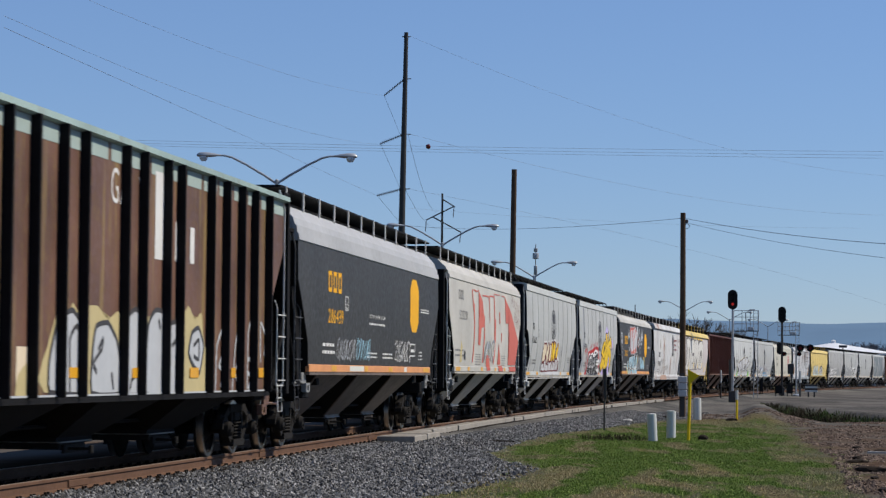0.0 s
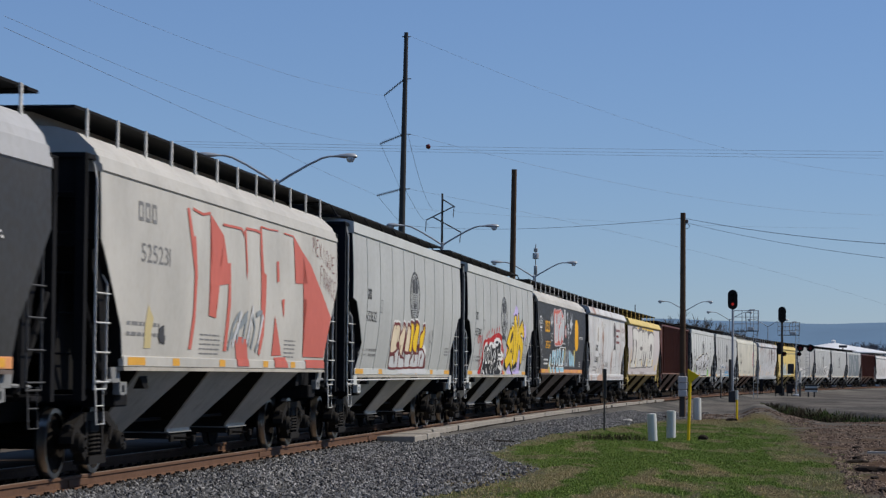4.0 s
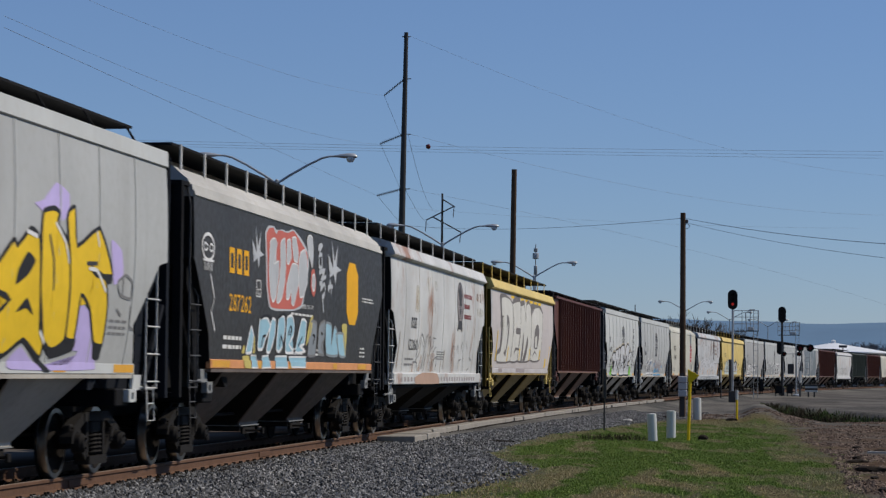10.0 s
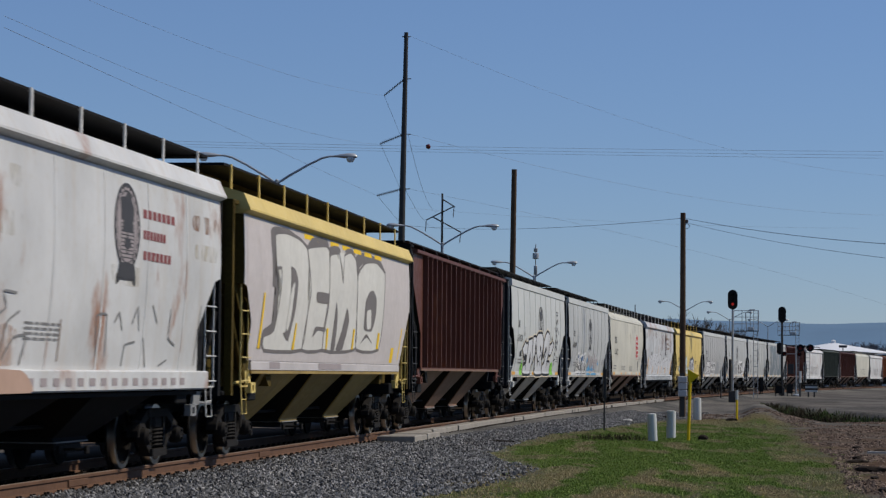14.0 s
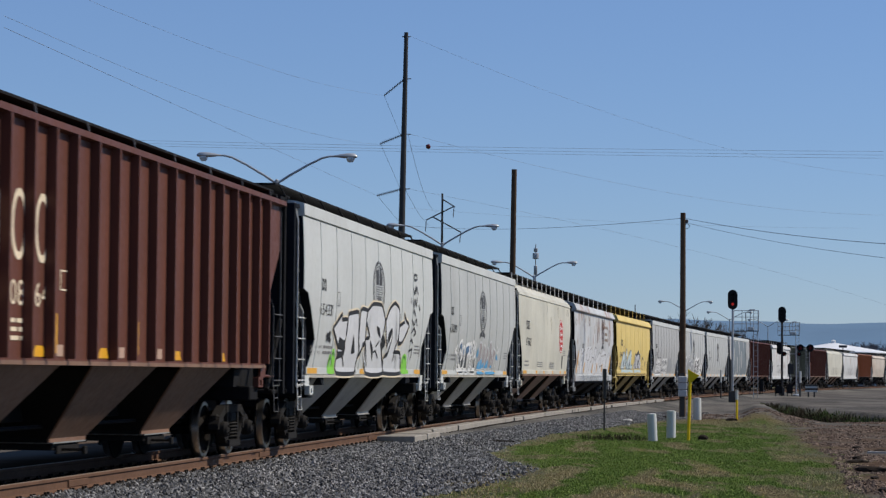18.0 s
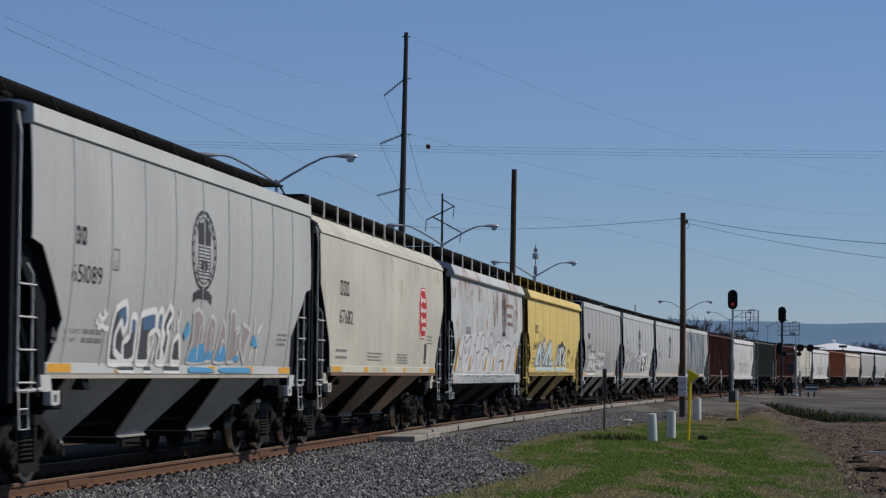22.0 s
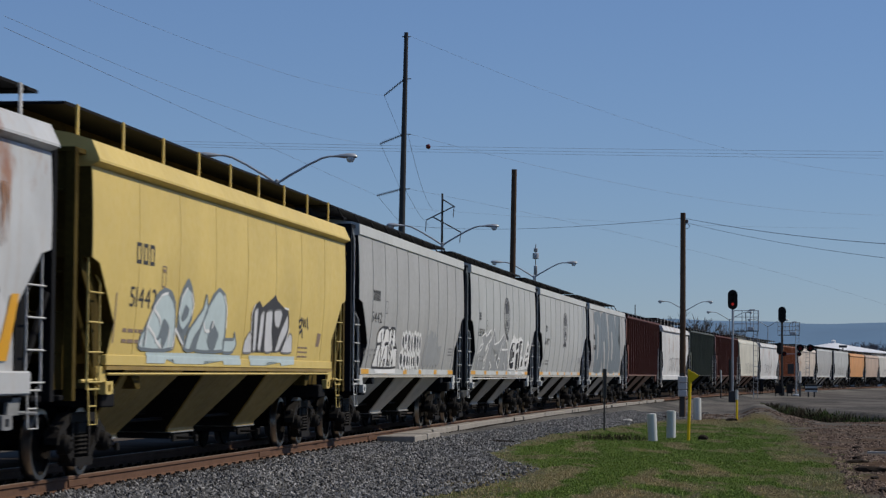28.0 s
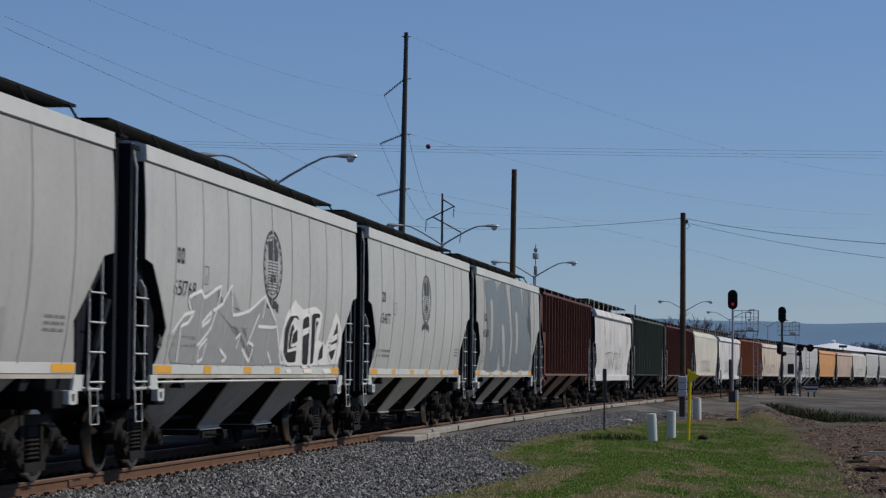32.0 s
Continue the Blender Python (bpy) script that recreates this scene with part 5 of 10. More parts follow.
marker_post(20.25, 175.0, 2.05, 0.05, M["pole_dark"], M["pipe_white"], 1.15, "white-topped marker post beside the signal")
marker_post(30.9, 208.0, 2.2, 0.09, M["pole_dark"], M["pipe_white"], 1.2, "white-topped marker post at the crossing")
marker_post(11.6, 94.8, 1.20, 0.045, M["post_yellow"], M["pipe_white"], 0.82, "yellow marker post with a white top")
marker_post(20.1, 168.0, 2.9, 0.09, M["pole_dark"], M["pole_dark"], 1.6, "short dark post beside the signal")


def pipe_post(x, y, h, r, lean):
    bm = bmesh.new()
    prof = [(0.0, r), (h - 0.04, r), (h - 0.005, r * 0.97), (h, r * 0.9), (h + 0.012, 0.0)]
    lathe(bm, prof, n=24, axis="Z")
    return solid("bollard", bm, M["pipe_white"], pose(x, y, ground_z(x, y) - 0.03, 0, lean, 0), "bleached white pipe bollard standing in the grass", "bollard", "white bollards", smooth=True)


pipe_post(5.6, 63.9, 0.76, 0.125, -3.0)
pipe_post(6.42, 67.5, 0.79, 0.13, 0.5)
pipe_post(10.1, 95.3, 0.90, 0.165, -1.0)

yp = thing("pipeline_marker", pose(6.68, 65.3, ground_z(6.68, 65.3), 0, 1.5, 0), "yellow plastic pipeline marker with a slanted hood", "marker post")
bm = bmesh.new()
tube(bm, [(0, 0, 0), (0, 0, 1.62)], 0.042, n=10)
part("post", bm, M["post_yellow"], yp, smooth=True)
bm = bmesh.new()
v = [bm.verts.new(p) for p in ((-0.07, -0.09, 1.92), (0.24, -0.09, 1.76), (0.24, 0.09, 1.76), (-0.07, 0.09, 1.92), (-0.05, -0.05, 1.58), (0.05, -0.05, 1.58), (0.05, 0.05, 1.58), (-0.05, 0.05, 1.58))]
for q in ((0, 1, 2, 3), (7, 6, 5, 4), (0, 4, 5, 1), (1, 5, 6, 2), (2, 6, 7, 3), (3, 7, 4, 0)):
    bm.faces.new([v[i] for i in q])
bmesh.ops.bevel(bm, geom=list(bm.edges), offset=0.008, segments=1, affect="EDGES")
part("hood", bm, M["post_yellow"], yp)

sp = thing("sign_post", pose(5.1, 75.6, ground_z(5.1, 75.6)), "dark steel sign post, its plate seen edge-on", "sign")
bm = bmesh.new()
tube(bm, [(0, 0, 0), (0, 0, 1.9)], 0.028, n=8)
part("post", bm, M["pole_dark"], sp)
bm = bmesh.new()
box(bm, -0.045, 0.045, -0.3, 0.3, 1.0, 1.93, 0.01)
part("sign_plate", bm, M["pole_dark"], sp)

meters = thing("meter_post", pose(9.93, 99.6, ground_z(9.93, 99.6)), "three grey meter boxes stacked on a dark post", "meter post")
bm = bmesh.new()
box(bm, -0.09, 0.09, -0.05, 0.05, 0, 1.85)
part("post", bm, M["pole_dark"], meters)
for i in range(3):
    bm = bmesh.new()
    box(bm, -0.19, 0.19, -0.2, -0.05, 0.88 + i * 0.285, 1.145 + i * 0.285, 0.03)
    part("meter_box", bm, M["wall_pale"], meters, "grey steel meter box")

# floodlight by the far road
fl = thing("floodlight", pose(49.9, 300.0, ground_z(49.9, 300.0)), "dark floodlight on a thin pole", "floodlight")
bm = bmesh.new()
tube(bm, [(0, 0, 0), (0, 0, 5.3)], 0.06, n=6)
part("pole", bm, M["pole_dark"], fl)
bm = bmesh.new()
box(bm, -0.5, 0.5, -0.2, 0.2, 5.2, 5.5, 0.05)
part("lamp_case", bm, M["pole_dark"], fl)

# ---- far buildings ----
tank = thing("storage_tank", pose(69.0, 425.0, 0.0), "wide storage building with a low white conical roof", "storage tank")
bm = bmesh.new()
lathe(bm, [(-0.5, 9.6), (5.6, 9.6)], n=40, axis="Z")
part("wall", bm, M["wall_pale"], tank, smooth=True)
bm = bmesh.new()
lathe(bm, [(5.55, 9.9), (5.7, 9.9), (7.2, 1.0), (7.25, 0.9)], n=40, axis="Z")
part("roof", bm, M["roof_white"], tank)
bm = bmesh.new()
lathe(bm, [(7.2, 0.35), (7.6, 0.35), (7.7, 0.45), (7.9, 0.0)], n=12, axis="Z")
part("vent", bm, M["roof_white"], tank)
shed = thing("warehouse", pose(84.0, 410.0, 0.0, 0, 0, -12), "low white metal warehouse with a shallow gable roof", "warehouse")
bm = bmesh.new()
prism(bm, [(-10.0, -0.5), (10.0, -0.5), (10.0, 4.9), (0, 6.0), (-10.0, 4.9)], -9, 9)
part("wall", bm, M["roof_white"], shed)
for d in (-1, 1):
    bm = bmesh.new()
    prism(bm, [(0, 6.02), (d * 10.4, 4.88), (d * 10.4, 5.02), (0, 6.16)], -9.3, 9.3)
    part("roof_slope", bm, M["roof_white"], shed)
for i in range(3):
    bm = bmesh.new()
    box(bm, -7 + i * 5, -4 + i * 5, -9.06, -9.0, -0.4, 3.2)
    part("door", bm, M["wall_pale"], shed)

# ---- bare trees and the ridge ----
def bare_tree(seed, h):
    rg = random.Random(seed)
    bm = bmesh.new()

    def limb(p, d, ln, r, depth):
        q = p + d * ln
        mid = p.lerp(q, 0.5) + Vector((rg.uniform(-1, 1), rg.uniform(-1, 1), 0)) * ln * 0.06
        tube(bm, [p, mid, q] if depth < 4 else [p, q], max(r, 0.02), max(r * 0.62, 0.016), n=(6, 4, 4, 4, 3, 3)[depth], cap=False)
        if depth >= 5:
            return
        for i in range(rg.choice((3, 3, 4)) if depth < 3 else 3):
            nd = (d + Vector((rg.uniform(-1, 1), rg.uniform(-1, 1), rg.uniform(-0.25, 0.6))) * 0.62).normalized()
            limb(p.lerp(q, rg.uniform(0.55, 1.0)), nd, ln * rg.uniform(0.55, 0.8), r * 0.55, depth + 1)
    limb(Vector((0, 0, 0)), Vector((0, 0, 1)), h * 0.34, h * 0.022, 0)
    return finish(bm, "bare_tree")


TREES = [bare_tree(20 + i, 10.0) for i in range(4)]
for me in TREES:
    me.materials.append(M["bark"])
FAR_TREES = [me.copy() for me in TREES]
for me in FAR_TREES:
    me.materials[0] = M["far_bark"]
rng = random.Random(31)
spots = [(33.8 + i * 1.3 + rng.uniform(-1, 1), 345 + rng.uniform(-8, 14), rng.uniform(1.18, 1.4) - 0.03 * i) for i in range(7)]
spots += [(110 + i * 1.5 + rng.uniform(-1, 1), 690 + rng.uniform(-25, 40), rng.uniform(1.0, 1.3) + 0.012 * i) for i in range(26)]
spots += [(110 + i * 1.4 + rng.uniform(-1, 1), 720 + rng.uniform(-25, 40), rng.uniform(1.0, 1.3) + 0.012 * i) for i in range(26)]
spots += [(100 + i * 3.0 + rng.uniform(-1, 1), 640 + rng.uniform(-15, 30), rng.uniform(0.7, 0.95)) for i in range(14)]
for x, y, k in spots:
    ob = new("bare_tree", rng.choice(FAR_TREES if y > 500 else TREES))
    ob.matrix_basis = pose(x, y, -0.5, 0, 0, rng.uniform(0, 360)) @ Matrix.Diagonal((k, k, k, 1))
    tagged(ob, "leafless grey tree in early spring, far behind the train", "tree", "bare trees")

bm = bmesh.new()
cols = []
for i in range(121):
    a = radians(-25 + i * 0.6)
    d = 4300.0
    h = 96 + 10 * noise.noise((i * 0.07, 0, 0)) + 5 * noise.noise((i * 0.31, 4.0, 0))
    h2 = h - 6
    cols.append([bm.verts.new((math.sin(a) * dd, math.cos(a) * dd, zz)) for dd, zz in ((d - 500, -2), (d - 250, h2 * 0.55), (d - 60, h2 * 0.92), (d, h), (d + 200, h * 0.7))])
for p, q in zip(cols, cols[1:]):
    for k in range(4):
        bm.faces.new((p[k], q[k], q[k + 1], p[k + 1]))
# the ridge's blue haze is painted as its base colour
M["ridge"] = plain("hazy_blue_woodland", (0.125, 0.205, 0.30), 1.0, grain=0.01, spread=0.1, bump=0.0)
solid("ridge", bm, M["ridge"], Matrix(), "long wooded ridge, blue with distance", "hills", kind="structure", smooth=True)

# ---- lettering and graffiti on the sides ----
GLYPHS = {}


def glyph(ch):
    """Triangles of a letter of the built-in font, with its advance, at height 1."""
    if ch not in GLYPHS:
        cu = bpy.data.curves.new("glyph", "FONT")
        cu.body, cu.size, cu.resolution_u, cu.offset = ch, 1.0, 3, 0.0
        ob = bpy.data.objects.new("glyph", cu)
        me = ob.to_mesh()
        vs = [(v.co.x, v.co.y) for v in me.vertices]
        fs = [tuple(p.vertices) for p in me.polygons]
        ob.to_mesh_clear()
        bpy.data.objects.remove(ob)
        bpy.data.curves.remove(cu)
        xs = [v[0] for v in vs] or [0, 0.3]
        GLYPHS[ch] = ([((x - min(xs)), y) for x, y in vs], fs, max(xs) - min(xs))
    return GLYPHS[ch]


def spray(name, rgb, rough=0.6):
    return plain(name, rgb, rough, grain=6, spread=0.14, bump=0.03)


M["ink_black"] = spray("black_stencil_paint", (0.03, 0.03, 0.032))
M["ink_dark"] = spray("dark_grey_emblem_paint", (0.06, 0.06, 0.065))
M["ink_grey"] = spray("dim_grey_stencil_paint", (0.20, 0.20, 0.20))
M["ink_white"] = spray("white_stencil_paint", (0.66, 0.66, 0.64))
M["ink_amber"] = spray("amber_lettering_paint", (0.78, 0.40, 0.02))
M["spray_silver"] = spray("silver_spray_paint", (0.46, 0.48, 0.50))
M["spray_white"] = spray("white_spray_paint", (0.72, 0.72, 0.71))
M["spray_straw"] = spray("dull_straw_spray_paint", (0.50, 0.42, 0.22))
M["spray_cream"] = spray("cream_spray_paint", (0.70, 0.60, 0.44))
M["spray_yellow"] = spray("yellow_spray_paint", (0.78, 0.52, 0.03))
M["spray_red"] = spray("red_spray_paint", (0.45, 0.03, 0.03))
M["spray_salmon"] = spray("faded_red_spray_paint", (0.52, 0.14, 0.11))
M["spray_blue"] = spray("pale_blue_spray_paint", (0.30, 0.50, 0.60))
M["spray_sky"] = spray("bright_blue_spray_paint", (0.10, 0.32, 0.55))
M["spray_violet"] = spray("lilac_spray_paint", (0.50, 0.42, 0.72))
M["spray_green"] = spray("lime_spray_paint", (0.22, 0.55, 0.08))
M["spray_steel"] = spray("steel_grey_spray_paint", (0.24, 0.27, 0.29))
M["spray_brown"] = spray("brown_spray_paint", (0.25, 0.185, 0.14))
M["spray_faded"] = spray("faded_terracotta_wash", (0.44, 0.30, 0.23))
M["spray_mauve"] = spray("dusty_mauve_spray_paint", (0.33, 0.29, 0.29))
M["spray_pale"] = spray("pale_silver_spray_paint", (0.56, 0.57, 0.585))
M["spray_letter"] = spray("warm_grey_white_spray_paint", (0.60, 0.59, 0.55))
M["spray_shade"] = spray("warm_grey_shadow_paint", (0.17, 0.155, 0.15))
M["name_red"] = spray("faded_maroon_paint", (0.24, 0.075, 0.075))
M["primer"] = spray("lilac_white_overpaint_coat", (0.52, 0.48, 0.47))
M["spray_maroon"] = spray("dark_maroon_spray_paint", (0.17, 0.045, 0.045))
M["spray_lemon"] = spray("dull_lemon_spray_paint", (0.52, 0.44, 0.14))
M["spray_slate"] = spray("slate_black_spray_paint", (0.075, 0.082, 0.09))
M["spray_dusk"] = spray("dusky_blue_spray_paint", (0.09, 0.16, 0.27))
M["spray_gull"] = spray("blue_grey_spray_paint", (0.17, 0.20, 0.22))
M["spray_ice"] = spray("icy_grey_blue_spray_paint", (0.47, 0.56, 0.57))
M["spray_moss"] = spray("dark_green_spray_paint", (0.07, 0.20, 0.04))
M["spray_dim"] = spray("dim_silver_spray_paint", (0.30, 0.31, 0.315))


def stain(name, dark, light, amount):
    """A thin rust stain with ragged gaps, streaked downwards."""
    m, nt, b = mat_base(name)
    run = n_noise(nt, 1.0, 6, n_coord(nt, (3.0, 3.0, 1.1)), 0.7).outputs[0]
    fine = n_noise(nt, 7.0, 5, n_coord(nt, (1, 1, 0.5))).outputs[0]
    nt.links.new(n_mix(nt, fine, dark, light), b.inputs["Base Color"])
    nt.links.new(n_ramp(nt, run, [(0.47, 0.0), (0.66, amount)]), b.inputs["Alpha"])
    b.inputs["Roughness"].default_value = 0.8
    return m


M["stain_rust"] = stain("brown_rust_stain", (0.16, 0.06, 0.025), (0.34, 0.17, 0.08), 0.9)
M["wash_faded"] = stain("worn_terracotta_wash", (0.42, 0.27, 0.20), (0.50, 0.36, 0.28), 0.8)
M["stain_ochre"] = stain("pale_ochre_stain", (0.45, 0.36, 0.20), (0.50, 0.42, 0.28), 0.45)
M["patch_green"] = spray("pale_green_fascia_paint", (0.34, 0.42, 0.39))


STROKES = {"graffiti_linework", "graffiti_tag", "graffiti_highlight", "graffiti_halo", "load_stencil", "small_stencil", "emblem_lettering", "name_lettering", "reporting_mark", "car_number", "notice", "plate_box", "oval_emblem",
           "sill_stripe", "fascia_patch", "warning_bar", "reflective_strip", "notice_panel", "yellow_bar", "painted_letter", "white_patch", "bare_patch", "sill_marking", "graffiti_outline", "graffiti_fill", "graffiti_letter", "graffiti_shadow", "graffiti_patch", "sill_overpaint", "rust_mark"}


def lay(i, name, shapes, material, lift, label="", top=None):
    """Flat shapes of (along, up) laid on the near side of car i, following its curve."""
    car, f = TRAIN[i]
    bm = bmesh.new()
    for j, (vs, fs) in enumerate(shapes):
        pts = [bm.verts.new((x, 0.00018 * (j % 9), z)) for x, z in vs]
        for q in fs:
            try:
                bm.faces.new([pts[k] for k in q])
            except ValueError:
                pass
    bmesh.ops.triangulate(bm, faces=bm.faces)
    if f.kind != "ribbed":
        for z in (f.zb + 0.121, f.zb + 0.123) if f.zb > 1.2 else (f.zb + 0.289, f.zb + 0.291):
            bmesh.ops.bisect_plane(bm, geom=list(bm.verts) + list(bm.edges) + list(bm.faces), plane_co=(0, 0, z), plane_no=(0, 0, 1))
    lo, hi = min((v.co.z for v in bm.verts), default=0), max((v.co.z for v in bm.verts), default=0)
    if f.kind != "ribbed":
        z = math.ceil(lo / 0.3) * 0.3
        while z < hi:
            bmesh.ops.bisect_plane(bm, geom=list(bm.verts) + list(bm.edges) + list(bm.faces), plane_co=(0, 0, z), plane_no=(0, 0, 1))
            z += 0.3
    hb, sw = f.half_length(f.zb), f.half_width(f.zb)
    for v in bm.verts:
        z, fine = v.co.z, v.co.y
        if f.kind == "ribbed":
            v.co.y = -(1.50 + lift)
        elif z < f.zb + 0.122:
            v.co.y = -(sw + 0.025 + lift) if not (f.kind == "eaved" and f.zb < 1.2) else -(sw + 0.13 + lift)
        elif f.kind == "eaved" and f.zb < 1.2 and z < f.zb + 0.29:
            v.co.y = -(sw + 0.13 + lift)
        else:
            v.co.y = -(f.half_width(min(z, f.zt)) + lift)
        v.co.y -= fine
    me = bpy.data.meshes.new(name)
    bm.normal_update()
    bm.to_mesh(me)
    bm.free()
    me.materials.append(material)
    ob = new(name, me)
    ob.parent = car
    return tagged(ob, label, kind="stuff" if len(shapes) > 1 and name in STROKES else "")


def poly(pts):
    return (pts, [tuple(range(len(pts)))])


def rect(u0, u1, z0, z1, slant=0.0):
    return poly([(u0, z0), (u1, z0), (u1 + slant, z1), (u0 + slant, z1)])


def ellipse(cu, cz, ru, rz, n=28):
    return poly([(cu + ru * math.cos(2 * math.pi * k / n), cz + rz * math.sin(2 * math.pi * k / n)) for k in range(n)])


def ring(cu, cz, ru, rz, w, n=28):
    vs = [(cu + (ru - d) * math.cos(2 * math.pi * k / n), cz + (rz - d) * math.sin(2 * math.pi * k / n)) for d in (0, w) for k in range(n)]
    return (vs, [(k, (k + 1) % n, n + (k + 1) % n, n + k) for k in range(n)])


def stroke(pts, w):
    vs, fs = [], []
    for k, (x, z) in enumerate(pts):
        x0, z0 = pts[max(0, k - 1)]
        x1, z1 = pts[min(len(pts) - 1, k + 1)]
        d = math.hypot(x1 - x0, z1 - z0) or 1.0
        nx, nz = -(z1 - z0) / d * w / 2, (x1 - x0) / d * w / 2
        vs += [(x + nx, z + nz), (x - nx, z - nz)]
    for k in range(len(pts) - 1):
        fs.append((2 * k, 2 * k + 1, 2 * k + 3, 2 * k + 2))
    return (vs, fs)


def words(text, u0, u1, z0, z1):
    """A line of text that fills the box."""
    gap = 0.10
    total = sum((glyph(c)[2] if c != " " else 0.35) + gap for c in text) - gap
    x, out = 0.0, []
    for c in text:
        if c == " ":
            x += 0.35 + gap
            continue
        vs, fs, adv = glyph(c)
        out.append(([(u0 + (u1 - u0) * (x + vx) / total, z0 + (z1 - z0) * vy / 0.72) for vx, vy in vs], fs))
        x += adv + gap
    return out


def bars(u0, u1, z0, z1, n, gap=0.28):
    """Plain blocks in place of lettering."""
    w = (u1 - u0) / (n - gap)
    return [rect(u0 + k * w, u0 + k * w + w * (1 - gap), z0, z1) for k in range(n)]


def frames(u0, u1, z0, z1, n, gap=0.3, w=0.05):
    """Plain open frames in place of a company's initials."""
    step = (u1 - u0) / (n - gap)
    out = []
    for k in range(n):
        a, b = u0 + k * step, u0 + k * step + step * (1 - gap)
        out += [rect(a, a + w, z0, z1), rect(b - w, b, z0, z1), rect(a + w, b - w, z1 - w, z1), rect(a + w, b - w, z0, z0 + w)]
    return out


def small_print(u0, u1, z_top, lines, h=0.055, step=0.105, seed=1):
    rg = random.Random(seed)
    out = []
    for k in range(lines):
        u, z = u0, z_top - k * step
        while u < u1 - 0.08:
            w = rg.uniform(0.12, 0.34)
            out.append(rect(u, min(u1, u + w), z - h, z))
            u += w + 0.06
    return out


# centre lines of painted capitals in a unit box
ALPHA = {
    "A": (((0.05, 0), (0.35, 0.9), (0.6, 1), (0.9, 0)), ((0.3, 0.38), (0.78, 0.34))),
    "B": (((0.15, 0), (0.15, 1), (0.7, 0.9), (0.75, 0.65), (0.3, 0.52), (0.9, 0.4), (0.8, 0.05), (0.15, 0)),),
    "C": (((0.95, 0.85), (0.55, 1), (0.15, 0.7), (0.15, 0.25), (0.5, 0), (0.95, 0.12)),),
    "D": (((0.18, 0), (0.12, 1), (0.6, 0.97), (0.92, 0.65), (0.85, 0.22), (0.5, 0.02), (0.18, 0)),),
    "E": (((0.9, 1), (0.22, 0.97), (0.15, 0.5), (0.18, 0.03), (0.92, 0)), ((0.2, 0.5), (0.75, 0.55))),
    "F": (((0.15, 0), (0.2, 1), (0.95, 1)), ((0.18, 0.52), (0.75, 0.54))),
    "H": (((0.1, 0), (0.15, 1)), ((0.85, 0), (0.9, 1)), ((0.12, 0.5), (0.88, 0.52))),
    "I": (((0.5, 1), (0.48, 0)),),
    "Q": (((0.5, 1), (0.16, 0.78), (0.12, 0.25), (0.45, 0), (0.85, 0.22), (0.9, 0.72), (0.5, 1)), ((0.6, 0.3), (0.95, -0.1))),
    "G": (((0.9, 0.9), (0.5, 1), (0.12, 0.65), (0.15, 0.2), (0.5, 0), (0.9, 0.15), (0.88, 0.45), (0.55, 0.45)),),
    "J": (((0.85, 1), (0.8, 0.25), (0.45, 0), (0.1, 0.2)),),
    "K": (((0.12, 0), (0.2, 1)), ((0.95, 1), (0.3, 0.5), (1.0, 0))),
    "L": (((0.15, 1), (0.12, 0.08), (0.9, 0)),),
    "M": (((0.03, 0), (0.15, 1), (0.5, 0.35), (0.85, 1), (0.97, 0)),),
    "N": (((0.08, 0), (0.15, 1), (0.8, 0.02), (0.92, 1)),),
    "O": (((0.5, 1), (0.16, 0.78), (0.12, 0.25), (0.45, 0), (0.85, 0.22), (0.9, 0.72), (0.5, 1)),),
    "P": (((0.15, 0), (0.12, 1), (0.65, 1), (0.92, 0.75), (0.7, 0.48), (0.2, 0.45)),),
    "R": (((0.12, 0), (0.12, 1), (0.7, 1), (0.88, 0.72), (0.65, 0.5), (0.25, 0.48)), ((0.5, 0.48), (0.98, 0))),
    "S": (((0.92, 0.86), (0.5, 1), (0.14, 0.8), (0.3, 0.56), (0.75, 0.45), (0.88, 0.18), (0.5, 0), (0.06, 0.14)),),
    "T": (((0.0, 0.95), (1.0, 1)), ((0.5, 0.95), (0.45, 0))),
    "U": (((0.12, 1), (0.15, 0.25), (0.45, 0), (0.82, 0.2), (0.9, 1)),),
    "W": (((0.0, 1), (0.2, 0), (0.5, 0.75), (0.75, 0), (1.0, 1)),),
    "X": (((0.05, 1), (0.95, 0)), ((0.9, 1), (0.05, 0))),
    "Y": (((0.05, 1), (0.5, 0.5), (0.95, 1)), ((0.5, 0.5), (0.45, 0))),
    "Z": (((0.05, 0.95), (0.92, 1), (0.1, 0.04), (0.95, 0)),),
    "2": (((0.08, 0.72), (0.4, 1), (0.88, 0.82), (0.72, 0.45), (0.1, 0.0), (0.95, 0.06)),),
    "!": (((0.5, 1), (0.45, 0.35)), ((0.45, 0.08), (0.45, 0.0))),
}


def curve(pts, sub_n=3, pull=0.4):
    """Rounds the corners of a line."""
    n = len(pts)
    if n < 3:
        return list(pts)
    closed = math.dist(pts[0], pts[-1]) < 1e-6
    out = []
    for k in range(n - 1):
        p1, p2 = Vector(pts[k]), Vector(pts[k + 1])
        p0 = Vector(pts[k - 1]) if k > 0 else (Vector(pts[-2]) if closed else p1)
        p3 = Vector(pts[k + 2]) if k < n - 2 else (Vector(pts[1]) if closed else p2)
        m1, m2 = (p2 - p0) * 0.5 * pull, (p3 - p1) * 0.5 * pull
        for j in range(sub_n):
            t = j / sub_n
            v = p1 * (2 * t ** 3 - 3 * t * t + 1) + m1 * (t ** 3 - 2 * t * t + t) + p2 * (3 * t * t - 2 * t ** 3) + m2 * (t ** 3 - t * t)
            out.append((v.x, v.y))
    return out + [tuple(pts[-1])]


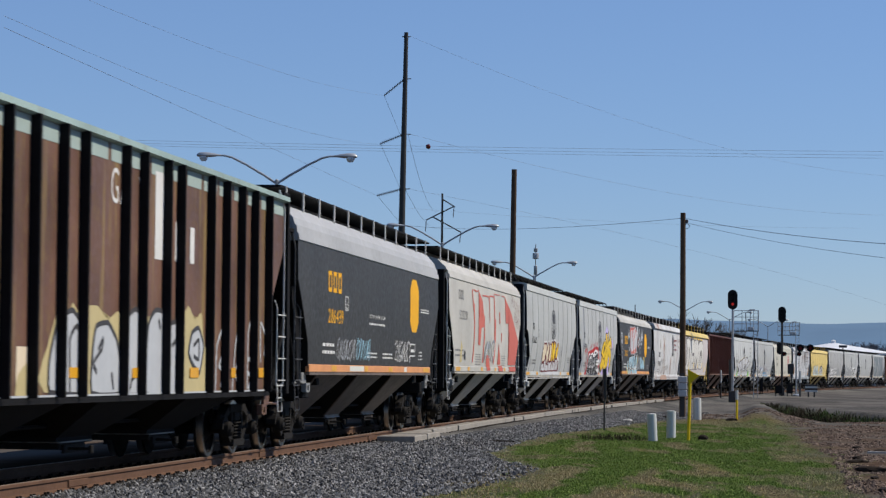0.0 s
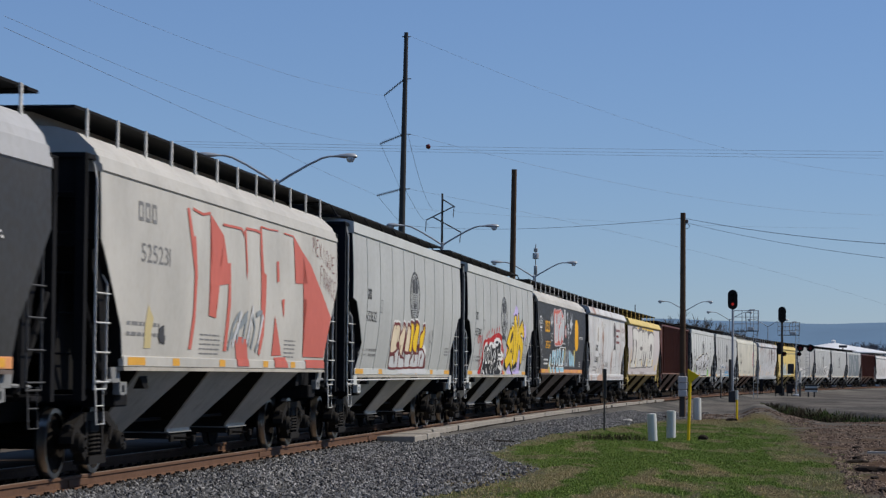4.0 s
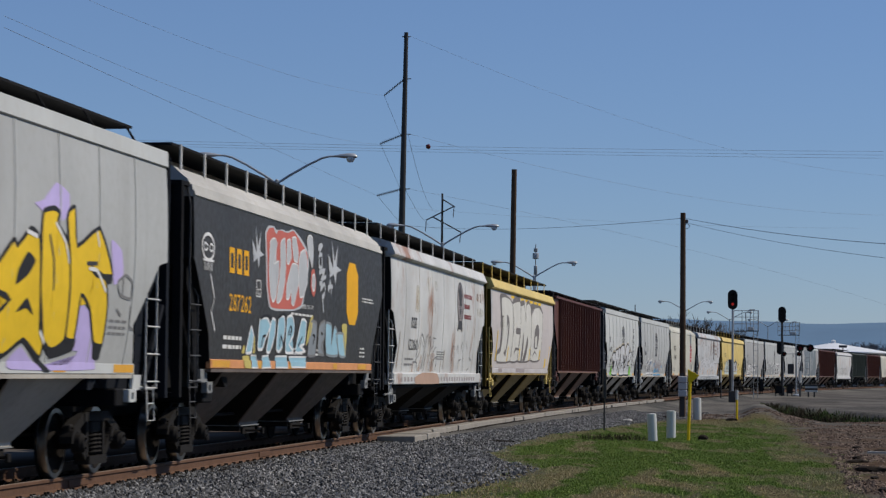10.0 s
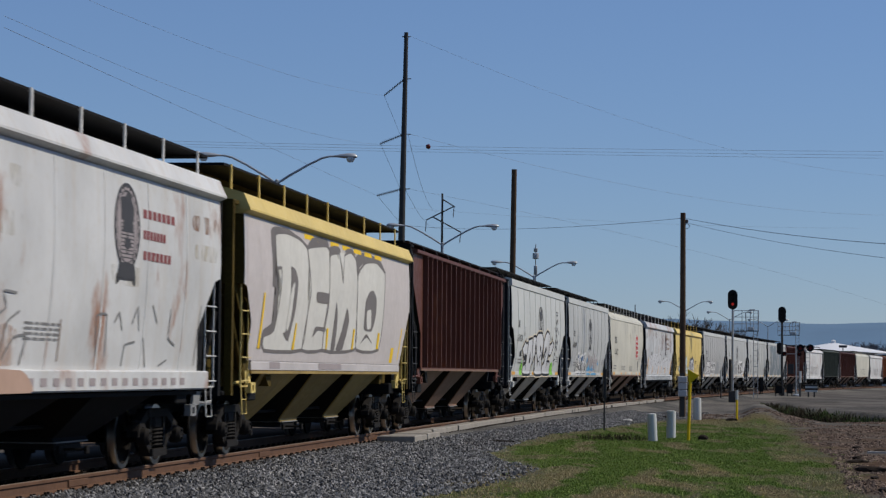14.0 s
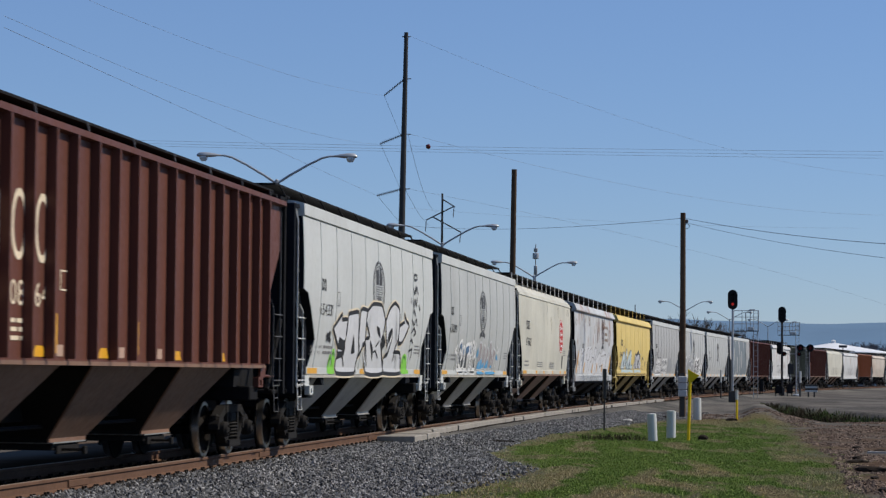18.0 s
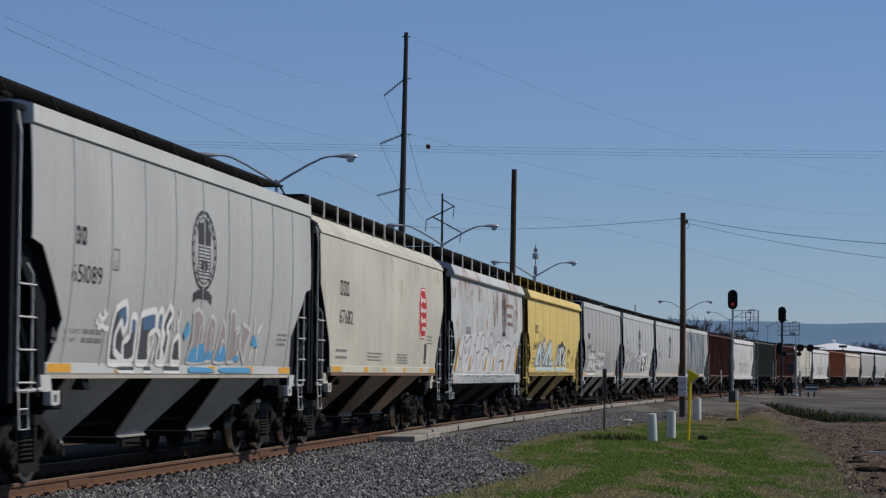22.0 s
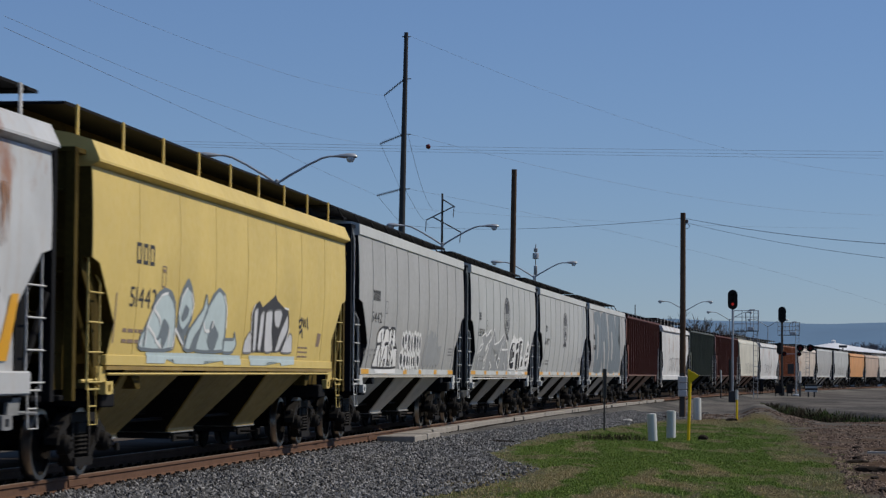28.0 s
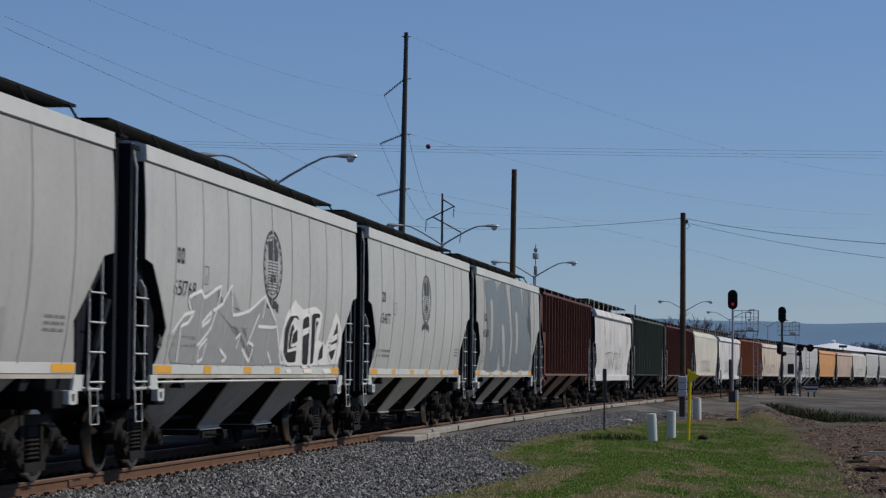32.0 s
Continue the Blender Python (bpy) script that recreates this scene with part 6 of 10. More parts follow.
def art(i, name, material, lift, outlines, label="", edge=None, w=0.06, sharp=False):
    """Hand-painted shapes on car i, each a rounded outline of (along, up); edge draws a line round each."""
    loops = [list(p) if sharp else curve(list(p) + [p[0]], 3, 0.45)[:-1] for p in outlines]
    lay(i, name, [poly(p) for p in loops], material, lift, label)
    if edge is not None:
        lay(i, "graffiti_linework", [stroke(p + p[:2], w) for p in loops], edge, lift + 0.002)


def scrawl(i, text, u0, u1, z0, z1, material, w, drop=0.0):
    """Thin hand-drawn capitals in a row that sinks by drop from letter to letter."""
    step = (u1 - u0) / len(text)
    h = z1 - z0
    lay(i, "graffiti_tag", [stroke(curve([(u0 + step * (k + 0.82 * px), z0 - drop * (k - len(text) / 2) + h * pz) for px, pz in ln]), w) for k, c in enumerate(text) for ln in ALPHA[c]], material, 0.010)


def tag(i, u0, u1, z0, z1, n, material, seed, w=0.03):
    """A scribbled tag in thin strokes."""
    rg = random.Random(seed)
    shapes = []
    step = (u1 - u0) / n
    for k in range(n):
        x, a, b, ph = u0 + step * k, rg.uniform(0.25, 0.5), rg.uniform(1.5, 3.0), rg.uniform(0, 6)
        zc, zh = (z0 + z1) / 2, (z1 - z0) / 2
        pts = [(x + step * (0.15 + 0.9 * t / 9) + step * a * math.sin(b * t * 0.5 + ph), zc + zh * math.cos(t * 0.9 + ph) * rg.uniform(0.75, 1.0)) for t in range(10)]
        shapes.append(stroke(pts, w))
    lay(i, "graffiti_tag", shapes, material, 0.010)


def emblem(i, cu, cz, ru, rz):
    """An oval seal in dark paint: lettered ring, an animal-like blob, a striped shield with a leaf, a ribbon foot; all plain shapes."""
    def spot(dx, dz):
        return (cu + ru * dx, cz + rz * dz)
    shapes = [ring(cu, cz, ru, rz, ru * 0.07), ring(cu, cz, ru * 0.80, rz * 0.84, 0.025)]
    shapes += [poly([(cu + ru * 0.90 * math.cos(a) + dx, cz + rz * 0.92 * math.sin(a) + dz) for dx, dz in ((-0.035, -0.03), (0.035, -0.03), (0.035, 0.03), (-0.035, 0.03))]) for a in [math.pi * (k + 0.5) / 11 for k in range(-4, 15)]]
    shapes.append(poly([spot(*p) for p in ((-0.5, 0.14), (0.5, 0.14), (0.55, 0.45), (0.35, 0.62), (0.3, 0.78), (0.0, 0.80), (-0.15, 0.68), (-0.45, 0.66), (-0.5, 0.55), (-0.25, 0.5), (-0.3, 0.3))]))
    shapes += [rect(cu - ru * 0.46, cu + ru * 0.46, cz + rz * (0.06 - 0.085 * k), cz + rz * (0.085 - 0.085 * k)) for k in range(10)]
    shapes += [rect(cu - ru * 0.50, cu - ru * 0.46, cz - rz * 0.75, cz + rz * 0.1), rect(cu + ru * 0.46, cu + ru * 0.50, cz - rz * 0.75, cz + rz * 0.1)]
    shapes.append(poly([spot(*p) for p in ((-0.05, -0.62), (0.05, -0.62), (0.06, -0.5), (0.3, -0.44), (0.2, -0.34), (0.22, -0.22), (0.08, -0.28), (0.0, -0.06), (-0.08, -0.28), (-0.22, -0.22), (-0.2, -0.34), (-0.3, -0.44), (-0.06, -0.5))]))
    shapes.append(poly([spot(*p) for p in ((-0.5, -0.98), (0.5, -0.98), (0.5, -1.2), (-0.5, -1.2))]))
    shapes += [poly([spot(*p) for p in ((d * 0.52, -1.02), (d * 0.75, -1.08), (d * 0.68, -1.2), (d * 0.75, -1.32), (d * 0.5, -1.24))]) for d in (-1, 1)]
    lay(i, "oval_emblem", shapes, M["ink_dark"], 0.005, "dark oval painted emblem")


def reflectors(i, spots, mats=None):
    """Strips of reflective tape along the sill; spots are (start, end)."""
    f = TRAIN[i][1]
    z0, z1 = f.zb + 0.0, f.zb + 0.105
    for k, (a, b) in enumerate(spots):
        lay(i, "reflective_strip", [rect(a, b, z0, z1)], (mats or [M["reflector"]])[k % len(mats or [1])], 0.004)


def cp_marks(i, number, ink=None, seal=True, n=2):
    ink = ink or M["ink_black"]
    f = TRAIN[i][1]
    lay(i, "reporting_mark", frames(-6.60, -6.60 + 0.22 * n, 2.93, 3.15, n), ink, 0.005)
    lay(i, "car_number", sum([words(number, -6.70, -5.38, 2.47, 2.70)], []), ink, 0.005, "stencilled car number")
    lay(i, "plate_box", [rect(-4.93, -4.90, 2.68, 2.96), rect(-4.66, -4.63, 2.68, 2.96), rect(-4.90, -4.66, 2.68, 2.70), rect(-4.90, -4.66, 2.94, 2.96)] + words("C", -4.84, -4.72, 2.72, 2.82), M["ink_grey"], 0.005)
    lay(i, "load_stencil", words("LD LMT", -6.75, -6.05, 1.85, 1.905) + words("LT WT", -6.75, -6.2, 1.74, 1.795) + small_print(-5.95, -5.0, 1.905, 2, seed=i) + [rect(-7.2, -6.98, 1.72, 1.74), rect(-7.2, -7.17, 1.72, 1.9), rect(-7.01, -6.98, 1.72, 1.9), rect(-7.12, -7.06, 1.78, 1.86)], M["ink_grey"], 0.005)
    lay(i, "small_stencil", small_print(5.7, 6.5, 2.05, 3, 0.035, 0.08, seed=i + 40), M["ink_grey"], 0.005)
    if seal:
        emblem(i, 0.02, 3.18, 0.78, 0.60)
    hb = f.half_length(f.zb)
    reflectors(i, [(-hb + 0.03, -hb + 1.0), (-4.25, -3.75), (-1.45, -0.9), (1.0, 1.45), (3.65, 4.15), (hb - 0.97, hb - 0.03)])


# worn brown car with tall silver letters
f = TRAIN[0][1]
lay(0, "fascia_patch", [rect(-9.0 + 1.013 * k, -9.0 + 1.013 * k + 0.86, 4.10, 4.325) for k in range(18)], M["patch_green"], 0.004, "flaking pale green fascia paint")
lay(0, "painted_letter", words("GA", -1.89, -1.11, 3.57, 4.05) + words("V", -0.54, -0.14, 3.62, 4.02), M["ink_white"], 0.005, "faded white letters on the side")
lay(0, "white_patch", [rect(0.34, 1.06, 2.94, 4.16), rect(1.46, 1.97, 2.96, 3.53), rect(2.35, 2.6, 2.97, 3.5)], M["ink_white"], 0.005, "blocks of white overpaint")
art(0, "graffiti_halo", M["spray_straw"], 0.006, [[(-4.62, 1.13), (-4.52, 1.68), (-4.21, 2.04), (-3.95, 2.21), (-3.73, 2.01), (-3.53, 2.22), (-3.17, 2.07), (-2.85, 2.2), (-2.43, 2.21), (-1.96, 2.05), (-1.49, 2.17), (-1.16, 2.03), (-0.67, 2.26), (-0.15, 2.1), (0.56, 2.23), (1.12, 2.13), (1.7, 2.04), (2.28, 2.35), (2.7, 2.16), (3.11, 2.27), (3.24, 1.87), (3.58, 1.58), (3.61, 1.07)], [(-5.69, 1.07), (-5.64, 1.32), (-5.4, 1.44), (-5.03, 1.52), (-4.88, 1.07)]], label="straw yellow sprayed ground of the letters")
art(0, "graffiti_letter", M["spray_silver"], 0.01, [[(-4.42, 1.13), (-4.45, 1.52), (-4.2, 1.92), (-3.94, 2.05), (-3.53, 2.13), (-3.09, 1.95), (-3, 1.78), (-2.97, 1.12)], [(-2.67, 1.11), (-2.63, 1.7), (-2.49, 1.96), (-1.96, 2.01), (-1.55, 1.8), (-1.38, 1.54), (-1.27, 1.1)], [(-1.19, 1.1), (-1.22, 1.72), (-1.08, 2.08), (-0.67, 2.22), (-0.32, 2.14), (-0.21, 1.73), (-0.26, 1.1)], [(-0.09, 1.1), (0.03, 2.01), (0.38, 2.23), (0.84, 2.21), (0.96, 1.75), (0.96, 1.09)], [(1.18, 1.09), (1.22, 2.03), (1.6, 2.09), (2.01, 1.9), (1.96, 1.08)], [(2.32, 1.67), (2.51, 1.96), (2.92, 2.04), (3.25, 1.77), (3, 1.37), (2.53, 1.52)]], edge=M["ink_dark"], w=0.07)
lay(0, "graffiti_linework", [stroke(curve(p), 0.06) for p in ([(-2.46, 1.37), (-2.62, 1.49), (-2.25, 1.66), (-2.18, 1.81), (-2.4, 1.66)], [(-3.61, 1.12), (-3.65, 1.77), (-3.37, 1.94), (-3.08, 1.78)], [(-0.86, 1.15), (-0.78, 1.28), (-0.45, 1.37)], [(0.57, 2.11), (0.67, 1.98)], [(2.62, 1.77), (2.93, 1.87), (2.94, 1.57), (2.63, 1.62)], [(-1.68, 1.15), (-1.77, 1.37)], [(1.34, 1.75), (1.62, 1.85), (1.83, 1.56)],)], M["ink_dark"], 0.0155)
lay(0, "graffiti_linework", [stroke(curve(p), 0.07) for p in ([(4.05, 1.07), (4.12, 1.79), (4.55, 2.1), (4.46, 1.63), (4.25, 1.48), (4.71, 1.38), (4.38, 1.17)], [(5.19, 1.07), (5.38, 1.8), (5.72, 2.23), (5.68, 1.64), (5.36, 1.38), (5.78, 1.11)], [(6.28, 1.11), (6.3, 2.03), (6.54, 2.25)], [(6.25, 1.59), (6.57, 1.6)], [(7.27, 1.55), (7.23, 2.21), (7.64, 2), (7.53, 1.66)], [(6.26, 1.38), (6.59, 1.32), (6.35, 1.11)],)], M["spray_silver"], 0.008)
art(0, "notice_panel", M["spray_cream"], 0.005, [[(-5.68, 1.66), (-5.04, 1.66), (-5.01, 1.25), (-5.69, 1.23)]], sharp=True)
art(0, "reflective_strip", M["reflector"], 0.018, [[(-3.67, 1.43), (-3.24, 1.43), (-3.24, 1.3), (-3.66, 1.3)], [(-0.79, 1.43), (-0.52, 1.44), (-0.52, 1.3), (-0.79, 1.3)], [(2.39, 1.45), (2.93, 1.45), (2.94, 1.3), (2.4, 1.3)], [(5.07, 1.45), (5.38, 1.46), (5.39, 1.3), (5.08, 1.3)], [(7.09, 1.46), (7.46, 1.46), (7.47, 1.3), (7.1, 1.3)]], sharp=True)
# painted silver line stands in for sunlight on the sill's ledge
lay(0, "sill_edge", [rect(-7.8, 7.8, 1.075, 1.10)], M["spray_silver"], 0.02)


def octagon(cu, cz, ru, rz):
    return poly([(cu - ru, cz - rz * 0.62), (cu - ru * 0.5, cz - rz), (cu + ru * 0.5, cz - rz), (cu + ru, cz - rz * 0.62), (cu + ru, cz + rz * 0.62), (cu + ru * 0.5, cz + rz), (cu - ru * 0.5, cz + rz), (cu - ru, cz + rz * 0.62)])


def charcoal_marks(i, number, shift):
    lay(i, "reporting_mark", frames(-6.15 + shift, -4.75 + shift, 2.93, 3.33, 3, 0.3, 0.085), M["ink_amber"], 0.005)
    lay(i, "car_number", words(number, -6.12 + shift, -4.52 + shift, 2.34, 2.62), M["ink_amber"], 0.005, "amber stencilled car number")
    lay(i, "yellow_panel", [octagon(5.0 + shift, 2.97, 0.66, 0.62)], M["ink_amber"], 0.005, "tall amber octagon panel")
    lay(i, "plate_box", [rect(-4.32, -4.28, 2.62, 2.90), rect(-3.99, -3.95, 2.62, 2.90), rect(-4.28, -3.99, 2.62, 2.64), rect(-4.28, -3.99, 2.88, 2.90)] + words("C", -4.22, -4.05, 2.66, 2.76), M["ink_white"], 0.005)
    lay(i, "notice", words("DO NOT HAMMER ON CAR", -1.37, 0.68, 2.54, 2.62), M["ink_white"], 0.005, "white warning notice")
    lay(i, "small_stencil", small_print(-1.37, 0.6, 2.44, 1, 0.04, seed=i) + small_print(6.0, 7.4, 2.93, 2, 0.03, 0.06, seed=i + 3) + small_print(-6.6, -5.3, 1.95, 2, 0.06, 0.14, seed=i + 5) + small_print(-1.5, -0.2, 1.82, 2, 0.035, 0.08, seed=i + 6) + small_print(0.5, 1.9, 1.82, 2, 0.035, 0.08, seed=i + 7) + small_print(5.9, 6.5, 1.9, 3, 0.03, 0.08, seed=i + 8), M["ink_white"], 0.005)


charcoal_marks(1, "286439", 0.0)
tag(1, -5.1, -3.0, 1.62, 2.08, 7, M["spray_silver"], 21)
tag(1, -2.9, -1.2, 1.62, 2.10, 7, M["spray_blue"], 22, 0.035)
tag(1, 2.2, 4.4, 1.62, 2.15, 6, M["spray_white"], 23)
lay(1, "notice_panel", [rect(4.45, 4.48, 1.78, 2.08), rect(5.2, 5.23, 1.78, 2.08), rect(4.48, 5.2, 1.78, 1.81), rect(4.48, 5.2, 2.05, 2.08), rect(4.6, 5.1, 1.88, 1.95)], M["ink_white"], 0.006)
reflectors(1, [(-5.6, -5.1), (-3.6, -1.9), (-1.8, -1.4), (1.4, 1.9), (3.6, 4.0), (6.7, 7.6)], [M["reflector"], M["reflector_white"], M["reflector"]])

# white car with red block letters
lay(2, "reporting_mark", frames(-6.5, -5.55, 3.40, 3.66, 3), M["ink_grey"], 0.005)
lay(2, "car_number", words("525231", -6.36, -4.8, 2.86, 3.12), M["ink_grey"], 0.005, "stencilled car number")
art(2, "graffiti_fill", M["spray_salmon"], 0.01, [[(1.19, 3.79), (1.31, 3.8), (1.35, 3.44), (1.48, 3.03), (1.67, 3.01), (1.65, 2.56), (1.57, 2.01), (1.34, 1.66), (1.18, 1.69), (1.31, 2.04), (1.34, 2.55), (1.27, 2.8), (1.17, 3.42)], [(2.49, 3.27), (2.68, 3.28), (2.72, 2.94), (2.53, 2.91)], [(2.97, 2.64), (3.2, 2.65), (3.17, 2.32), (3.04, 2.45)], [(2.42, 2.35), (3.09, 1.68), (2.27, 1.67)], [(2.49, 1.64), (3.45, 1.65), (3.67, 1.47), (2.54, 1.47)], [(3.98, 3.79), (4.78, 3.55), (5.56, 3.35), (6.84, 2.79), (7.62, 2.44), (7.02, 1.67), (5, 1.67), (5.1, 2.35), (5.26, 2.99), (4.13, 2.96)], [(5.24, 1.62), (7.09, 1.62), (7.04, 1.47), (5.28, 1.47)]], label="faded red graffiti blocks", sharp=True)
lay(2, "graffiti_linework", [stroke(curve(p), 0.025) for p in ([(1.31, 3.79), (1.78, 3.78), (2.64, 3.8)], [(3.15, 3.79), (3.98, 3.78)],)], M["spray_salmon"], 0.012)
art(2, "graffiti_fill", M["spray_salmon"], 0.01, [[(-3.82, 3.75), (-3.68, 3.76), (-3.44, 3.36), (-3.31, 3.37), (-3.19, 2.8), (-3.26, 2.11), (-3.41, 1.71), (-3.59, 1.71), (-3.4, 2.26), (-3.37, 2.83), (-3.56, 3.2)], [(-2.36, 3.76), (-1.49, 3.48), (-1.22, 3.07), (-1.02, 3.06), (-1.15, 2.75), (-1.98, 2.69), (-1.94, 2.2), (-2.42, 2.23), (-2.23, 2.95)], [(-1.14, 3.08), (-1.02, 3.08), (-0.96, 2.44), (-1.15, 1.71), (-1.35, 1.71), (-1.17, 2.47)], [(-0.01, 3.66), (0.12, 3.67), (0.22, 3.01), (0.15, 2.86)], [(-0.58, 1.88), (-0.29, 1.95), (0.25, 1.91), (0.5, 1.48), (-0.34, 1.48)]], sharp=True)
lay(2, "graffiti_linework", [stroke(curve(p), 0.04) for p in ([(-3.46, 3.76), (-2.87, 3.72), (-2.36, 3.77)], [(-1.52, 3.65), (-0.64, 3.66), (-0.22, 3.66), (-0.02, 3.56)], [(0.08, 3.69), (0.86, 3.7), (1.3, 3.68)],)], M["spray_salmon"], 0.012)
lay(2, "graffiti_linework", [stroke(curve(p), 0.09) for p in ([(-1.04, 1.73), (-0.74, 2.12), (-0.27, 2.33), (-0.46, 1.84)], [(-0.32, 2.09), (0.25, 2.35), (-0.05, 1.85)], [(0.39, 1.81), (0.58, 2.35), (0.85, 2.11), (0.61, 1.77)], [(0.91, 2.32), (1.34, 2.37), (1.22, 1.95), (0.95, 1.73)], [(-0.89, 1.92), (0.27, 2.26)],)], M["spray_steel"], 0.013)
lay(2, "graffiti_linework", [stroke(curve(p), 0.1) for p in ([(-0.76, 1.8), (-0.17, 2.34)], [(0.27, 1.85), (0.67, 2.46)], [(1.13, 1.86), (1.46, 2.33)],)], M["spray_pale"], 0.014)
lay(2, "graffiti_linework", [stroke(curve(p), 0.12) for p in ([(-5.32, 1.94), (-5.2, 1.8)], [(-5.32, 1.93), (-5.08, 1.97), (-5.14, 1.88), (-5.27, 1.86)], [(-5.22, 1.86), (-4.98, 1.82)],)], M["ink_dark"], 0.012)
lay(2, "graffiti_linework", [stroke(curve(p), 0.35) for p in ([(-5.78, 2.2), (-5.89, 1.99), (-5.89, 1.7)],)], M["spray_straw"], 0.007)
scrawl(2, "MEXIQUE", 5.8, 8.0, 3.42, 3.72, M["spray_maroon"], 0.022, drop=0.05)
scrawl(2, "FRANCE", 6.5, 8.1, 2.88, 3.22, M["spray_maroon"], 0.022, drop=0.05)
lay(2, "load_stencil", small_print(-7.0, -5.3, 2.05, 2, 0.05, 0.14, seed=8) + small_print(-2.9, -1.6, 1.95, 5, 0.02, 0.07, seed=9) + small_print(3.3, 4.3, 1.95, 5, 0.02, 0.07, seed=10), M["ink_grey"], 0.005)
reflectors(2, [(-6.9, -6.0), (-4.5, -4.1), (-1.6, -1.2), (1.6, 2.0), (3.9, 4.3), (6.2, 7.0)])

cp_marks(3, "653632")
lay(3, "graffiti_halo", [stroke(curve(p), 0.16) for p in ([(-3.18, 2.1), (-3.1, 2.31), (-3.03, 2.42), (-2.86, 2.51), (-2.66, 2.48), (-2.43, 2.51), (-2.15, 2.48)], [(-2.06, 2.22), (-1.7, 2.39), (-1.64, 2.53), (-1.49, 2.53), (-1.2, 2.43)], [(-1, 2.28), (-0.94, 2.53), (-0.74, 2.51), (-0.44, 2.41)], [(-0.53, 2.57), (-0.34, 2.59), (-0.01, 2.54)], [(0.22, 2.6), (0.47, 2.61), (0.86, 2.53)], [(1.47, 2.41), (1.47, 2.53), (1.78, 2.55), (1.87, 2.4)], [(1.75, 1.97), (1.91, 2.01), (2.4, 1.87)],)], M["spray_white"], 0.006)
art(3, "graffiti_letter", M["spray_pale"], 0.0085, [[(-2.96, 1.51), (-3.09, 1.77), (-2.52, 1.8), (-2.3, 1.66), (-2.49, 1.85), (-2.02, 1.96), (-1.91, 1.88), (-1.77, 1.51)], [(-1.7, 1.51), (-1.84, 1.88), (-1.45, 1.76), (-1.01, 1.74), (-0.76, 1.52)], [(-0.72, 1.52), (-0.89, 1.86), (-0.43, 1.86), (0.08, 1.85), (-0.06, 1.69), (0.05, 1.53)], [(0.09, 1.53), (0.06, 1.69), (0.36, 1.86), (0.77, 1.86), (1.16, 1.85), (1.32, 1.53)], [(1.36, 1.54), (1.22, 1.82), (1.23, 1.96), (1.75, 1.97), (2.23, 1.84), (2.57, 1.54)]], edge=M["spray_maroon"], w=0.05)
art(3, "graffiti_letter", M["spray_cream"], 0.0085, [[(-3.09, 1.84), (-3.18, 2.1), (-3.1, 2.31), (-3.03, 2.42), (-2.86, 2.51), (-2.66, 2.48), (-2.43, 2.51), (-2.15, 2.48), (-2.02, 2.4), (-2.07, 2.07), (-2.27, 2.07), (-2.35, 2.02), (-2.02, 1.96), (-2.51, 1.85), (-2.85, 1.82)], [(-2.06, 2.22), (-1.7, 2.39), (-1.64, 2.53), (-1.49, 2.53), (-1.2, 2.43), (-1.3, 2.09), (-1.39, 1.78), (-1.49, 1.76), (-1.85, 1.9), (-2.05, 2.11)], [(-1, 2.28), (-0.94, 2.53), (-0.74, 2.51), (-0.44, 2.41), (-0.43, 2.18), (-0.43, 1.86), (-0.89, 1.86), (-1.08, 1.94)]], edge=M["spray_maroon"], w=0.07)
art(3, "graffiti_letter", M["spray_yellow"], 0.0085, [[(-0.53, 2.57), (-0.34, 2.59), (-0.01, 2.54), (0.09, 2.36), (-0.01, 2.13), (0.03, 1.87), (-0.37, 1.89), (-0.39, 2.37)], [(0.22, 2.6), (0.47, 2.61), (0.86, 2.53), (0.87, 2.39), (0.79, 2.08), (0.77, 1.86), (0.38, 1.9), (0.08, 2.01), (0.02, 2.24), (0.27, 2.44)], [(1.47, 2.53), (1.78, 2.55), (1.87, 2.4), (1.74, 2.08), (1.57, 1.97), (1.23, 1.97), (1.09, 2.16), (1.15, 2.33), (1.47, 2.41)]], edge=M["spray_maroon"], w=0.07)
art(3, "graffiti_shadow", M["spray_maroon"], 0.015, [[(-2.4, 2.04), (-2.28, 2.08), (-1.98, 2.03), (-1.86, 1.92), (-2.02, 1.95), (-2.31, 2)], [(-2.07, 2.41), (-1.96, 2.38), (-1.98, 2.27), (-2.06, 2.14), (-2.08, 2.07), (-2.07, 2.24)], [(-1.26, 2.4), (-1.1, 2.3), (-1.2, 1.89), (-1.36, 1.78), (-1.3, 2.09)], [(-2.88, 1.81), (-2.58, 1.86), (-2.59, 1.81), (-2.87, 1.79)], [(2.25, 1.54), (2.23, 1.76), (2.32, 1.84), (2.59, 1.54)], [(0.76, 2.05), (0.91, 2.09), (1.15, 1.94), (1.19, 1.85), (0.97, 1.96)]])
lay(3, "graffiti_linework", [stroke(curve(p), 0.05) for p in ([(-2.66, 2.37), (-2.68, 2.5)], [(-1.53, 2.41), (-1.54, 2.52)], [(0.41, 2.51), (0.34, 2.6)], [(1.6, 2.41), (1.59, 2.52)], [(-2.47, 1.78), (-2.31, 1.62), (-2.33, 1.7), (-2.47, 1.81)], [(0.49, 1.86), (0.69, 1.65), (0.68, 1.74)], [(1.62, 1.54), (1.58, 1.8), (1.68, 1.85), (1.73, 1.78), (1.61, 1.76)], [(-1.74, 2.04), (-1.84, 1.88)],)], M["spray_maroon"], 0.0155)
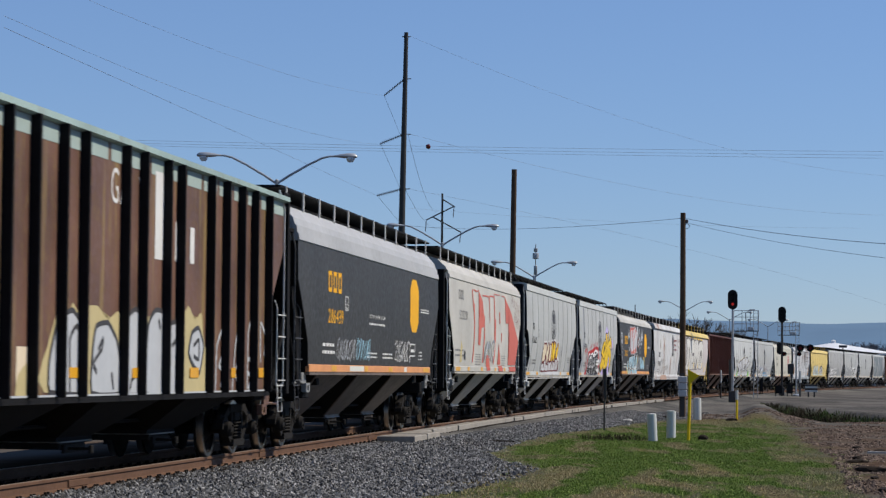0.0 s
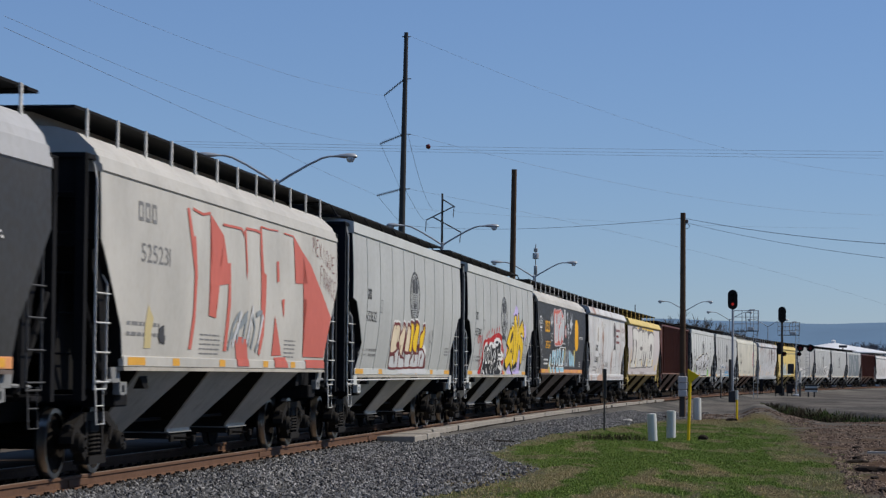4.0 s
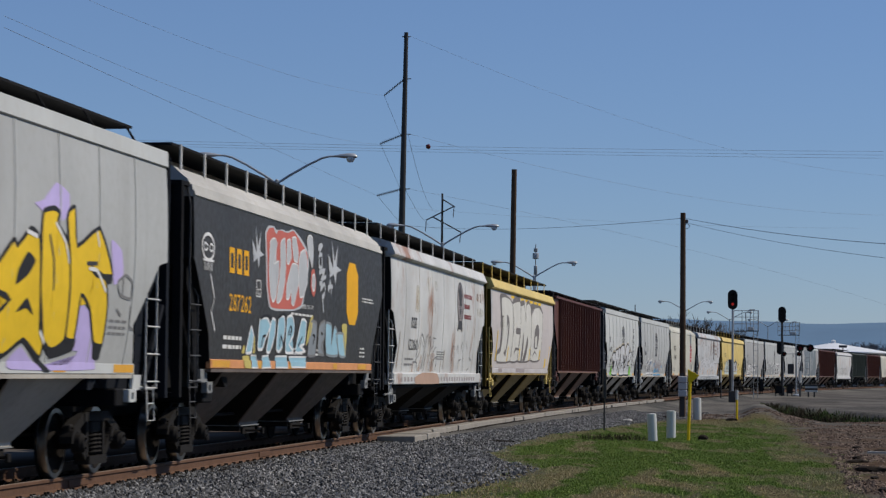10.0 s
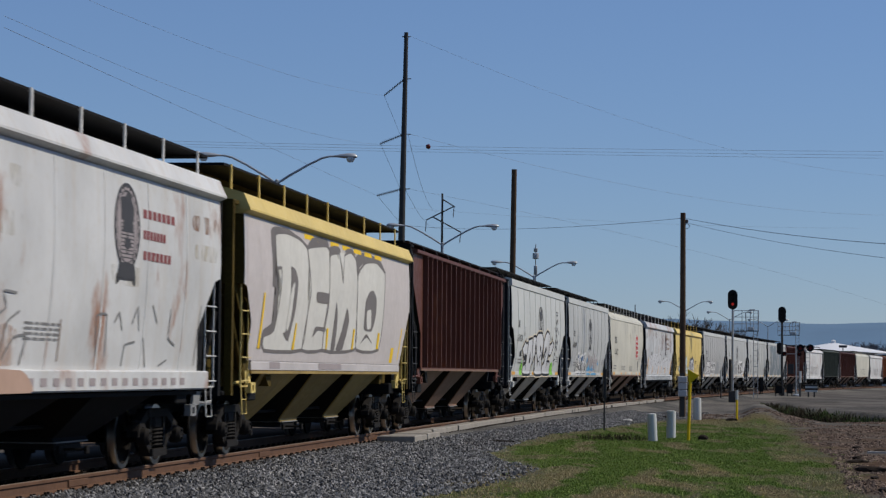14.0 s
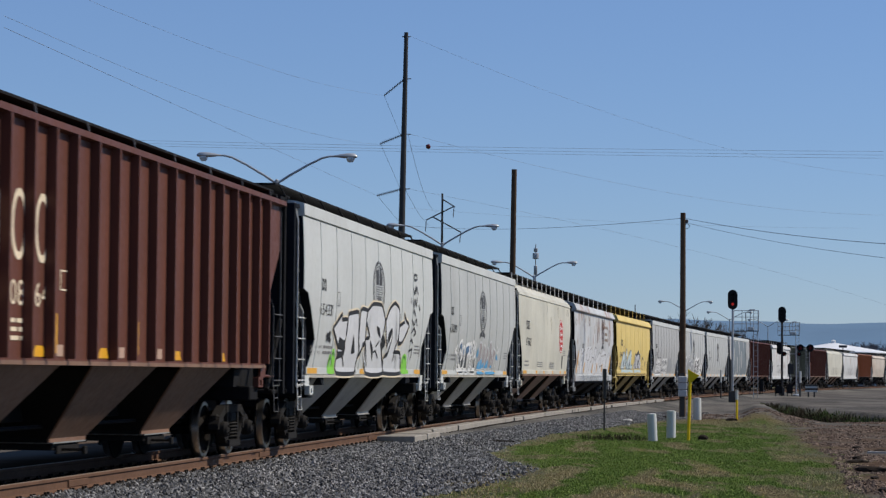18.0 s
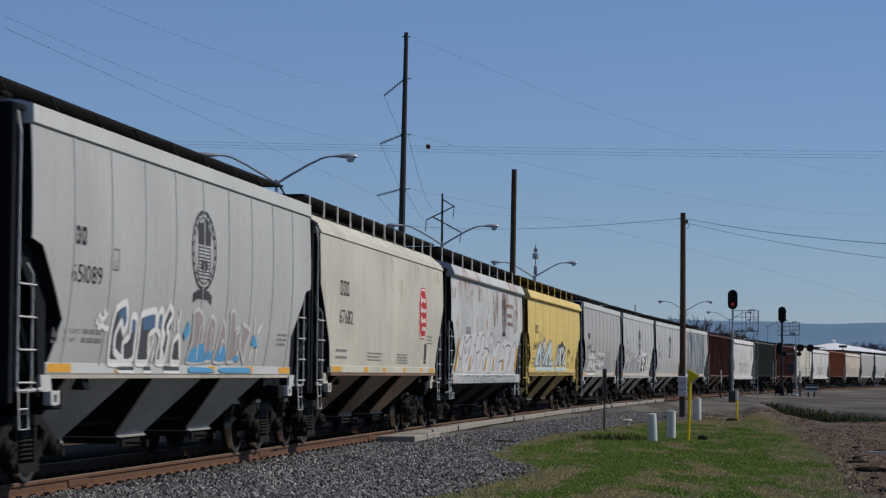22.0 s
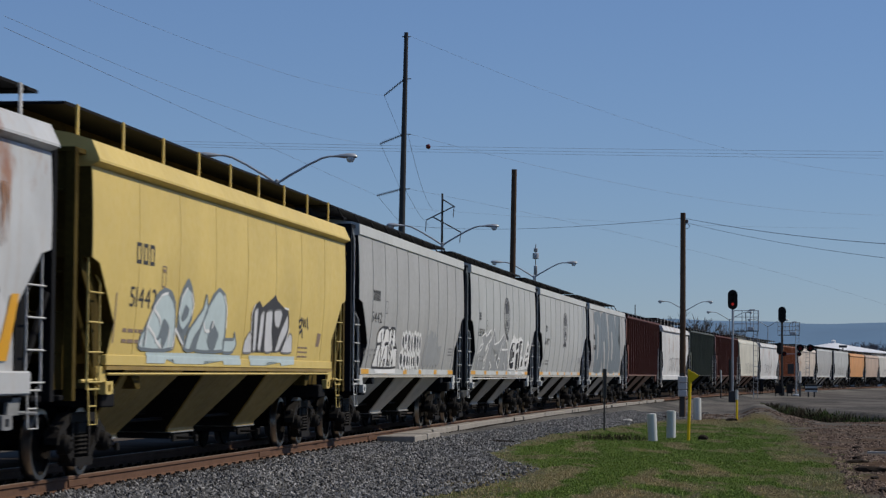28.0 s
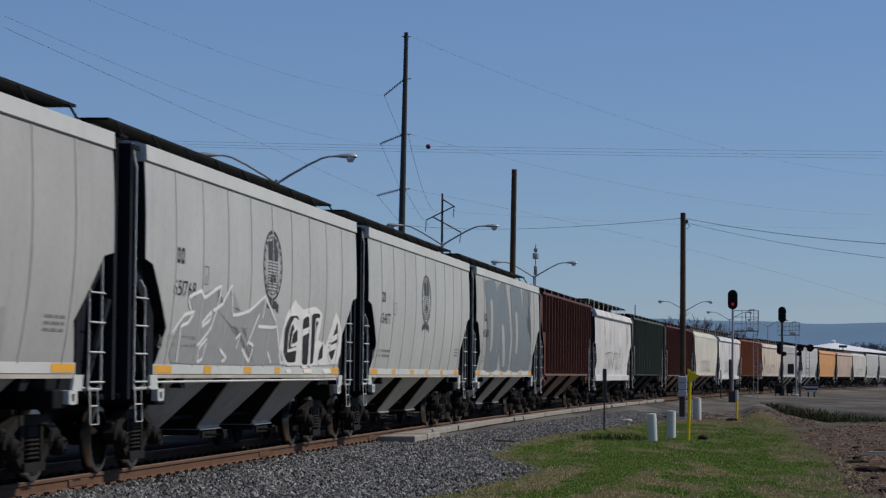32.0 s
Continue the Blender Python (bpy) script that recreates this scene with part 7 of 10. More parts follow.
lay(3, "graffiti_linework", [stroke(curve(p), 0.025) for p in ([(2.7, 2.43), (2.6, 2.32), (2.71, 2.17), (2.86, 2.15), (2.71, 2.4)], [(3.02, 2.46), (3.19, 2.29), (3.03, 2.21)], [(3.12, 2.47), (3.26, 2.34), (3.14, 2.29)], [(2.74, 2.1), (2.9, 1.98), (2.83, 1.77)], [(2.99, 2.18), (3.28, 2.09), (3.29, 1.98)],)], M["ink_grey"], 0.008)
art(3, "sill_overpaint", M["spray_pale"], 0.0065, [[(-1.68, 1.49), (2.78, 1.51), (2.93, 1.38), (-1.6, 1.38)]], sharp=True)


cp_marks(4, "655304")
art(4, "graffiti_halo", M["spray_red"], 0.006, [[(-5, 1.38), (-4.78, 1.56), (-4.48, 1.68), (-4.43, 1.84), (-4.76, 1.79), (-4.66, 1.96), (-4.68, 2.32), (-4.32, 2.4), (-3.99, 2.38), (-3.69, 2.46), (-3.17, 2.44), (-2.34, 2.58), (-1.24, 2.64), (-0.54, 2.57), (-0.23, 2.31), (0.33, 2.14), (0.27, 1.96), (0.68, 1.83), (0.55, 1.6), (1.05, 1.46), (0.77, 1.38)]], label="red sprayed cloud round the letters")
art(4, "graffiti_halo", M["spray_red"], 0.0062, [[(-4.1, 2.46), (-4.1, 2.54), (-4.02, 2.63), (-3.97, 2.55), (-3.98, 2.45)], [(-3.68, 2.53), (-3.68, 2.63), (-3.6, 2.71), (-3.54, 2.63), (-3.56, 2.53)], [(-3, 2.6), (-2.99, 2.69), (-2.91, 2.78), (-2.86, 2.7), (-2.88, 2.6)], [(-2.43, 2.59), (-2.42, 2.68), (-2.34, 2.77), (-2.28, 2.69), (-2.31, 2.58)], [(-1.84, 2.63), (-1.83, 2.73), (-1.74, 2.82), (-1.68, 2.73), (-1.71, 2.63)], [(-1.25, 2.67), (-1.24, 2.77), (-1.14, 2.86), (-1.09, 2.78), (-1.12, 2.67)]])
art(4, "graffiti_letter", M["ink_black"], 0.009, [[(-4.43, 1.38), (-4.32, 1.52), (-4.22, 1.76), (-4.47, 2.03), (-4.32, 2.22), (-3.91, 2.28), (-3.78, 2.11), (-3.46, 2.13), (-3.35, 2.25), (-2.77, 2.31), (-2.56, 2.23), (-2.04, 2.28), (-2.38, 2.31), (-1.92, 2.43), (-1.13, 2.43), (-0.54, 2.32), (-0.41, 2.08), (0.26, 1.97), (0.34, 1.87), (-0.34, 1.83), (-0.13, 1.68), (0.52, 1.56), (0.67, 1.38)]])
lay(4, "graffiti_linework", [stroke(curve(p), 0.1) for p in ([(-4.43, 1.38), (-4.32, 1.52), (-4.22, 1.76), (-4.47, 2.03), (-4.32, 2.22), (-3.91, 2.28), (-3.78, 2.11), (-3.46, 2.13), (-3.35, 2.25), (-2.77, 2.31), (-2.56, 2.23), (-2.04, 2.28), (-2.38, 2.31), (-1.92, 2.43), (-1.13, 2.43), (-0.54, 2.32), (-0.41, 2.08), (0.26, 1.97), (0.34, 1.87), (-0.34, 1.83), (-0.13, 1.68), (0.52, 1.56), (0.67, 1.38)],)], M["spray_white"], 0.0132)
lay(4, "graffiti_linework", [stroke(curve(p), 0.08) for p in ([(-4.15, 2.09), (-4.13, 1.89), (-4.13, 1.71)], [(-3.87, 2.05), (-3.71, 1.73), (-3.38, 1.73), (-3.52, 2.08)], [(-3.22, 2.15), (-3.03, 1.72), (-2.73, 1.78)], [(-3.08, 2.22), (-2.56, 1.91), (-2.46, 1.53)], [(-2.54, 2.19), (-1.81, 2.19), (-2.35, 1.75), (-2.04, 1.69), (-2.17, 1.41)], [(-1.91, 2.4), (-2.05, 2.29), (-1.47, 2.26), (-1.06, 2.4)], [(-1.82, 1.88), (-1.62, 2.02), (-1.57, 1.8), (-1.82, 1.75)], [(-1.23, 2.16), (-0.82, 1.81), (-0.96, 1.5)], [(-0.94, 1.98), (0.07, 1.96), (0.03, 1.87), (-0.76, 1.85)], [(-1.41, 1.58), (-1.4, 1.38)], [(-0.59, 1.63), (0.43, 1.5), (0.14, 1.38)], [(-4.01, 1.48), (-3.69, 1.38)], [(-3.34, 1.57), (-3, 1.38)],)], M["spray_white"], 0.0135)
lay(4, "graffiti_linework", [stroke(curve(p), 0.05) for p in ([(-5.42, 2.24), (-5.29, 2.06), (-5.16, 1.56)], [(-4.98, 2.27), (-5.01, 2.03)], [(-5, 1.87), (-4.99, 1.64)],)], M["spray_red"], 0.01)
art(4, "graffiti_halo", M["spray_violet"], 0.006, [[(2.37, 3.31), (2.69, 3.37), (3.19, 3.61), (3.7, 3.51), (3.69, 3.26), (3.36, 3.16), (2.7, 3.23)], [(0.78, 2.11), (0.91, 2.3), (1.54, 2.2), (1, 1.84)], [(4.28, 2.23), (4.89, 2.08), (5.15, 1.69), (4.3, 1.64)], [(5.5, 3.06), (6, 2.95), (6.12, 2.64), (5.72, 2.49)], [(1.95, 1.52), (2.31, 1.66), (2.93, 1.47), (4.26, 1.47), (4.88, 1.82), (5.38, 1.41), (2.05, 1.4)]], label="lilac sprayed cloud round the letters")
art(4, "graffiti_shadow", M["ink_black"], 0.0078, [[(0.87, 1.82), (1.67, 1.54), (1.6, 1.49), (0.94, 1.62)], [(3.1, 1.71), (3.9, 1.76), (4.36, 1.79), (4.3, 1.63), (3.45, 1.53)], [(5.12, 1.74), (5.53, 1.72), (5.5, 1.53), (5.21, 1.54)], [(2.33, 1.74), (3.04, 1.53), (3.53, 1.38), (3.25, 1.38), (2.57, 1.63)], [(5.4, 2.61), (5.62, 2.62), (5.59, 2.5), (5.1, 2.52)]])
art(4, "graffiti_letter", M["spray_yellow"], 0.0095, [[(0.85, 2.38), (1.63, 2.85), (1.77, 2.79), (2.23, 3.01), (2.56, 2.92), (2.71, 2.36), (2.88, 1.87), (3.1, 1.71), (3.04, 1.53), (2.33, 1.74), (1.67, 1.54), (0.87, 1.82), (1.69, 2.19), (0.99, 2.27)], [(2.7, 3.24), (3.1, 3.3), (3.32, 3.25), (3.22, 3.13), (3.72, 2.89), (3.86, 2.31), (3.9, 1.76), (3.45, 1.63), (3.07, 1.75), (2.71, 2.36), (2.63, 3)], [(3.61, 3.24), (3.92, 3.37), (4.03, 2.9), (4.97, 3.18), (5.62, 2.62), (4.95, 2.58), (4.65, 2.67), (5.33, 2.55), (5.52, 2.22), (5.53, 1.72), (5.12, 1.74), (4.76, 2.16), (4.33, 2.32), (4.29, 1.77), (3.93, 1.79), (3.86, 2.39)]], edge=M["ink_black"], w=0.06)
art(4, "graffiti_shadow", M["ink_black"], 0.0135, [[(1.86, 2.53), (2.15, 2.74), (2.45, 2.65), (2.22, 2.48), (1.81, 2.35)], [(1.92, 2.04), (2.26, 2.22), (2.55, 2.03), (2.27, 2.1)], [(0.85, 2.38), (1.62, 2.19), (1.56, 2.16), (0.84, 2.32)]])
lay(4, "graffiti_linework", [stroke(curve(p), 0.05) for p in ([(2.92, 2.98), (3.12, 2.7), (3.21, 2.33)], [(4.46, 2.71), (4.91, 2.73)],)], M["ink_dark"], 0.014)
lay(4, "graffiti_linework", [stroke(curve(p), 0.05) for p in ([(3.16, 3.13), (3.55, 2.92), (3.73, 2.68)], [(2.08, 2.97), (2.48, 2.93)], [(4.56, 2.65), (4.93, 2.64), (5.38, 2.39)], [(4.85, 3.13), (4.96, 2.94)], [(2.89, 1.85), (3.12, 1.71)],)], M["spray_white"], 0.0145)
lay(4, "graffiti_linework", [stroke(curve(p), 0.04) for p in ([(6.06, 2.37), (5.9, 2.54), (6.26, 2.64), (6.58, 2.56), (6.57, 2.34), (6.06, 2.37)], [(6.16, 2.64), (6.16, 2.37)], [(5.96, 2.19), (6.19, 2.11)], [(6.61, 2.25), (6.66, 1.98), (6.87, 1.94)],)], M["ink_grey"], 0.008)
lay(4, "graffiti_linework", [stroke(curve(p), 0.03) for p in ([(0.8, 2.76), (0.67, 2.9), (0.87, 3.03), (0.96, 2.88), (0.83, 2.61), (0.75, 2.53)],)], M["ink_grey"], 0.008)
scrawl(4, "HONK!", -6.05, -4.85, 2.26, 2.50, M["spray_red"], 0.035)

charcoal_marks(5, "287262", -0.15)
lay(5, "graffiti_linework", [ring(-7.75, 3.25, 0.42, 0.22, 0.05), ring(-7.92, 3.25, 0.13, 0.07, 0.03), ring(-7.55, 3.25, 0.13, 0.07, 0.03)] + [stroke([(-8.0 + 0.12 * k, 3.05), (-8.0 + 0.12 * k, 2.9)], 0.03) for k in range(5)] + [stroke([(-8.1, 3.05), (-7.4, 3.05)], 0.03), stroke([(-7.6, 2.85), (-7.3, 2.5), (-7.5, 2.3), (-7.2, 2.0)], 0.04)], M["spray_white"], 0.010)
art(5, "graffiti_outline", M["spray_silver"], 0.008, [[(-3.6, 3.5), (-3.64, 3.7), (-3.36, 3.84), (-2.91, 3.86), (-2.66, 3.81), (-2.12, 3.85), (-1.79, 3.83), (-1.22, 3.91), (-0.67, 3.82), (-0.23, 3.71), (0.13, 3.58), (0.18, 3.3), (-0.13, 2.91), (-0.4, 2.56), (-1.2, 2.47), (-2.69, 2.43), (-3.27, 2.47), (-3.56, 2.83)]])
art(5, "graffiti_fill", M["spray_salmon"], 0.0095, [[(-3.5, 3.51), (-3.54, 3.69), (-3.3, 3.8), (-2.95, 3.83), (-2.73, 3.73), (-2.53, 3.81), (-2.13, 3.82), (-1.86, 3.79), (-1.22, 3.88), (-0.76, 3.78), (-0.36, 3.67), (0.03, 3.55), (0.09, 3.3), (-0.24, 2.93), (-0.51, 2.6), (-1.2, 2.5), (-2.69, 2.47), (-3.18, 2.5), (-3.46, 2.84)]])
art(5, "graffiti_letter", M["spray_silver"], 0.0115, [[(-3.25, 3.58), (-2.86, 3.66), (-2.67, 3.57), (-2.97, 3.22), (-2.55, 3.29), (-2.54, 3.11), (-2.78, 2.66), (-3.03, 2.57), (-3.23, 2.71), (-3.37, 3.09)], [(-2.34, 3.63), (-2, 3.7), (-1.94, 3.29), (-2.01, 2.99), (-2.25, 2.68), (-2.57, 2.56), (-2.71, 2.62), (-2.41, 3.19), (-2.41, 3.48)], [(-1.8, 3.67), (-1.52, 3.71), (-1.46, 3.4), (-1.74, 3.26), (-1.86, 3.33)], [(-1.87, 2.92), (-1.39, 3.29), (-0.89, 3.28), (-0.81, 2.97), (-1.21, 2.57), (-1.43, 2.6), (-1.44, 2.83), (-1.64, 2.67), (-1.89, 2.66)], [(-1.37, 3.74), (-1.01, 3.77), (-0.81, 3.52), (-0.89, 3.34), (-1.25, 3.37)]], edge=M["spray_white"], w=0.025)
art(5, "graffiti_letter", M["spray_silver"], 0.0115, [[(-0.59, 3.53), (-0.21, 3.6), (0.01, 3.41), (0.02, 3.02), (-0.35, 2.76), (-0.67, 2.73), (-0.78, 2.98), (-0.78, 3.36)], [(0.03, 3.79), (0.28, 3.89), (0.59, 3.85), (0.6, 3.53), (0.48, 3.31), (0.17, 3.54)]], edge=M["spray_white"], w=0.025)
art(5, "graffiti_outline", M["spray_salmon"], 0.0095, [[(0.33, 2.95), (0.43, 3.24), (0.69, 3.29), (0.88, 3.06), (0.81, 2.85), (0.61, 2.78)]])
art(5, "graffiti_letter", M["spray_silver"], 0.0125, [[(0.44, 2.98), (0.5, 3.16), (0.69, 3.2), (0.8, 3.06), (0.73, 2.91), (0.57, 2.88)]], edge=M["spray_white"], w=0.025)
art(5, "graffiti_letter", M["spray_blue"], 0.009, [[(-4.95, 1.7), (-4.64, 2.13), (-4.42, 1.97), (-4.49, 1.76), (-4.52, 1.71)], [(-4.06, 1.8), (-4, 2.25), (-3.43, 2.29), (-3.13, 2.17), (-3.47, 1.95), (-3.69, 1.77), (-3.99, 1.76)], [(-3.35, 1.77), (-3.05, 2.28), (-2.73, 2.26), (-2.75, 2), (-3.07, 1.73), (-3.29, 1.72)], [(-2.57, 1.79), (-2.47, 2.3), (-2.02, 2.36), (-1.91, 2.17), (-2.06, 1.83), (-2.3, 1.74)], [(-1.76, 1.74), (-1.74, 2.33), (-1.33, 2.38), (-1.08, 2.23), (-1.13, 2.04), (-1.49, 1.88), (-1.06, 1.75)], [(-0.89, 1.75), (-0.45, 2.33), (0.01, 2.3), (-0.07, 1.91), (-0.51, 1.86), (0.04, 1.77)]], edge=M["spray_white"], w=0.045)
art(5, "graffiti_letter", M["spray_steel"], 0.009, [[(0.29, 1.71), (0.47, 2.32), (1.04, 2.29), (1.03, 1.93), (1, 1.71)], [(1.27, 1.76), (1.29, 2.26), (1.87, 2.36), (1.84, 2.02), (1.57, 1.89), (1.91, 1.72)]], edge=M["ink_grey"], w=0.05)
art(5, "graffiti_letter", M["spray_blue"], 0.0092, [[(2.12, 1.74), (1.96, 2.32), (2.57, 2.29), (2.6, 1.91), (2.85, 2.26), (3.13, 2.22), (3.37, 1.73)], [(3.05, 2.13), (3.89, 2.15), (4.25, 1.72), (3.56, 1.72)]], edge=M["spray_steel"], w=0.05)
art(5, "graffiti_fill", M["spray_lemon"], 0.0102, [[(0.09, 1.87), (0.19, 2.15), (0.39, 2.36), (0.65, 2.44), (0.49, 2.08)], [(3.67, 2.32), (4.25, 2.34), (4.21, 1.72), (4, 1.93)], [(-5.24, 1.69), (-5.14, 1.82), (-5.02, 1.79), (-5.06, 1.69)], [(-4.39, 1.7), (-4.37, 1.97), (-4.3, 1.94), (-4.27, 1.71)], [(-5.16, 1.64), (-4.69, 1.65), (-4.55, 1.46), (-5.02, 1.46)]])
art(5, "sill_overpaint", M["spray_blue"], 0.0085, [[(-4.55, 1.66), (-4.15, 1.66), (-4.04, 1.46), (-4.5, 1.46)], [(-3.67, 1.65), (-3.18, 1.67), (-3, 1.47), (-3.72, 1.46)], [(-2.61, 1.66), (-1.61, 1.67), (-1.55, 1.47), (-2.6, 1.47)], [(-1.44, 1.66), (0.17, 1.67), (0.07, 1.48), (-1.25, 1.48)]], edge=M["spray_white"], w=0.03, sharp=True)
lay(5, "graffiti_linework", [stroke(curve(p), 0.05) for p in ([(-3.8, 1.81), (-3.68, 1.98), (-3.47, 1.99)], [(-2.32, 1.83), (-2.23, 2.02), (-1.95, 1.84)], [(-1.62, 2.03), (-1.44, 2.19), (-1.29, 2.15), (-1.48, 2.03)], [(-0.65, 1.86), (-0.32, 2.02)], [(-3.97, 2.26), (-3.68, 2.32), (-3.25, 2.33), (-3.05, 2.28)], [(-2.48, 2.31), (-2.15, 2.39), (-1.88, 2.38)], [(0.67, 2.08), (0.92, 2.05), (0.71, 1.92)], [(1.48, 2.14), (1.66, 2.1)],)], M["ink_black"], 0.0125)
art(5, "graffiti_fill", M["spray_silver"], 0.01, [[(-4.32, 3.33), (-4.39, 3.77), (-4.22, 3.44), (-3.97, 3.72), (-4.08, 3.38), (-3.74, 3.33), (-4.08, 3.28), (-4.17, 3.09), (-4.29, 3.25), (-4.57, 3.17), (-4.43, 3.3), (-4.66, 3.54)]], sharp=True)
art(5, "graffiti_fill", M["spray_silver"], 0.01, [[(2.66, 3.39), (2.56, 3.94), (2.81, 3.53), (3.2, 3.87), (3.02, 3.45), (3.54, 3.39), (3.02, 3.32), (2.88, 3.09), (2.69, 3.28), (2.27, 3.19), (2.48, 3.36), (2.14, 3.65)]], sharp=True)
lay(5, "graffiti_linework", [stroke(curve(p), 0.08) for p in ([(1.14, 3.65), (1.23, 3.74), (1.57, 3.78), (1.22, 3.65)], [(1.22, 3.57), (1.47, 3.59), (1.46, 3.34), (1.18, 3.36), (1.22, 3.57)], [(1.18, 3.24), (1.8, 3.32), (1.38, 3.13), (1.88, 3.2)], [(1.21, 3.04), (1.51, 3.07), (1.3, 2.92), (1.72, 3.06), (1.81, 2.94)], [(1.48, 2.8), (1.76, 2.88), (1.56, 2.76), (1.67, 2.52)], [(2.15, 2.92), (2.32, 3.13), (2.45, 2.89)], [(2.06, 3), (2.59, 3.04)],)], M["spray_silver"], 0.01)
reflectors(5, [(-7.3, -6.1), (-4.1, -3.5), (-1.4, -0.9), (2.9, 3.3), (5.7, 6.7)])

# chalky white car
lay(6, "reporting_mark", frames(-5.4, -4.6, 2.45, 2.70, 3), M["ink_black"], 0.005)
lay(6, "car_number", words("122160", -5.6, -4.25, 1.94, 2.20), M["ink_black"], 0.005, "stencilled car number")
emblem(6, 3.15, 3.27, 0.62, 0.58)
lay(6, "emblem_field", [ellipse(3.15, 3.27, 0.60, 0.56)], M["spray_mauve"], 0.005, "faded dark oval emblem")
lay(6, "oval_emblem", [ring(3.15, 3.27, 0.62, 0.58, 0.05), poly([(2.9, 3.2), (3.4, 3.2), (3.4, 3.6), (3.1, 3.7)]), poly([(2.7, 2.6), (3.6, 2.6), (3.5, 2.8), (2.8, 2.8)])], M["ink_dark"], 0.008)
lay(6, "name_lettering", [s for k, z in enumerate((3.44, 3.16, 2.88)) for s in bars(3.95, (5.6, 5.1, 5.4)[k], z, z + 0.12, 7)], M["name_red"], 0.005, "faded brown name bars")
art(6, "graffiti_fill", M["wash_faded"], 0.006, [[(-4.77, 1.68), (-4.46, 1.66), (-4.04, 1.72), (-3.82, 1.44), (-4.79, 1.43)], [(-3.77, 1.44), (-3.64, 1.69), (-3.44, 1.85), (-2.78, 1.93), (-2.17, 1.83), (-1.54, 1.92), (-0.91, 1.77), (-0.86, 1.45)]])
art(6, "sill_overpaint", M["spray_faded"], 0.006, [[(-4.65, 1.31), (-4.09, 1.36), (-3.51, 1.41), (-1.12, 1.39), (-0.72, 1.22), (-0.82, 1.13), (-4.64, 1.14)]])
lay(6, "graffiti_linework", [stroke(curve(p), 0.03) for p in ([(-4.32, 1.79), (-3.67, 2.35), (-3.04, 2.05), (-3.31, 1.54)], [(-3.67, 2.35), (-3.84, 1.88), (-4.34, 1.68)], [(-4.7, 1.66), (-4.14, 1.65), (-3.86, 1.44)], [(-3.23, 1.5), (-2.97, 2.06), (-2.89, 2.26), (-2.64, 2.34), (-2.48, 2.07)], [(-2.17, 1.83), (-2.03, 2.04), (-2.4, 2.27), (-2.12, 2.28), (-1.95, 2), (-1.6, 2.09), (-1.74, 2.27), (-1.28, 2.26)], [(-1.59, 1.51), (-1.25, 1.76), (-0.79, 1.79), (-0.95, 1.45)], [(-3, 1.44), (-2.77, 1.9)], [(-2.01, 1.44), (-1.98, 1.71)], [(-1.71, 1.45), (-1.54, 1.92), (-1.13, 2.06)], [(2.07, 1.58), (1.94, 2.08), (2.4, 2.1), (2.48, 1.58)], [(2.77, 2.01), (2.97, 2.15), (3.17, 1.92)], [(3.3, 1.45), (3.36, 1.73), (3.84, 1.78)],)], M["ink_grey"], 0.01)
lay(6, "graffiti_linework", [stroke(curve(p), 0.03) for p in ([(3.63, 2.02), (3.86, 2.25), (3.99, 1.93)], [(4.24, 1.84), (4.5, 1.44)], [(4.59, 2.29), (4.9, 2.05)], [(5.6, 2.27), (5.55, 1.86), (5.95, 1.76)], [(5.19, 1.47), (5.59, 1.55)], [(7.32, 2.36), (7.21, 1.88), (7.17, 1.48)],)], M["ink_grey"], 0.01)
lay(6, "graffiti_linework", [stroke(curve(p), 0.06) for p in ([(-4.23, 1.87), (-3.71, 2.27), (-3.17, 2.05)], [(-2.77, 1.98), (-2.74, 2.22)], [(2.15, 1.81), (2.14, 2.04)],)], M["spray_white"], 0.009)
art(6, "rust_mark", M["stain_ochre"], 0.004, [[(-2.91, 3.73), (-2.19, 3.75), (-2.06, 3.31), (-2.85, 3.34)], [(-2.57, 3.17), (-1.22, 3.15), (-1.28, 2.89), (-2.48, 2.92)], [(-1.67, 3.69), (-1.2, 3.68), (-1.3, 3.44), (-1.72, 3.49)], [(-4.95, 3.42), (-4.26, 3.47), (-4.3, 2.86), (-4.98, 2.86)], [(2.4, 2.75), (3.81, 2.76), (3.77, 2.51), (2.65, 2.52)], [(6.83, 3.24), (8.1, 3.25), (8.1, 3.03), (6.83, 3.03)]])
art(6, "rust_mark", M["stain_rust"], 0.0045, [[(6.73, 3.66), (8.26, 3.67), (8.24, 3.42), (6.71, 3.45)]])
lay(6, "load_stencil", small_print(-6.0, -4.7, 1.75, 2, 0.05, 0.13, seed=61) + small_print(-0.9, 0.5, 1.95, 4, 0.03, 0.06, seed=62), M["ink_grey"], 0.005)
lay(6, "sill_stripe", [rect(-6.9 + 0.5 * k, -6.65 + 0.5 * k, 1.20, 1.30) for k in range(27)], M["spray_mauve"], 0.004, "dull red dashes along the sill")
lay(6, "yellow_bar", [poly([(-7.15, 1.5), (-7.05, 1.5), (-6.95, 2.35), (-7.02, 2.35)]), rect(0.45, 0.5, 1.5, 2.0)], M["spray_brown"], 0.006)

# yellow car overpainted with large grey letters
lay(7, "overpaint", [poly([(-8.3, 1.58), (7.9, 1.58), (8.3, 2.2), (8.75, 2.75), (8.75, 3.88), (-8.7, 3.88), (-8.7, 2.75), (-8.2, 2.2)])], M["primer"], 0.005, "pinkish white overpaint on the side")
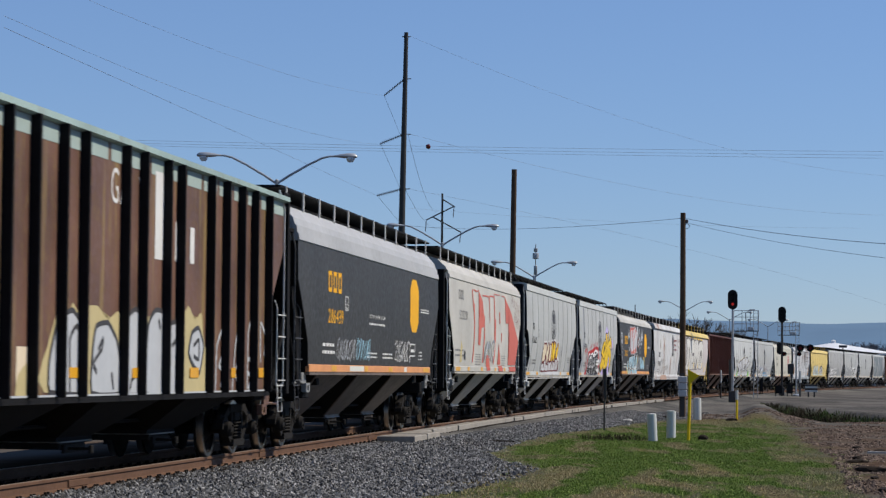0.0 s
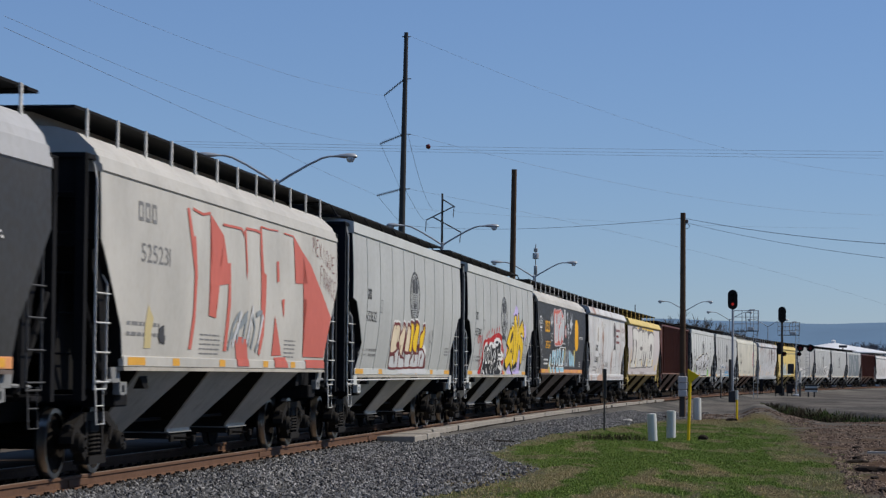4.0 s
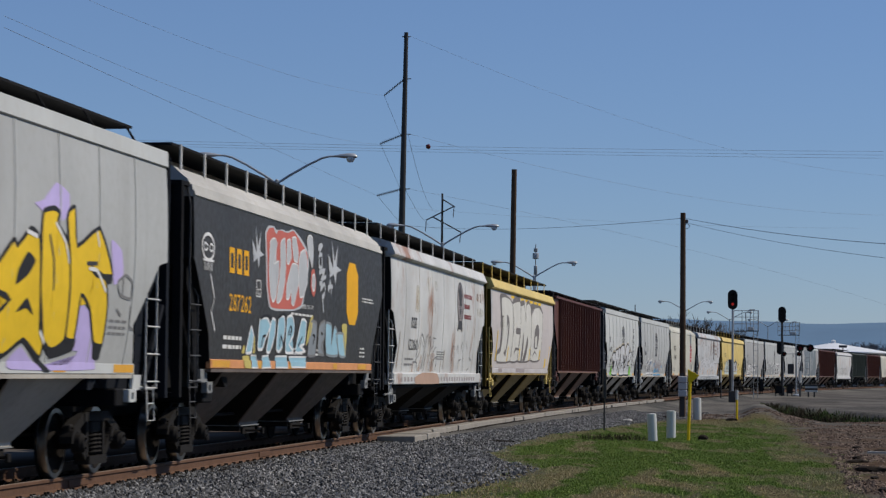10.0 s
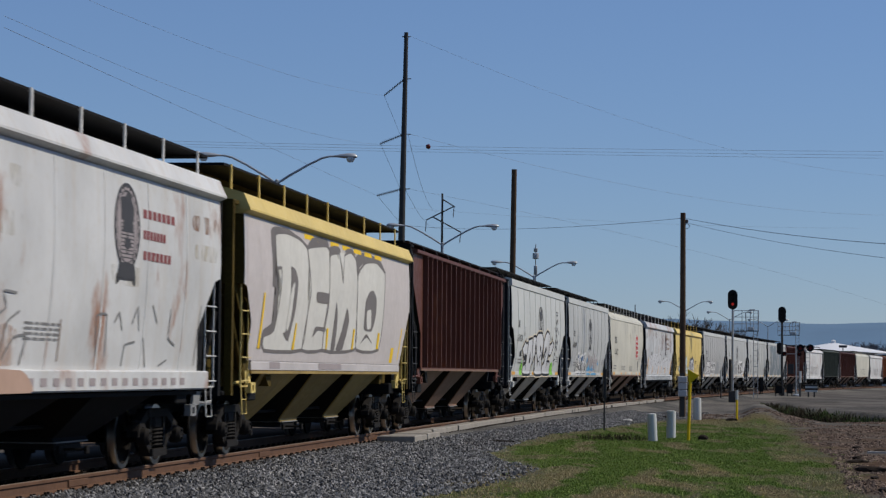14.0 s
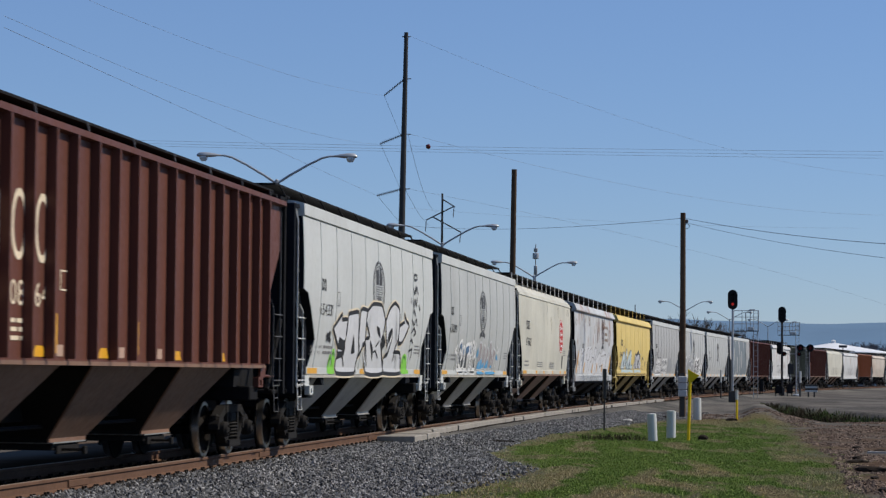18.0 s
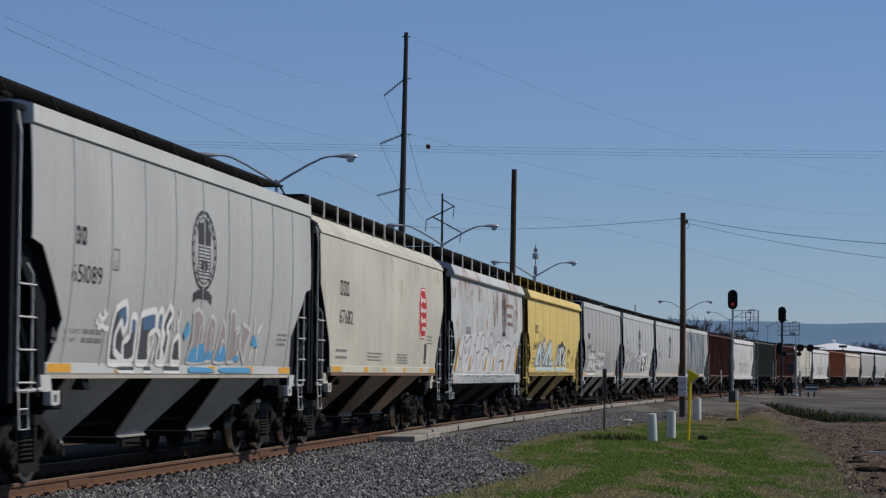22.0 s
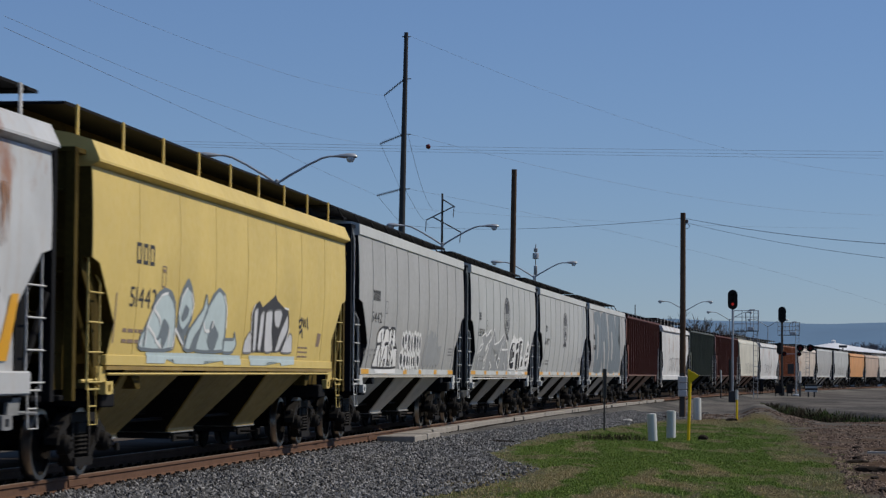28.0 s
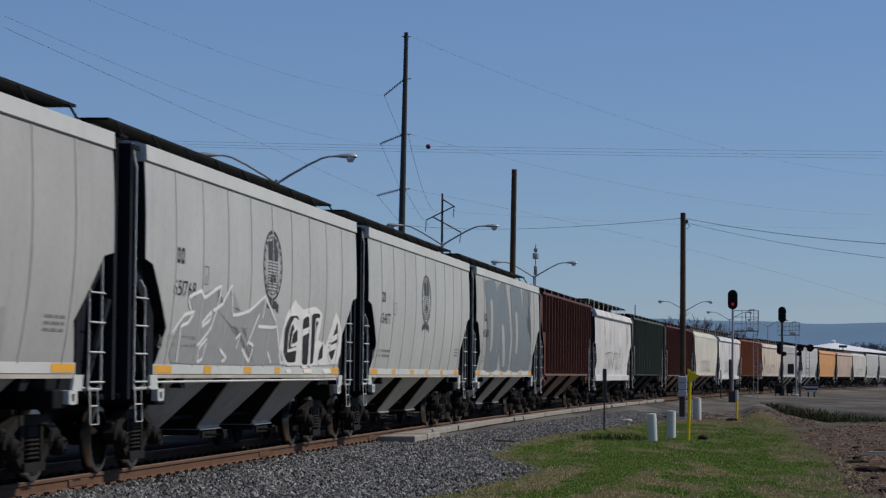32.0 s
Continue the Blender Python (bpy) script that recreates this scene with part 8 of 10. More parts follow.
art(7, "graffiti_shadow", M["spray_shade"], 0.0075, [[(-6.88, 3.76), (-6.47, 3.86), (-5.32, 3.88), (-3.85, 3.72), (-3.58, 3.66), (-3.95, 3.7), (-4.65, 3.77), (-6, 3.79), (-6.52, 3.74), (-6.44, 3.16), (-6, 3.17), (-6.09, 2.82), (-6.38, 2.11), (-7.22, 1.99), (-7.27, 1.78), (-7.43, 1.79), (-7.26, 2.09), (-6.55, 2.24), (-6.41, 2.81), (-6.73, 2.83), (-6.71, 3.15)], [(-3.73, 3.65), (-3.19, 3.84), (-2.4, 3.91), (-1.61, 3.9), (-1.44, 3.73), (-2.03, 3.79), (-3.4, 3.67)], [(-1.47, 3.76), (-0.9, 3.83), (-0.37, 3.83), (-0.13, 3.7), (-0.5, 3.71), (-1.32, 3.64)], [(0.14, 3.73), (0.51, 3.84), (1.08, 3.87), (1.55, 3.76), (0.84, 3.8)]])
art(7, "graffiti_shadow", M["spray_shade"], 0.0075, [[(1.47, 3.71), (2.13, 3.85), (3.37, 3.87), (4.65, 3.79), (5.37, 3.55), (3.98, 3.73), (2.71, 3.68), (1.97, 3.54), (1.69, 3.34)]])
art(7, "graffiti_letter", M["spray_letter"], 0.009, [[(-6.49, 3.73), (-5.5, 3.81), (-4.38, 3.77), (-3.68, 3.64), (-3.46, 3.31), (-3.31, 2.91), (-3.5, 2.55), (-3.81, 1.79), (-7.03, 1.75), (-7.17, 1.99), (-6.38, 2.11), (-6.01, 2.83), (-6, 3.17), (-6.39, 3.17)], [(-3.58, 3.65), (-1.83, 3.78), (-1.44, 3.69), (-1.46, 2.93), (-1.83, 2.2), (-1.84, 1.81), (-3.76, 1.79), (-3.49, 2.51), (-3.3, 2.86), (-3.46, 3.31)], [(-1.35, 3.63), (-0.39, 3.71), (-0.16, 3.43), (0.01, 3.15), (0.2, 3.69), (0.95, 3.8), (1.51, 3.68), (1.71, 3.22), (1.66, 2.7), (1.81, 1.86), (-1.8, 1.81), (-1.48, 2.61), (-1.43, 3.25)], [(1.76, 3.39), (2.71, 3.67), (4.11, 3.74), (5.21, 3.55), (5.14, 2.99), (4.78, 1.89), (1.92, 1.86), (1.71, 2.7)]], edge=M["spray_shade"], w=0.06)
art(7, "graffiti_shadow", M["spray_shade"], 0.0135, [[(-5.17, 3.24), (-4.77, 3.19), (-4.54, 3), (-4.66, 2.51), (-5.11, 1.93), (-5.62, 2.07), (-5.35, 2.09), (-5.16, 2.46), (-5.05, 2.94)], [(-2.7, 2.88), (-1.55, 2.88), (-1.51, 2.69), (-2.69, 2.69)], [(-2.91, 2.03), (-2.67, 2.24), (-1.64, 2.23), (-1.71, 2.16), (-2.41, 2.17)], [(-0.69, 2.75), (-0.46, 2.47), (-0.52, 1.84), (-0.93, 1.83)], [(0.53, 2.67), (0.84, 2.42), (0.34, 1.85), (-0.41, 1.84), (0.09, 2.2)], [(3.17, 3.08), (3.68, 3.12), (4.08, 2.95), (4.04, 2.59), (3.66, 2.27), (2.92, 2.26), (2.63, 2.34), (2.7, 2.86)], [(2.33, 1.98), (3.02, 2.2), (3.88, 2), (3.11, 2.13)]])
art(7, "graffiti_letter", M["spray_letter"], 0.015, [[(-5.09, 2.86), (-4.82, 2.97), (-5.05, 2.32), (-5.24, 2.11), (-5.38, 2.2)], [(2.88, 2.65), (3.41, 2.71), (3.51, 2.33), (3.02, 2.31)]])
art(7, "bare_patch", M["spray_yellow"], 0.016, [[(-7.39, 2.7), (-7.27, 2.71), (-7.46, 1.78), (-7.61, 1.78)], [(-4.56, 2.26), (-4.44, 2.26), (-4.54, 1.79), (-4.74, 1.79)], [(-1.54, 2.23), (-1.34, 2.23), (-1.34, 1.83), (-1.48, 1.83)], [(1.41, 2.27), (1.59, 2.27), (1.52, 1.86), (1.34, 1.86)], [(4.48, 2.24), (4.74, 2.25), (4.67, 1.9), (4.41, 1.9)]], sharp=True)
lay(7, "graffiti_linework", [stroke(curve(p), 0.02) for p in ([(-7.93, 3.87), (-7.68, 3.31), (-7.32, 2.23)],)], M["demo_white"], 0.0065)
lay(7, "bare_patch", [rect(6.4, 6.8, 1.62, 1.95, 0.1), rect(7.5, 7.62, 1.7, 2.4, 0.3)] + [rect(-3.9 + 1.3 * k, -3.0 + 1.3 * k, 3.80, 3.89) for k in range(7)], M["spray_yellow"], 0.007)
lay(7, "sill_marking", [rect(-6.5, -5.6, 1.45, 1.56), rect(-2.0, 0.4, 1.45, 1.56)], M["spray_mauve"], 0.005)

# oxide brown car
lay(8, "reporting_mark", [poly([(-6.34, 3.05), (-6.06, 3.42), (-5.96, 3.42), (-6.20, 3.05), (-5.96, 2.68), (-6.06, 2.68)]), ring(-5.36, 3.05, 0.28, 0.41, 0.09), ring(-4.48, 3.05, 0.28, 0.41, 0.09)], M["spray_cream"], 0.005, "pale lettering shapes broken by the ribs")
lay(8, "car_number", words("31", -6.41, -6.07, 2.13, 2.45) + words("08", -5.64, -5.15, 2.13, 2.43) + words("64", -4.72, -4.26, 2.13, 2.43), M["spray_cream"], 0.005, "pale stencilled car number")
lay(8, "load_stencil", small_print(-6.4, -6.1, 1.98, 2, 0.05, 0.12, seed=81) + small_print(-5.6, -5.1, 1.98, 3, 0.05, 0.1, seed=82) + [rect(-3.75, -3.72, 2.35, 2.6), rect(-3.42, -3.39, 2.35, 2.6), rect(-3.72, -3.42, 2.35, 2.37), rect(-3.72, -3.42, 2.58, 2.6)], M["spray_cream"], 0.005)
lay(8, "warning_bar", [rect(x, x + 0.15, 1.60, z) for x, z in ((-7.25, 2.45), (-3.98, 2.07), (-0.28, 2.05), (3.70, 2.04), (7.70, 2.40))], M["reflector"], 0.005)
lay(8, "reflective_strip", [poly([(x, 1.55), (x + 0.5, 1.55), (x + 0.4, 1.68), (x + 0.12, 1.68)]) for x in (-7.1, -4.8, -2.1, 1.7, 4.5)], M["reflector"], 0.007)
lay(8, "notice_panel", [rect(x, x + 0.26, 1.56, 1.70) for x in (-6.4, -3.85, -1.1, 0.85, 3.6)] + [rect(5.3, 5.6, 1.7, 1.9)], M["spray_faded"], 0.006)

cp_marks(9, "654331")
lay(9, "graffiti_halo", [stroke(curve(p), 0.16) for p in ([(-5.16, 2.25), (-4.34, 2.54), (-4.31, 2.43), (-3.7, 2.44), (-3.74, 1.99), (-4.4, 2.05), (-4.34, 1.89), (-4.52, 1.93), (-5.08, 2.18), (-5.16, 2.25)], [(-3.63, 2.55), (-3.24, 2.59), (-2.45, 2.62), (-2.24, 2.13), (-1.94, 1.83), (-2.08, 1.68), (-2.18, 1.38), (-4.27, 1.38), (-4.41, 1.68), (-3.67, 1.77), (-3.65, 2.24), (-3.63, 2.55)], [(-2.25, 2.64), (-1.98, 2.71), (-1.37, 2.68), (-1.47, 2.46), (-1.37, 2.08), (-1.38, 2), (-1.66, 1.89), (-1.86, 1.74), (-2.21, 2.13), (-2.25, 2.64)], [(-1.37, 2.68), (-0.76, 2.84), (0.41, 2.85), (0.88, 2.61), (1, 2.51), (0.87, 2.21), (0.63, 2.04), (1.52, 1.39), (-0.8, 1.38), (-1.37, 2.08), (-0.83, 2.13), (-1.47, 2.46), (-1.37, 2.68)],)], M["spray_cream"], 0.006)
lay(9, "graffiti_halo", [stroke(curve(p), 0.16) for p in ([(1.1, 2.55), (1.52, 2.8), (2.21, 2.95), (2.87, 2.85), (3.04, 2.54), (3.03, 2.13), (2.63, 1.87), (3.54, 1.85), (4.03, 1.39), (1.62, 1.39), (1.33, 1.72), (1.77, 1.83), (2.14, 2.16), (2.01, 2.36), (1.62, 2.21), (1.57, 1.97), (1.27, 2.22), (1.1, 2.55)], [(3.07, 2.45), (3.77, 2.56), (3.7, 2.74), (4, 2.59), (4.51, 2.49), (3.74, 2.11), (3.15, 2.05), (3.07, 2.45)], [(-4.46, 1.89), (-3.89, 1.87), (-3.71, 1.8), (-4.36, 1.76), (-4.46, 1.89)],)], M["spray_cream"], 0.006)
art(9, "graffiti_letter", M["spray_pale"], 0.009, [[(-5.16, 2.25), (-4.34, 2.54), (-4.31, 2.43), (-3.7, 2.44), (-3.74, 1.99), (-4.4, 2.05), (-4.34, 1.89), (-4.52, 1.93), (-5.08, 2.18)], [(-3.63, 2.55), (-3.24, 2.59), (-2.45, 2.62), (-2.24, 2.13), (-1.94, 1.83), (-2.08, 1.68), (-2.18, 1.38), (-4.27, 1.38), (-4.41, 1.68), (-3.67, 1.77), (-3.65, 2.24)], [(-2.25, 2.64), (-1.98, 2.71), (-1.37, 2.68), (-1.47, 2.46), (-1.37, 2.08), (-1.38, 2), (-1.66, 1.89), (-1.86, 1.74), (-2.21, 2.13)], [(-1.37, 2.68), (-0.76, 2.84), (0.41, 2.85), (0.88, 2.61), (1, 2.51), (0.87, 2.21), (0.63, 2.04), (1.52, 1.39), (-0.8, 1.38), (-1.37, 2.08), (-0.83, 2.13), (-1.47, 2.46)]], edge=M["ink_black"], w=0.085)
art(9, "graffiti_letter", M["spray_pale"], 0.009, [[(1.1, 2.55), (1.52, 2.8), (2.21, 2.95), (2.87, 2.85), (3.04, 2.54), (3.03, 2.13), (2.63, 1.87), (3.54, 1.85), (4.03, 1.39), (1.62, 1.39), (1.33, 1.72), (1.77, 1.83), (2.14, 2.16), (2.01, 2.36), (1.62, 2.21), (1.57, 1.97), (1.27, 2.22)], [(3.07, 2.45), (3.77, 2.56), (3.7, 2.74), (4, 2.59), (4.51, 2.49), (3.74, 2.11), (3.15, 2.05)], [(-4.46, 1.89), (-3.89, 1.87), (-3.71, 1.8), (-4.36, 1.76)]], edge=M["ink_black"], w=0.085)
art(9, "graffiti_shadow", M["ink_black"], 0.014, [[(-2.88, 1.78), (-2.85, 2.17), (-2.49, 1.82), (-2.62, 1.78)], [(-0.1, 2.39), (0.32, 2.34), (0.52, 2.14), (0.12, 2.23)], [(-0.81, 2.09), (-0.29, 1.92), (-0.17, 1.64), (-0.5, 1.86)], [(-4.42, 2.05), (-3.76, 1.98), (-3.7, 1.82), (-4.3, 1.9)], [(-5.17, 2.24), (-5, 2.15), (-4.49, 1.88), (-4.32, 1.89), (-5.04, 2.2)], [(1.33, 1.76), (1.8, 1.83), (2.06, 2.07), (1.81, 1.76), (1.42, 1.71)], [(0.71, 2.04), (0.9, 2.21), (1.28, 2.05), (0.98, 1.88)], [(3.04, 2.11), (3.66, 2.1), (3.47, 2.03), (3.13, 2.03)], [(2.54, 1.87), (3.57, 1.88), (3.5, 1.83), (2.62, 1.83)], [(1.63, 2.21), (2.04, 2.37), (2.08, 2.2), (1.71, 2.04)]])
lay(9, "graffiti_linework", [stroke(curve(p), 0.05) for p in ([(-3.94, 1.75), (-3.7, 1.66), (-3.48, 1.52)], [(-1.97, 1.72), (-1.77, 1.85), (-1.65, 1.88), (-1.64, 1.99), (-1.38, 2.04)], [(-0.23, 1.82), (0.08, 1.86), (0.51, 1.71)], [(2.61, 1.64), (2.7, 1.78), (2.7, 1.91)], [(-1.28, 2), (-0.95, 1.69), (-0.76, 1.53)], [(0.04, 1.95), (0.44, 2.08)],)], M["ink_black"], 0.0145)
lay(9, "graffiti_linework", [stroke(curve(p), 0.05) for p in ([(-3.7, 2.13), (-3.63, 1.88)], [(2.06, 2.24), (1.83, 2.07)], [(-1.41, 1.84), (-1.11, 1.61)],)], M["spray_white"], 0.0155)
art(9, "graffiti_fill", M["spray_green"], 0.005, [[(-5.17, 1.38), (-5.18, 1.68), (-4.99, 1.83), (-4.77, 1.86), (-4.58, 1.72), (-4.33, 1.38)], [(4.19, 1.39), (4.01, 1.75), (4.28, 1.84), (4.65, 1.8), (5.05, 1.39)], [(-4.93, 1.46), (-4.3, 1.47), (-4.2, 1.38), (-4.83, 1.38)], [(4.11, 1.47), (5.19, 1.47), (5.28, 1.38), (4.77, 1.38)]], label="lime green sprayed corners")
lay(9, "graffiti_linework", [stroke(curve(p), 0.06) for p in ([(-5.2, 1.54), (-5.07, 1.68), (-4.9, 1.64), (-4.81, 1.54)], [(-4.99, 1.68), (-4.84, 1.78), (-4.63, 1.72)], [(4.19, 1.61), (4.23, 1.77), (4.56, 1.73)],)], M["spray_moss"], 0.0065)
lay(9, "graffiti_linework", [stroke(curve(p), 0.05) for p in ([(-2.09, 1.49), (-1.96, 1.38)], [(-0.58, 1.49), (-0.44, 1.38)], [(1.52, 1.5), (1.68, 1.38)], [(3.94, 1.52), (4.12, 1.38)],)], M["ink_black"], 0.008)
lay(9, "graffiti_tag", [stroke(curve(p), 0.06) for p in ([(5.14, 3.67), (5.25, 3.71), (5.62, 3.7), (5.57, 3.6), (5.24, 3.58), (5.14, 3.67)], [(5.02, 3.4), (5.13, 3.24), (5.45, 3.45)], [(5.34, 3.25), (5.56, 3.43), (5.78, 3.25)], [(4.92, 3.11), (5.11, 2.93), (5.26, 3.13), (5.47, 2.97)], [(5.53, 2.95), (5.6, 3.19)], [(5.9, 3.02), (6.07, 2.88)], [(5.07, 2.79), (5.16, 2.87), (5.45, 2.73)], [(4.9, 2.64), (5.26, 2.52), (5.59, 2.67), (5.74, 2.51)], [(4.92, 2.32), (5.28, 2.45), (5.65, 2.34), (5.36, 2.28)], [(4.91, 2.13), (5.09, 2.18), (5.35, 2.09)], [(4.85, 1.9), (5.34, 1.95), (5.3, 1.71)], [(6.53, 1.97), (6.6, 1.78)], [(4.71, 3.15), (4.68, 3.01)],)], M["ink_dark"], 0.01)
lay(9, "graffiti_tag", [stroke(curve(p), 0.09) for p in ([(-5.79, 2.07), (-5.7, 2.12), (-5.72, 1.97)], [(-5.64, 2.04), (-5.57, 2.13), (-5.53, 1.98)], [(-5.54, 2.15), (-5.41, 2.13), (-5.46, 2.06), (-5.33, 1.98)],)], M["ink_black"], 0.01)


cp_marks(10, "651089")
art(10, "graffiti_letter", M["spray_slate"], 0.009, [[(-4.59, 1.5), (-4.71, 1.84), (-4.68, 2.03), (-4.57, 2.2), (-4.14, 2.29), (-3.99, 2.05), (-4.12, 1.89), (-4.3, 2.04), (-4.49, 1.85), (-4.41, 1.65), (-3.91, 1.51)], [(-3.91, 1.51), (-4.06, 1.76), (-3.78, 1.85), (-3.82, 2.1), (-3.67, 2.13), (-3.51, 2.06), (-3.46, 1.72), (-3.41, 1.58), (-3.57, 1.51)], [(-3.24, 1.51), (-3.31, 1.82), (-3.34, 2.14), (-2.6, 2.22), (-2.5, 1.96), (-2.81, 1.88), (-2.65, 1.52)], [(-2.21, 1.52), (-2.21, 1.88), (-2.41, 1.96), (-2.44, 2.17), (-2.3, 2.25), (-2.16, 2.17), (-2.15, 1.97), (-1.96, 1.89), (-2, 1.69), (-1.78, 1.52)], [(-2.08, 1.82), (-2.11, 2.07), (-1.86, 2.31), (-1.63, 2.19), (-1.89, 2), (-1.74, 1.9), (-1.73, 1.52), (-1.96, 1.52)]], edge=M["spray_white"], w=0.1)
art(10, "graffiti_letter", M["spray_slate"], 0.009, [[(-1.35, 1.52), (-1.42, 1.8), (-1.15, 1.9), (-0.86, 1.53)]], edge=M["spray_white"], w=0.1)
art(10, "graffiti_fill", M["spray_dusk"], 0.0105, [[(-4.47, 2.14), (-4.17, 2.24), (-4.05, 2.04), (-4.15, 1.95), (-4.31, 2.07)], [(-3.25, 2.12), (-2.64, 2.17), (-2.58, 1.98), (-3.12, 1.95)], [(-2.41, 2.13), (-2.28, 2.21), (-2.19, 2.02), (-2.34, 1.98)], [(-3.79, 2.08), (-3.63, 2.11), (-3.56, 1.9), (-3.75, 1.91)]])
art(10, "graffiti_letter", M["spray_mauve"], 0.009, [[(-0.46, 1.53), (-0.3, 1.82), (-0.43, 2.24), (-0.14, 2.31), (0.16, 2.21), (0.3, 1.94), (0.32, 1.74), (0.67, 1.54)], [(0.63, 1.55), (0.47, 1.94), (0.69, 2.23), (1, 2.15), (1.08, 1.81), (1.02, 1.58)], [(1.23, 1.55), (1.35, 2.01), (1.5, 2.21), (1.75, 2.02), (2, 1.56)], [(2.15, 1.55), (2.07, 1.97), (1.97, 2.29), (2.17, 2.36), (2.34, 2.27), (2.39, 2.06), (2.72, 2.1), (2.87, 1.75), (2.61, 1.56)], [(2.94, 1.78), (2.87, 2.16), (3.49, 2.05), (3.28, 1.78), (3.33, 1.55)]], edge=M["spray_pale"], w=0.06)
art(10, "graffiti_patch", M["spray_sky"], 0.0145, [[(-0.45, 1.54), (-0.27, 1.72), (0.38, 1.81), (0.67, 1.54)], [(0.64, 1.58), (0.77, 1.71), (1.09, 1.71), (1.03, 1.57)], [(1.31, 1.56), (1.5, 1.77), (1.84, 1.78), (2, 1.56)], [(2.49, 1.57), (2.67, 1.65), (2.96, 1.63), (2.89, 1.56)], [(-0.92, 1.94), (-0.78, 2.05), (-0.72, 2.13), (-0.53, 1.98), (-0.77, 1.84)], [(3.68, 1.85), (3.78, 2), (4.03, 1.91), (4.2, 1.79), (3.83, 1.82)], [(-0.21, 1.46), (1.19, 1.44), (1.3, 1.38), (-0.24, 1.38)], [(1.74, 1.45), (3.78, 1.46), (3.93, 1.38), (1.81, 1.38)]])
art(10, "sill_overpaint", M["spray_slate"], 0.0065, [[(-4.29, 1.46), (-3.35, 1.47), (-3.28, 1.38), (-4.07, 1.38)], [(-2.83, 1.47), (-2.44, 1.47), (-2.39, 1.38), (-2.8, 1.38)], [(-1.77, 1.48), (-0.87, 1.48), (-0.78, 1.38), (-1.73, 1.38)]], edge=M["spray_white"], w=0.04, sharp=True)
lay(10, "graffiti_linework", [stroke(curve(p), 0.07) for p in ([(-5.45, 2.06), (-5.36, 1.99), (-5.46, 2.01)], [(-5.36, 2.11), (-5.22, 2.04), (-5.27, 1.99)], [(-5.17, 2.17), (-5.05, 2.07), (-5.19, 2.04)], [(-5.04, 2.13), (-4.99, 2.09)], [(-5.36, 1.95), (-5.25, 1.94), (-5.15, 1.97), (-5.02, 1.93), (-4.84, 1.93)], [(-1.51, 2.14), (-1.46, 1.96)], [(-1.37, 2.16), (-1.23, 1.96)], [(-1.26, 2.28), (-1.22, 2.09)], [(3.7, 1.57), (3.83, 1.82), (3.77, 2.25)], [(4.04, 2.01), (4.34, 2.17)], [(4.22, 1.56), (4.16, 1.82)], [(-2.65, 1.53), (-2.52, 1.88)], [(-2.48, 1.53), (-2.36, 1.68)],)], M["spray_white"], 0.01)
lay(10, "graffiti_linework", [stroke(curve(p), 0.06) for p in ([(0.12, 1.57), (0.01, 1.99), (0.11, 2.1)], [(0.9, 1.67), (0.76, 1.97), (0.83, 2.06)], [(1.57, 1.67), (1.6, 1.87), (1.74, 1.85)], [(2.57, 1.74), (2.48, 1.98), (2.69, 2.04)],)], M["spray_pale"], 0.0155)

# cream car
lay(11, "reporting_mark", frames(-6.40, -5.45, 2.91, 3.20, 3), M["ink_black"], 0.005)
lay(11, "car_number", words("67682", -6.45, -4.95, 2.36, 2.64), M["ink_black"], 0.005, "stencilled car number")
art(11, "rust_mark", M["stain_ochre"], 0.004, [[(-0.26, 3.97), (0.22, 3.96), (0.12, 3.2), (-0.19, 3.23)], [(2.32, 3.99), (2.69, 3.99), (2.61, 3.43), (2.33, 3.47)], [(1.09, 3.49), (1.54, 3.47), (1.51, 2.9), (1.13, 2.94)], [(-1.26, 3.62), (-1.04, 3.61), (-1.07, 3.22), (-1.26, 3.26)], [(6.82, 3.92), (7.77, 3.92), (7.75, 3.68), (6.88, 3.66)], [(3.57, 3.91), (4.12, 3.91), (3.98, 3.52), (3.59, 3.56)]])
lay(11, "emblem_border", [octagon(4.83, 2.83, 0.64, 0.62)], M["spray_red"], 0.005, "red octagon emblem with white bars")
lay(11, "emblem_line", [octagon(4.83, 2.83, 0.60, 0.59)], M["spray_white"], 0.007)
lay(11, "emblem_field", [octagon(4.83, 2.83, 0.55, 0.55)], M["spray_red"], 0.009)
lay(11, "emblem_lettering", [s for k, z in enumerate((3.10, 2.86, 2.62, 2.42)) for s in bars(4.46 + 0.05 * k, 5.24, z, z + 0.09, 5)] + [rect(4.44, 4.58, 3.05, 3.25), rect(4.47, 4.61, 2.84, 3.0), rect(4.50, 4.64, 2.58, 2.76)], M["spray_white"], 0.011)
lay(11, "load_stencil", small_print(-6.7, -5.4, 1.85, 2, 0.05, 0.13, seed=111) + small_print(-3.0, -1.2, 1.82, 3, 0.03, 0.07, seed=112) + small_print(1.0, 2.6, 1.82, 4, 0.03, 0.06, seed=113) + small_print(5.6, 6.6, 2.3, 3, 0.03, 0.08, seed=114), M["ink_grey"], 0.005)
lay(11, "notice_panel", [rect(5.2, 5.6, 1.72, 2.1), rect(5.22, 5.58, 1.62, 1.70)], M["ink_dark"], 0.005)
reflectors(11, [(-7.1, -6.1), (-3.4, -2.9), (-1.0, -0.6), (1.9, 2.3), (4.6, 5.0), (6.2, 7.0)])

# rust-stained white car
emblem(12, 3.3, 3.28, 0.62, 0.60)
lay(12, "emblem_field", [ellipse(3.3, 3.28, 0.60, 0.58)], M["spray_mauve"], 0.005, "dark oval emblem, half rusted away")
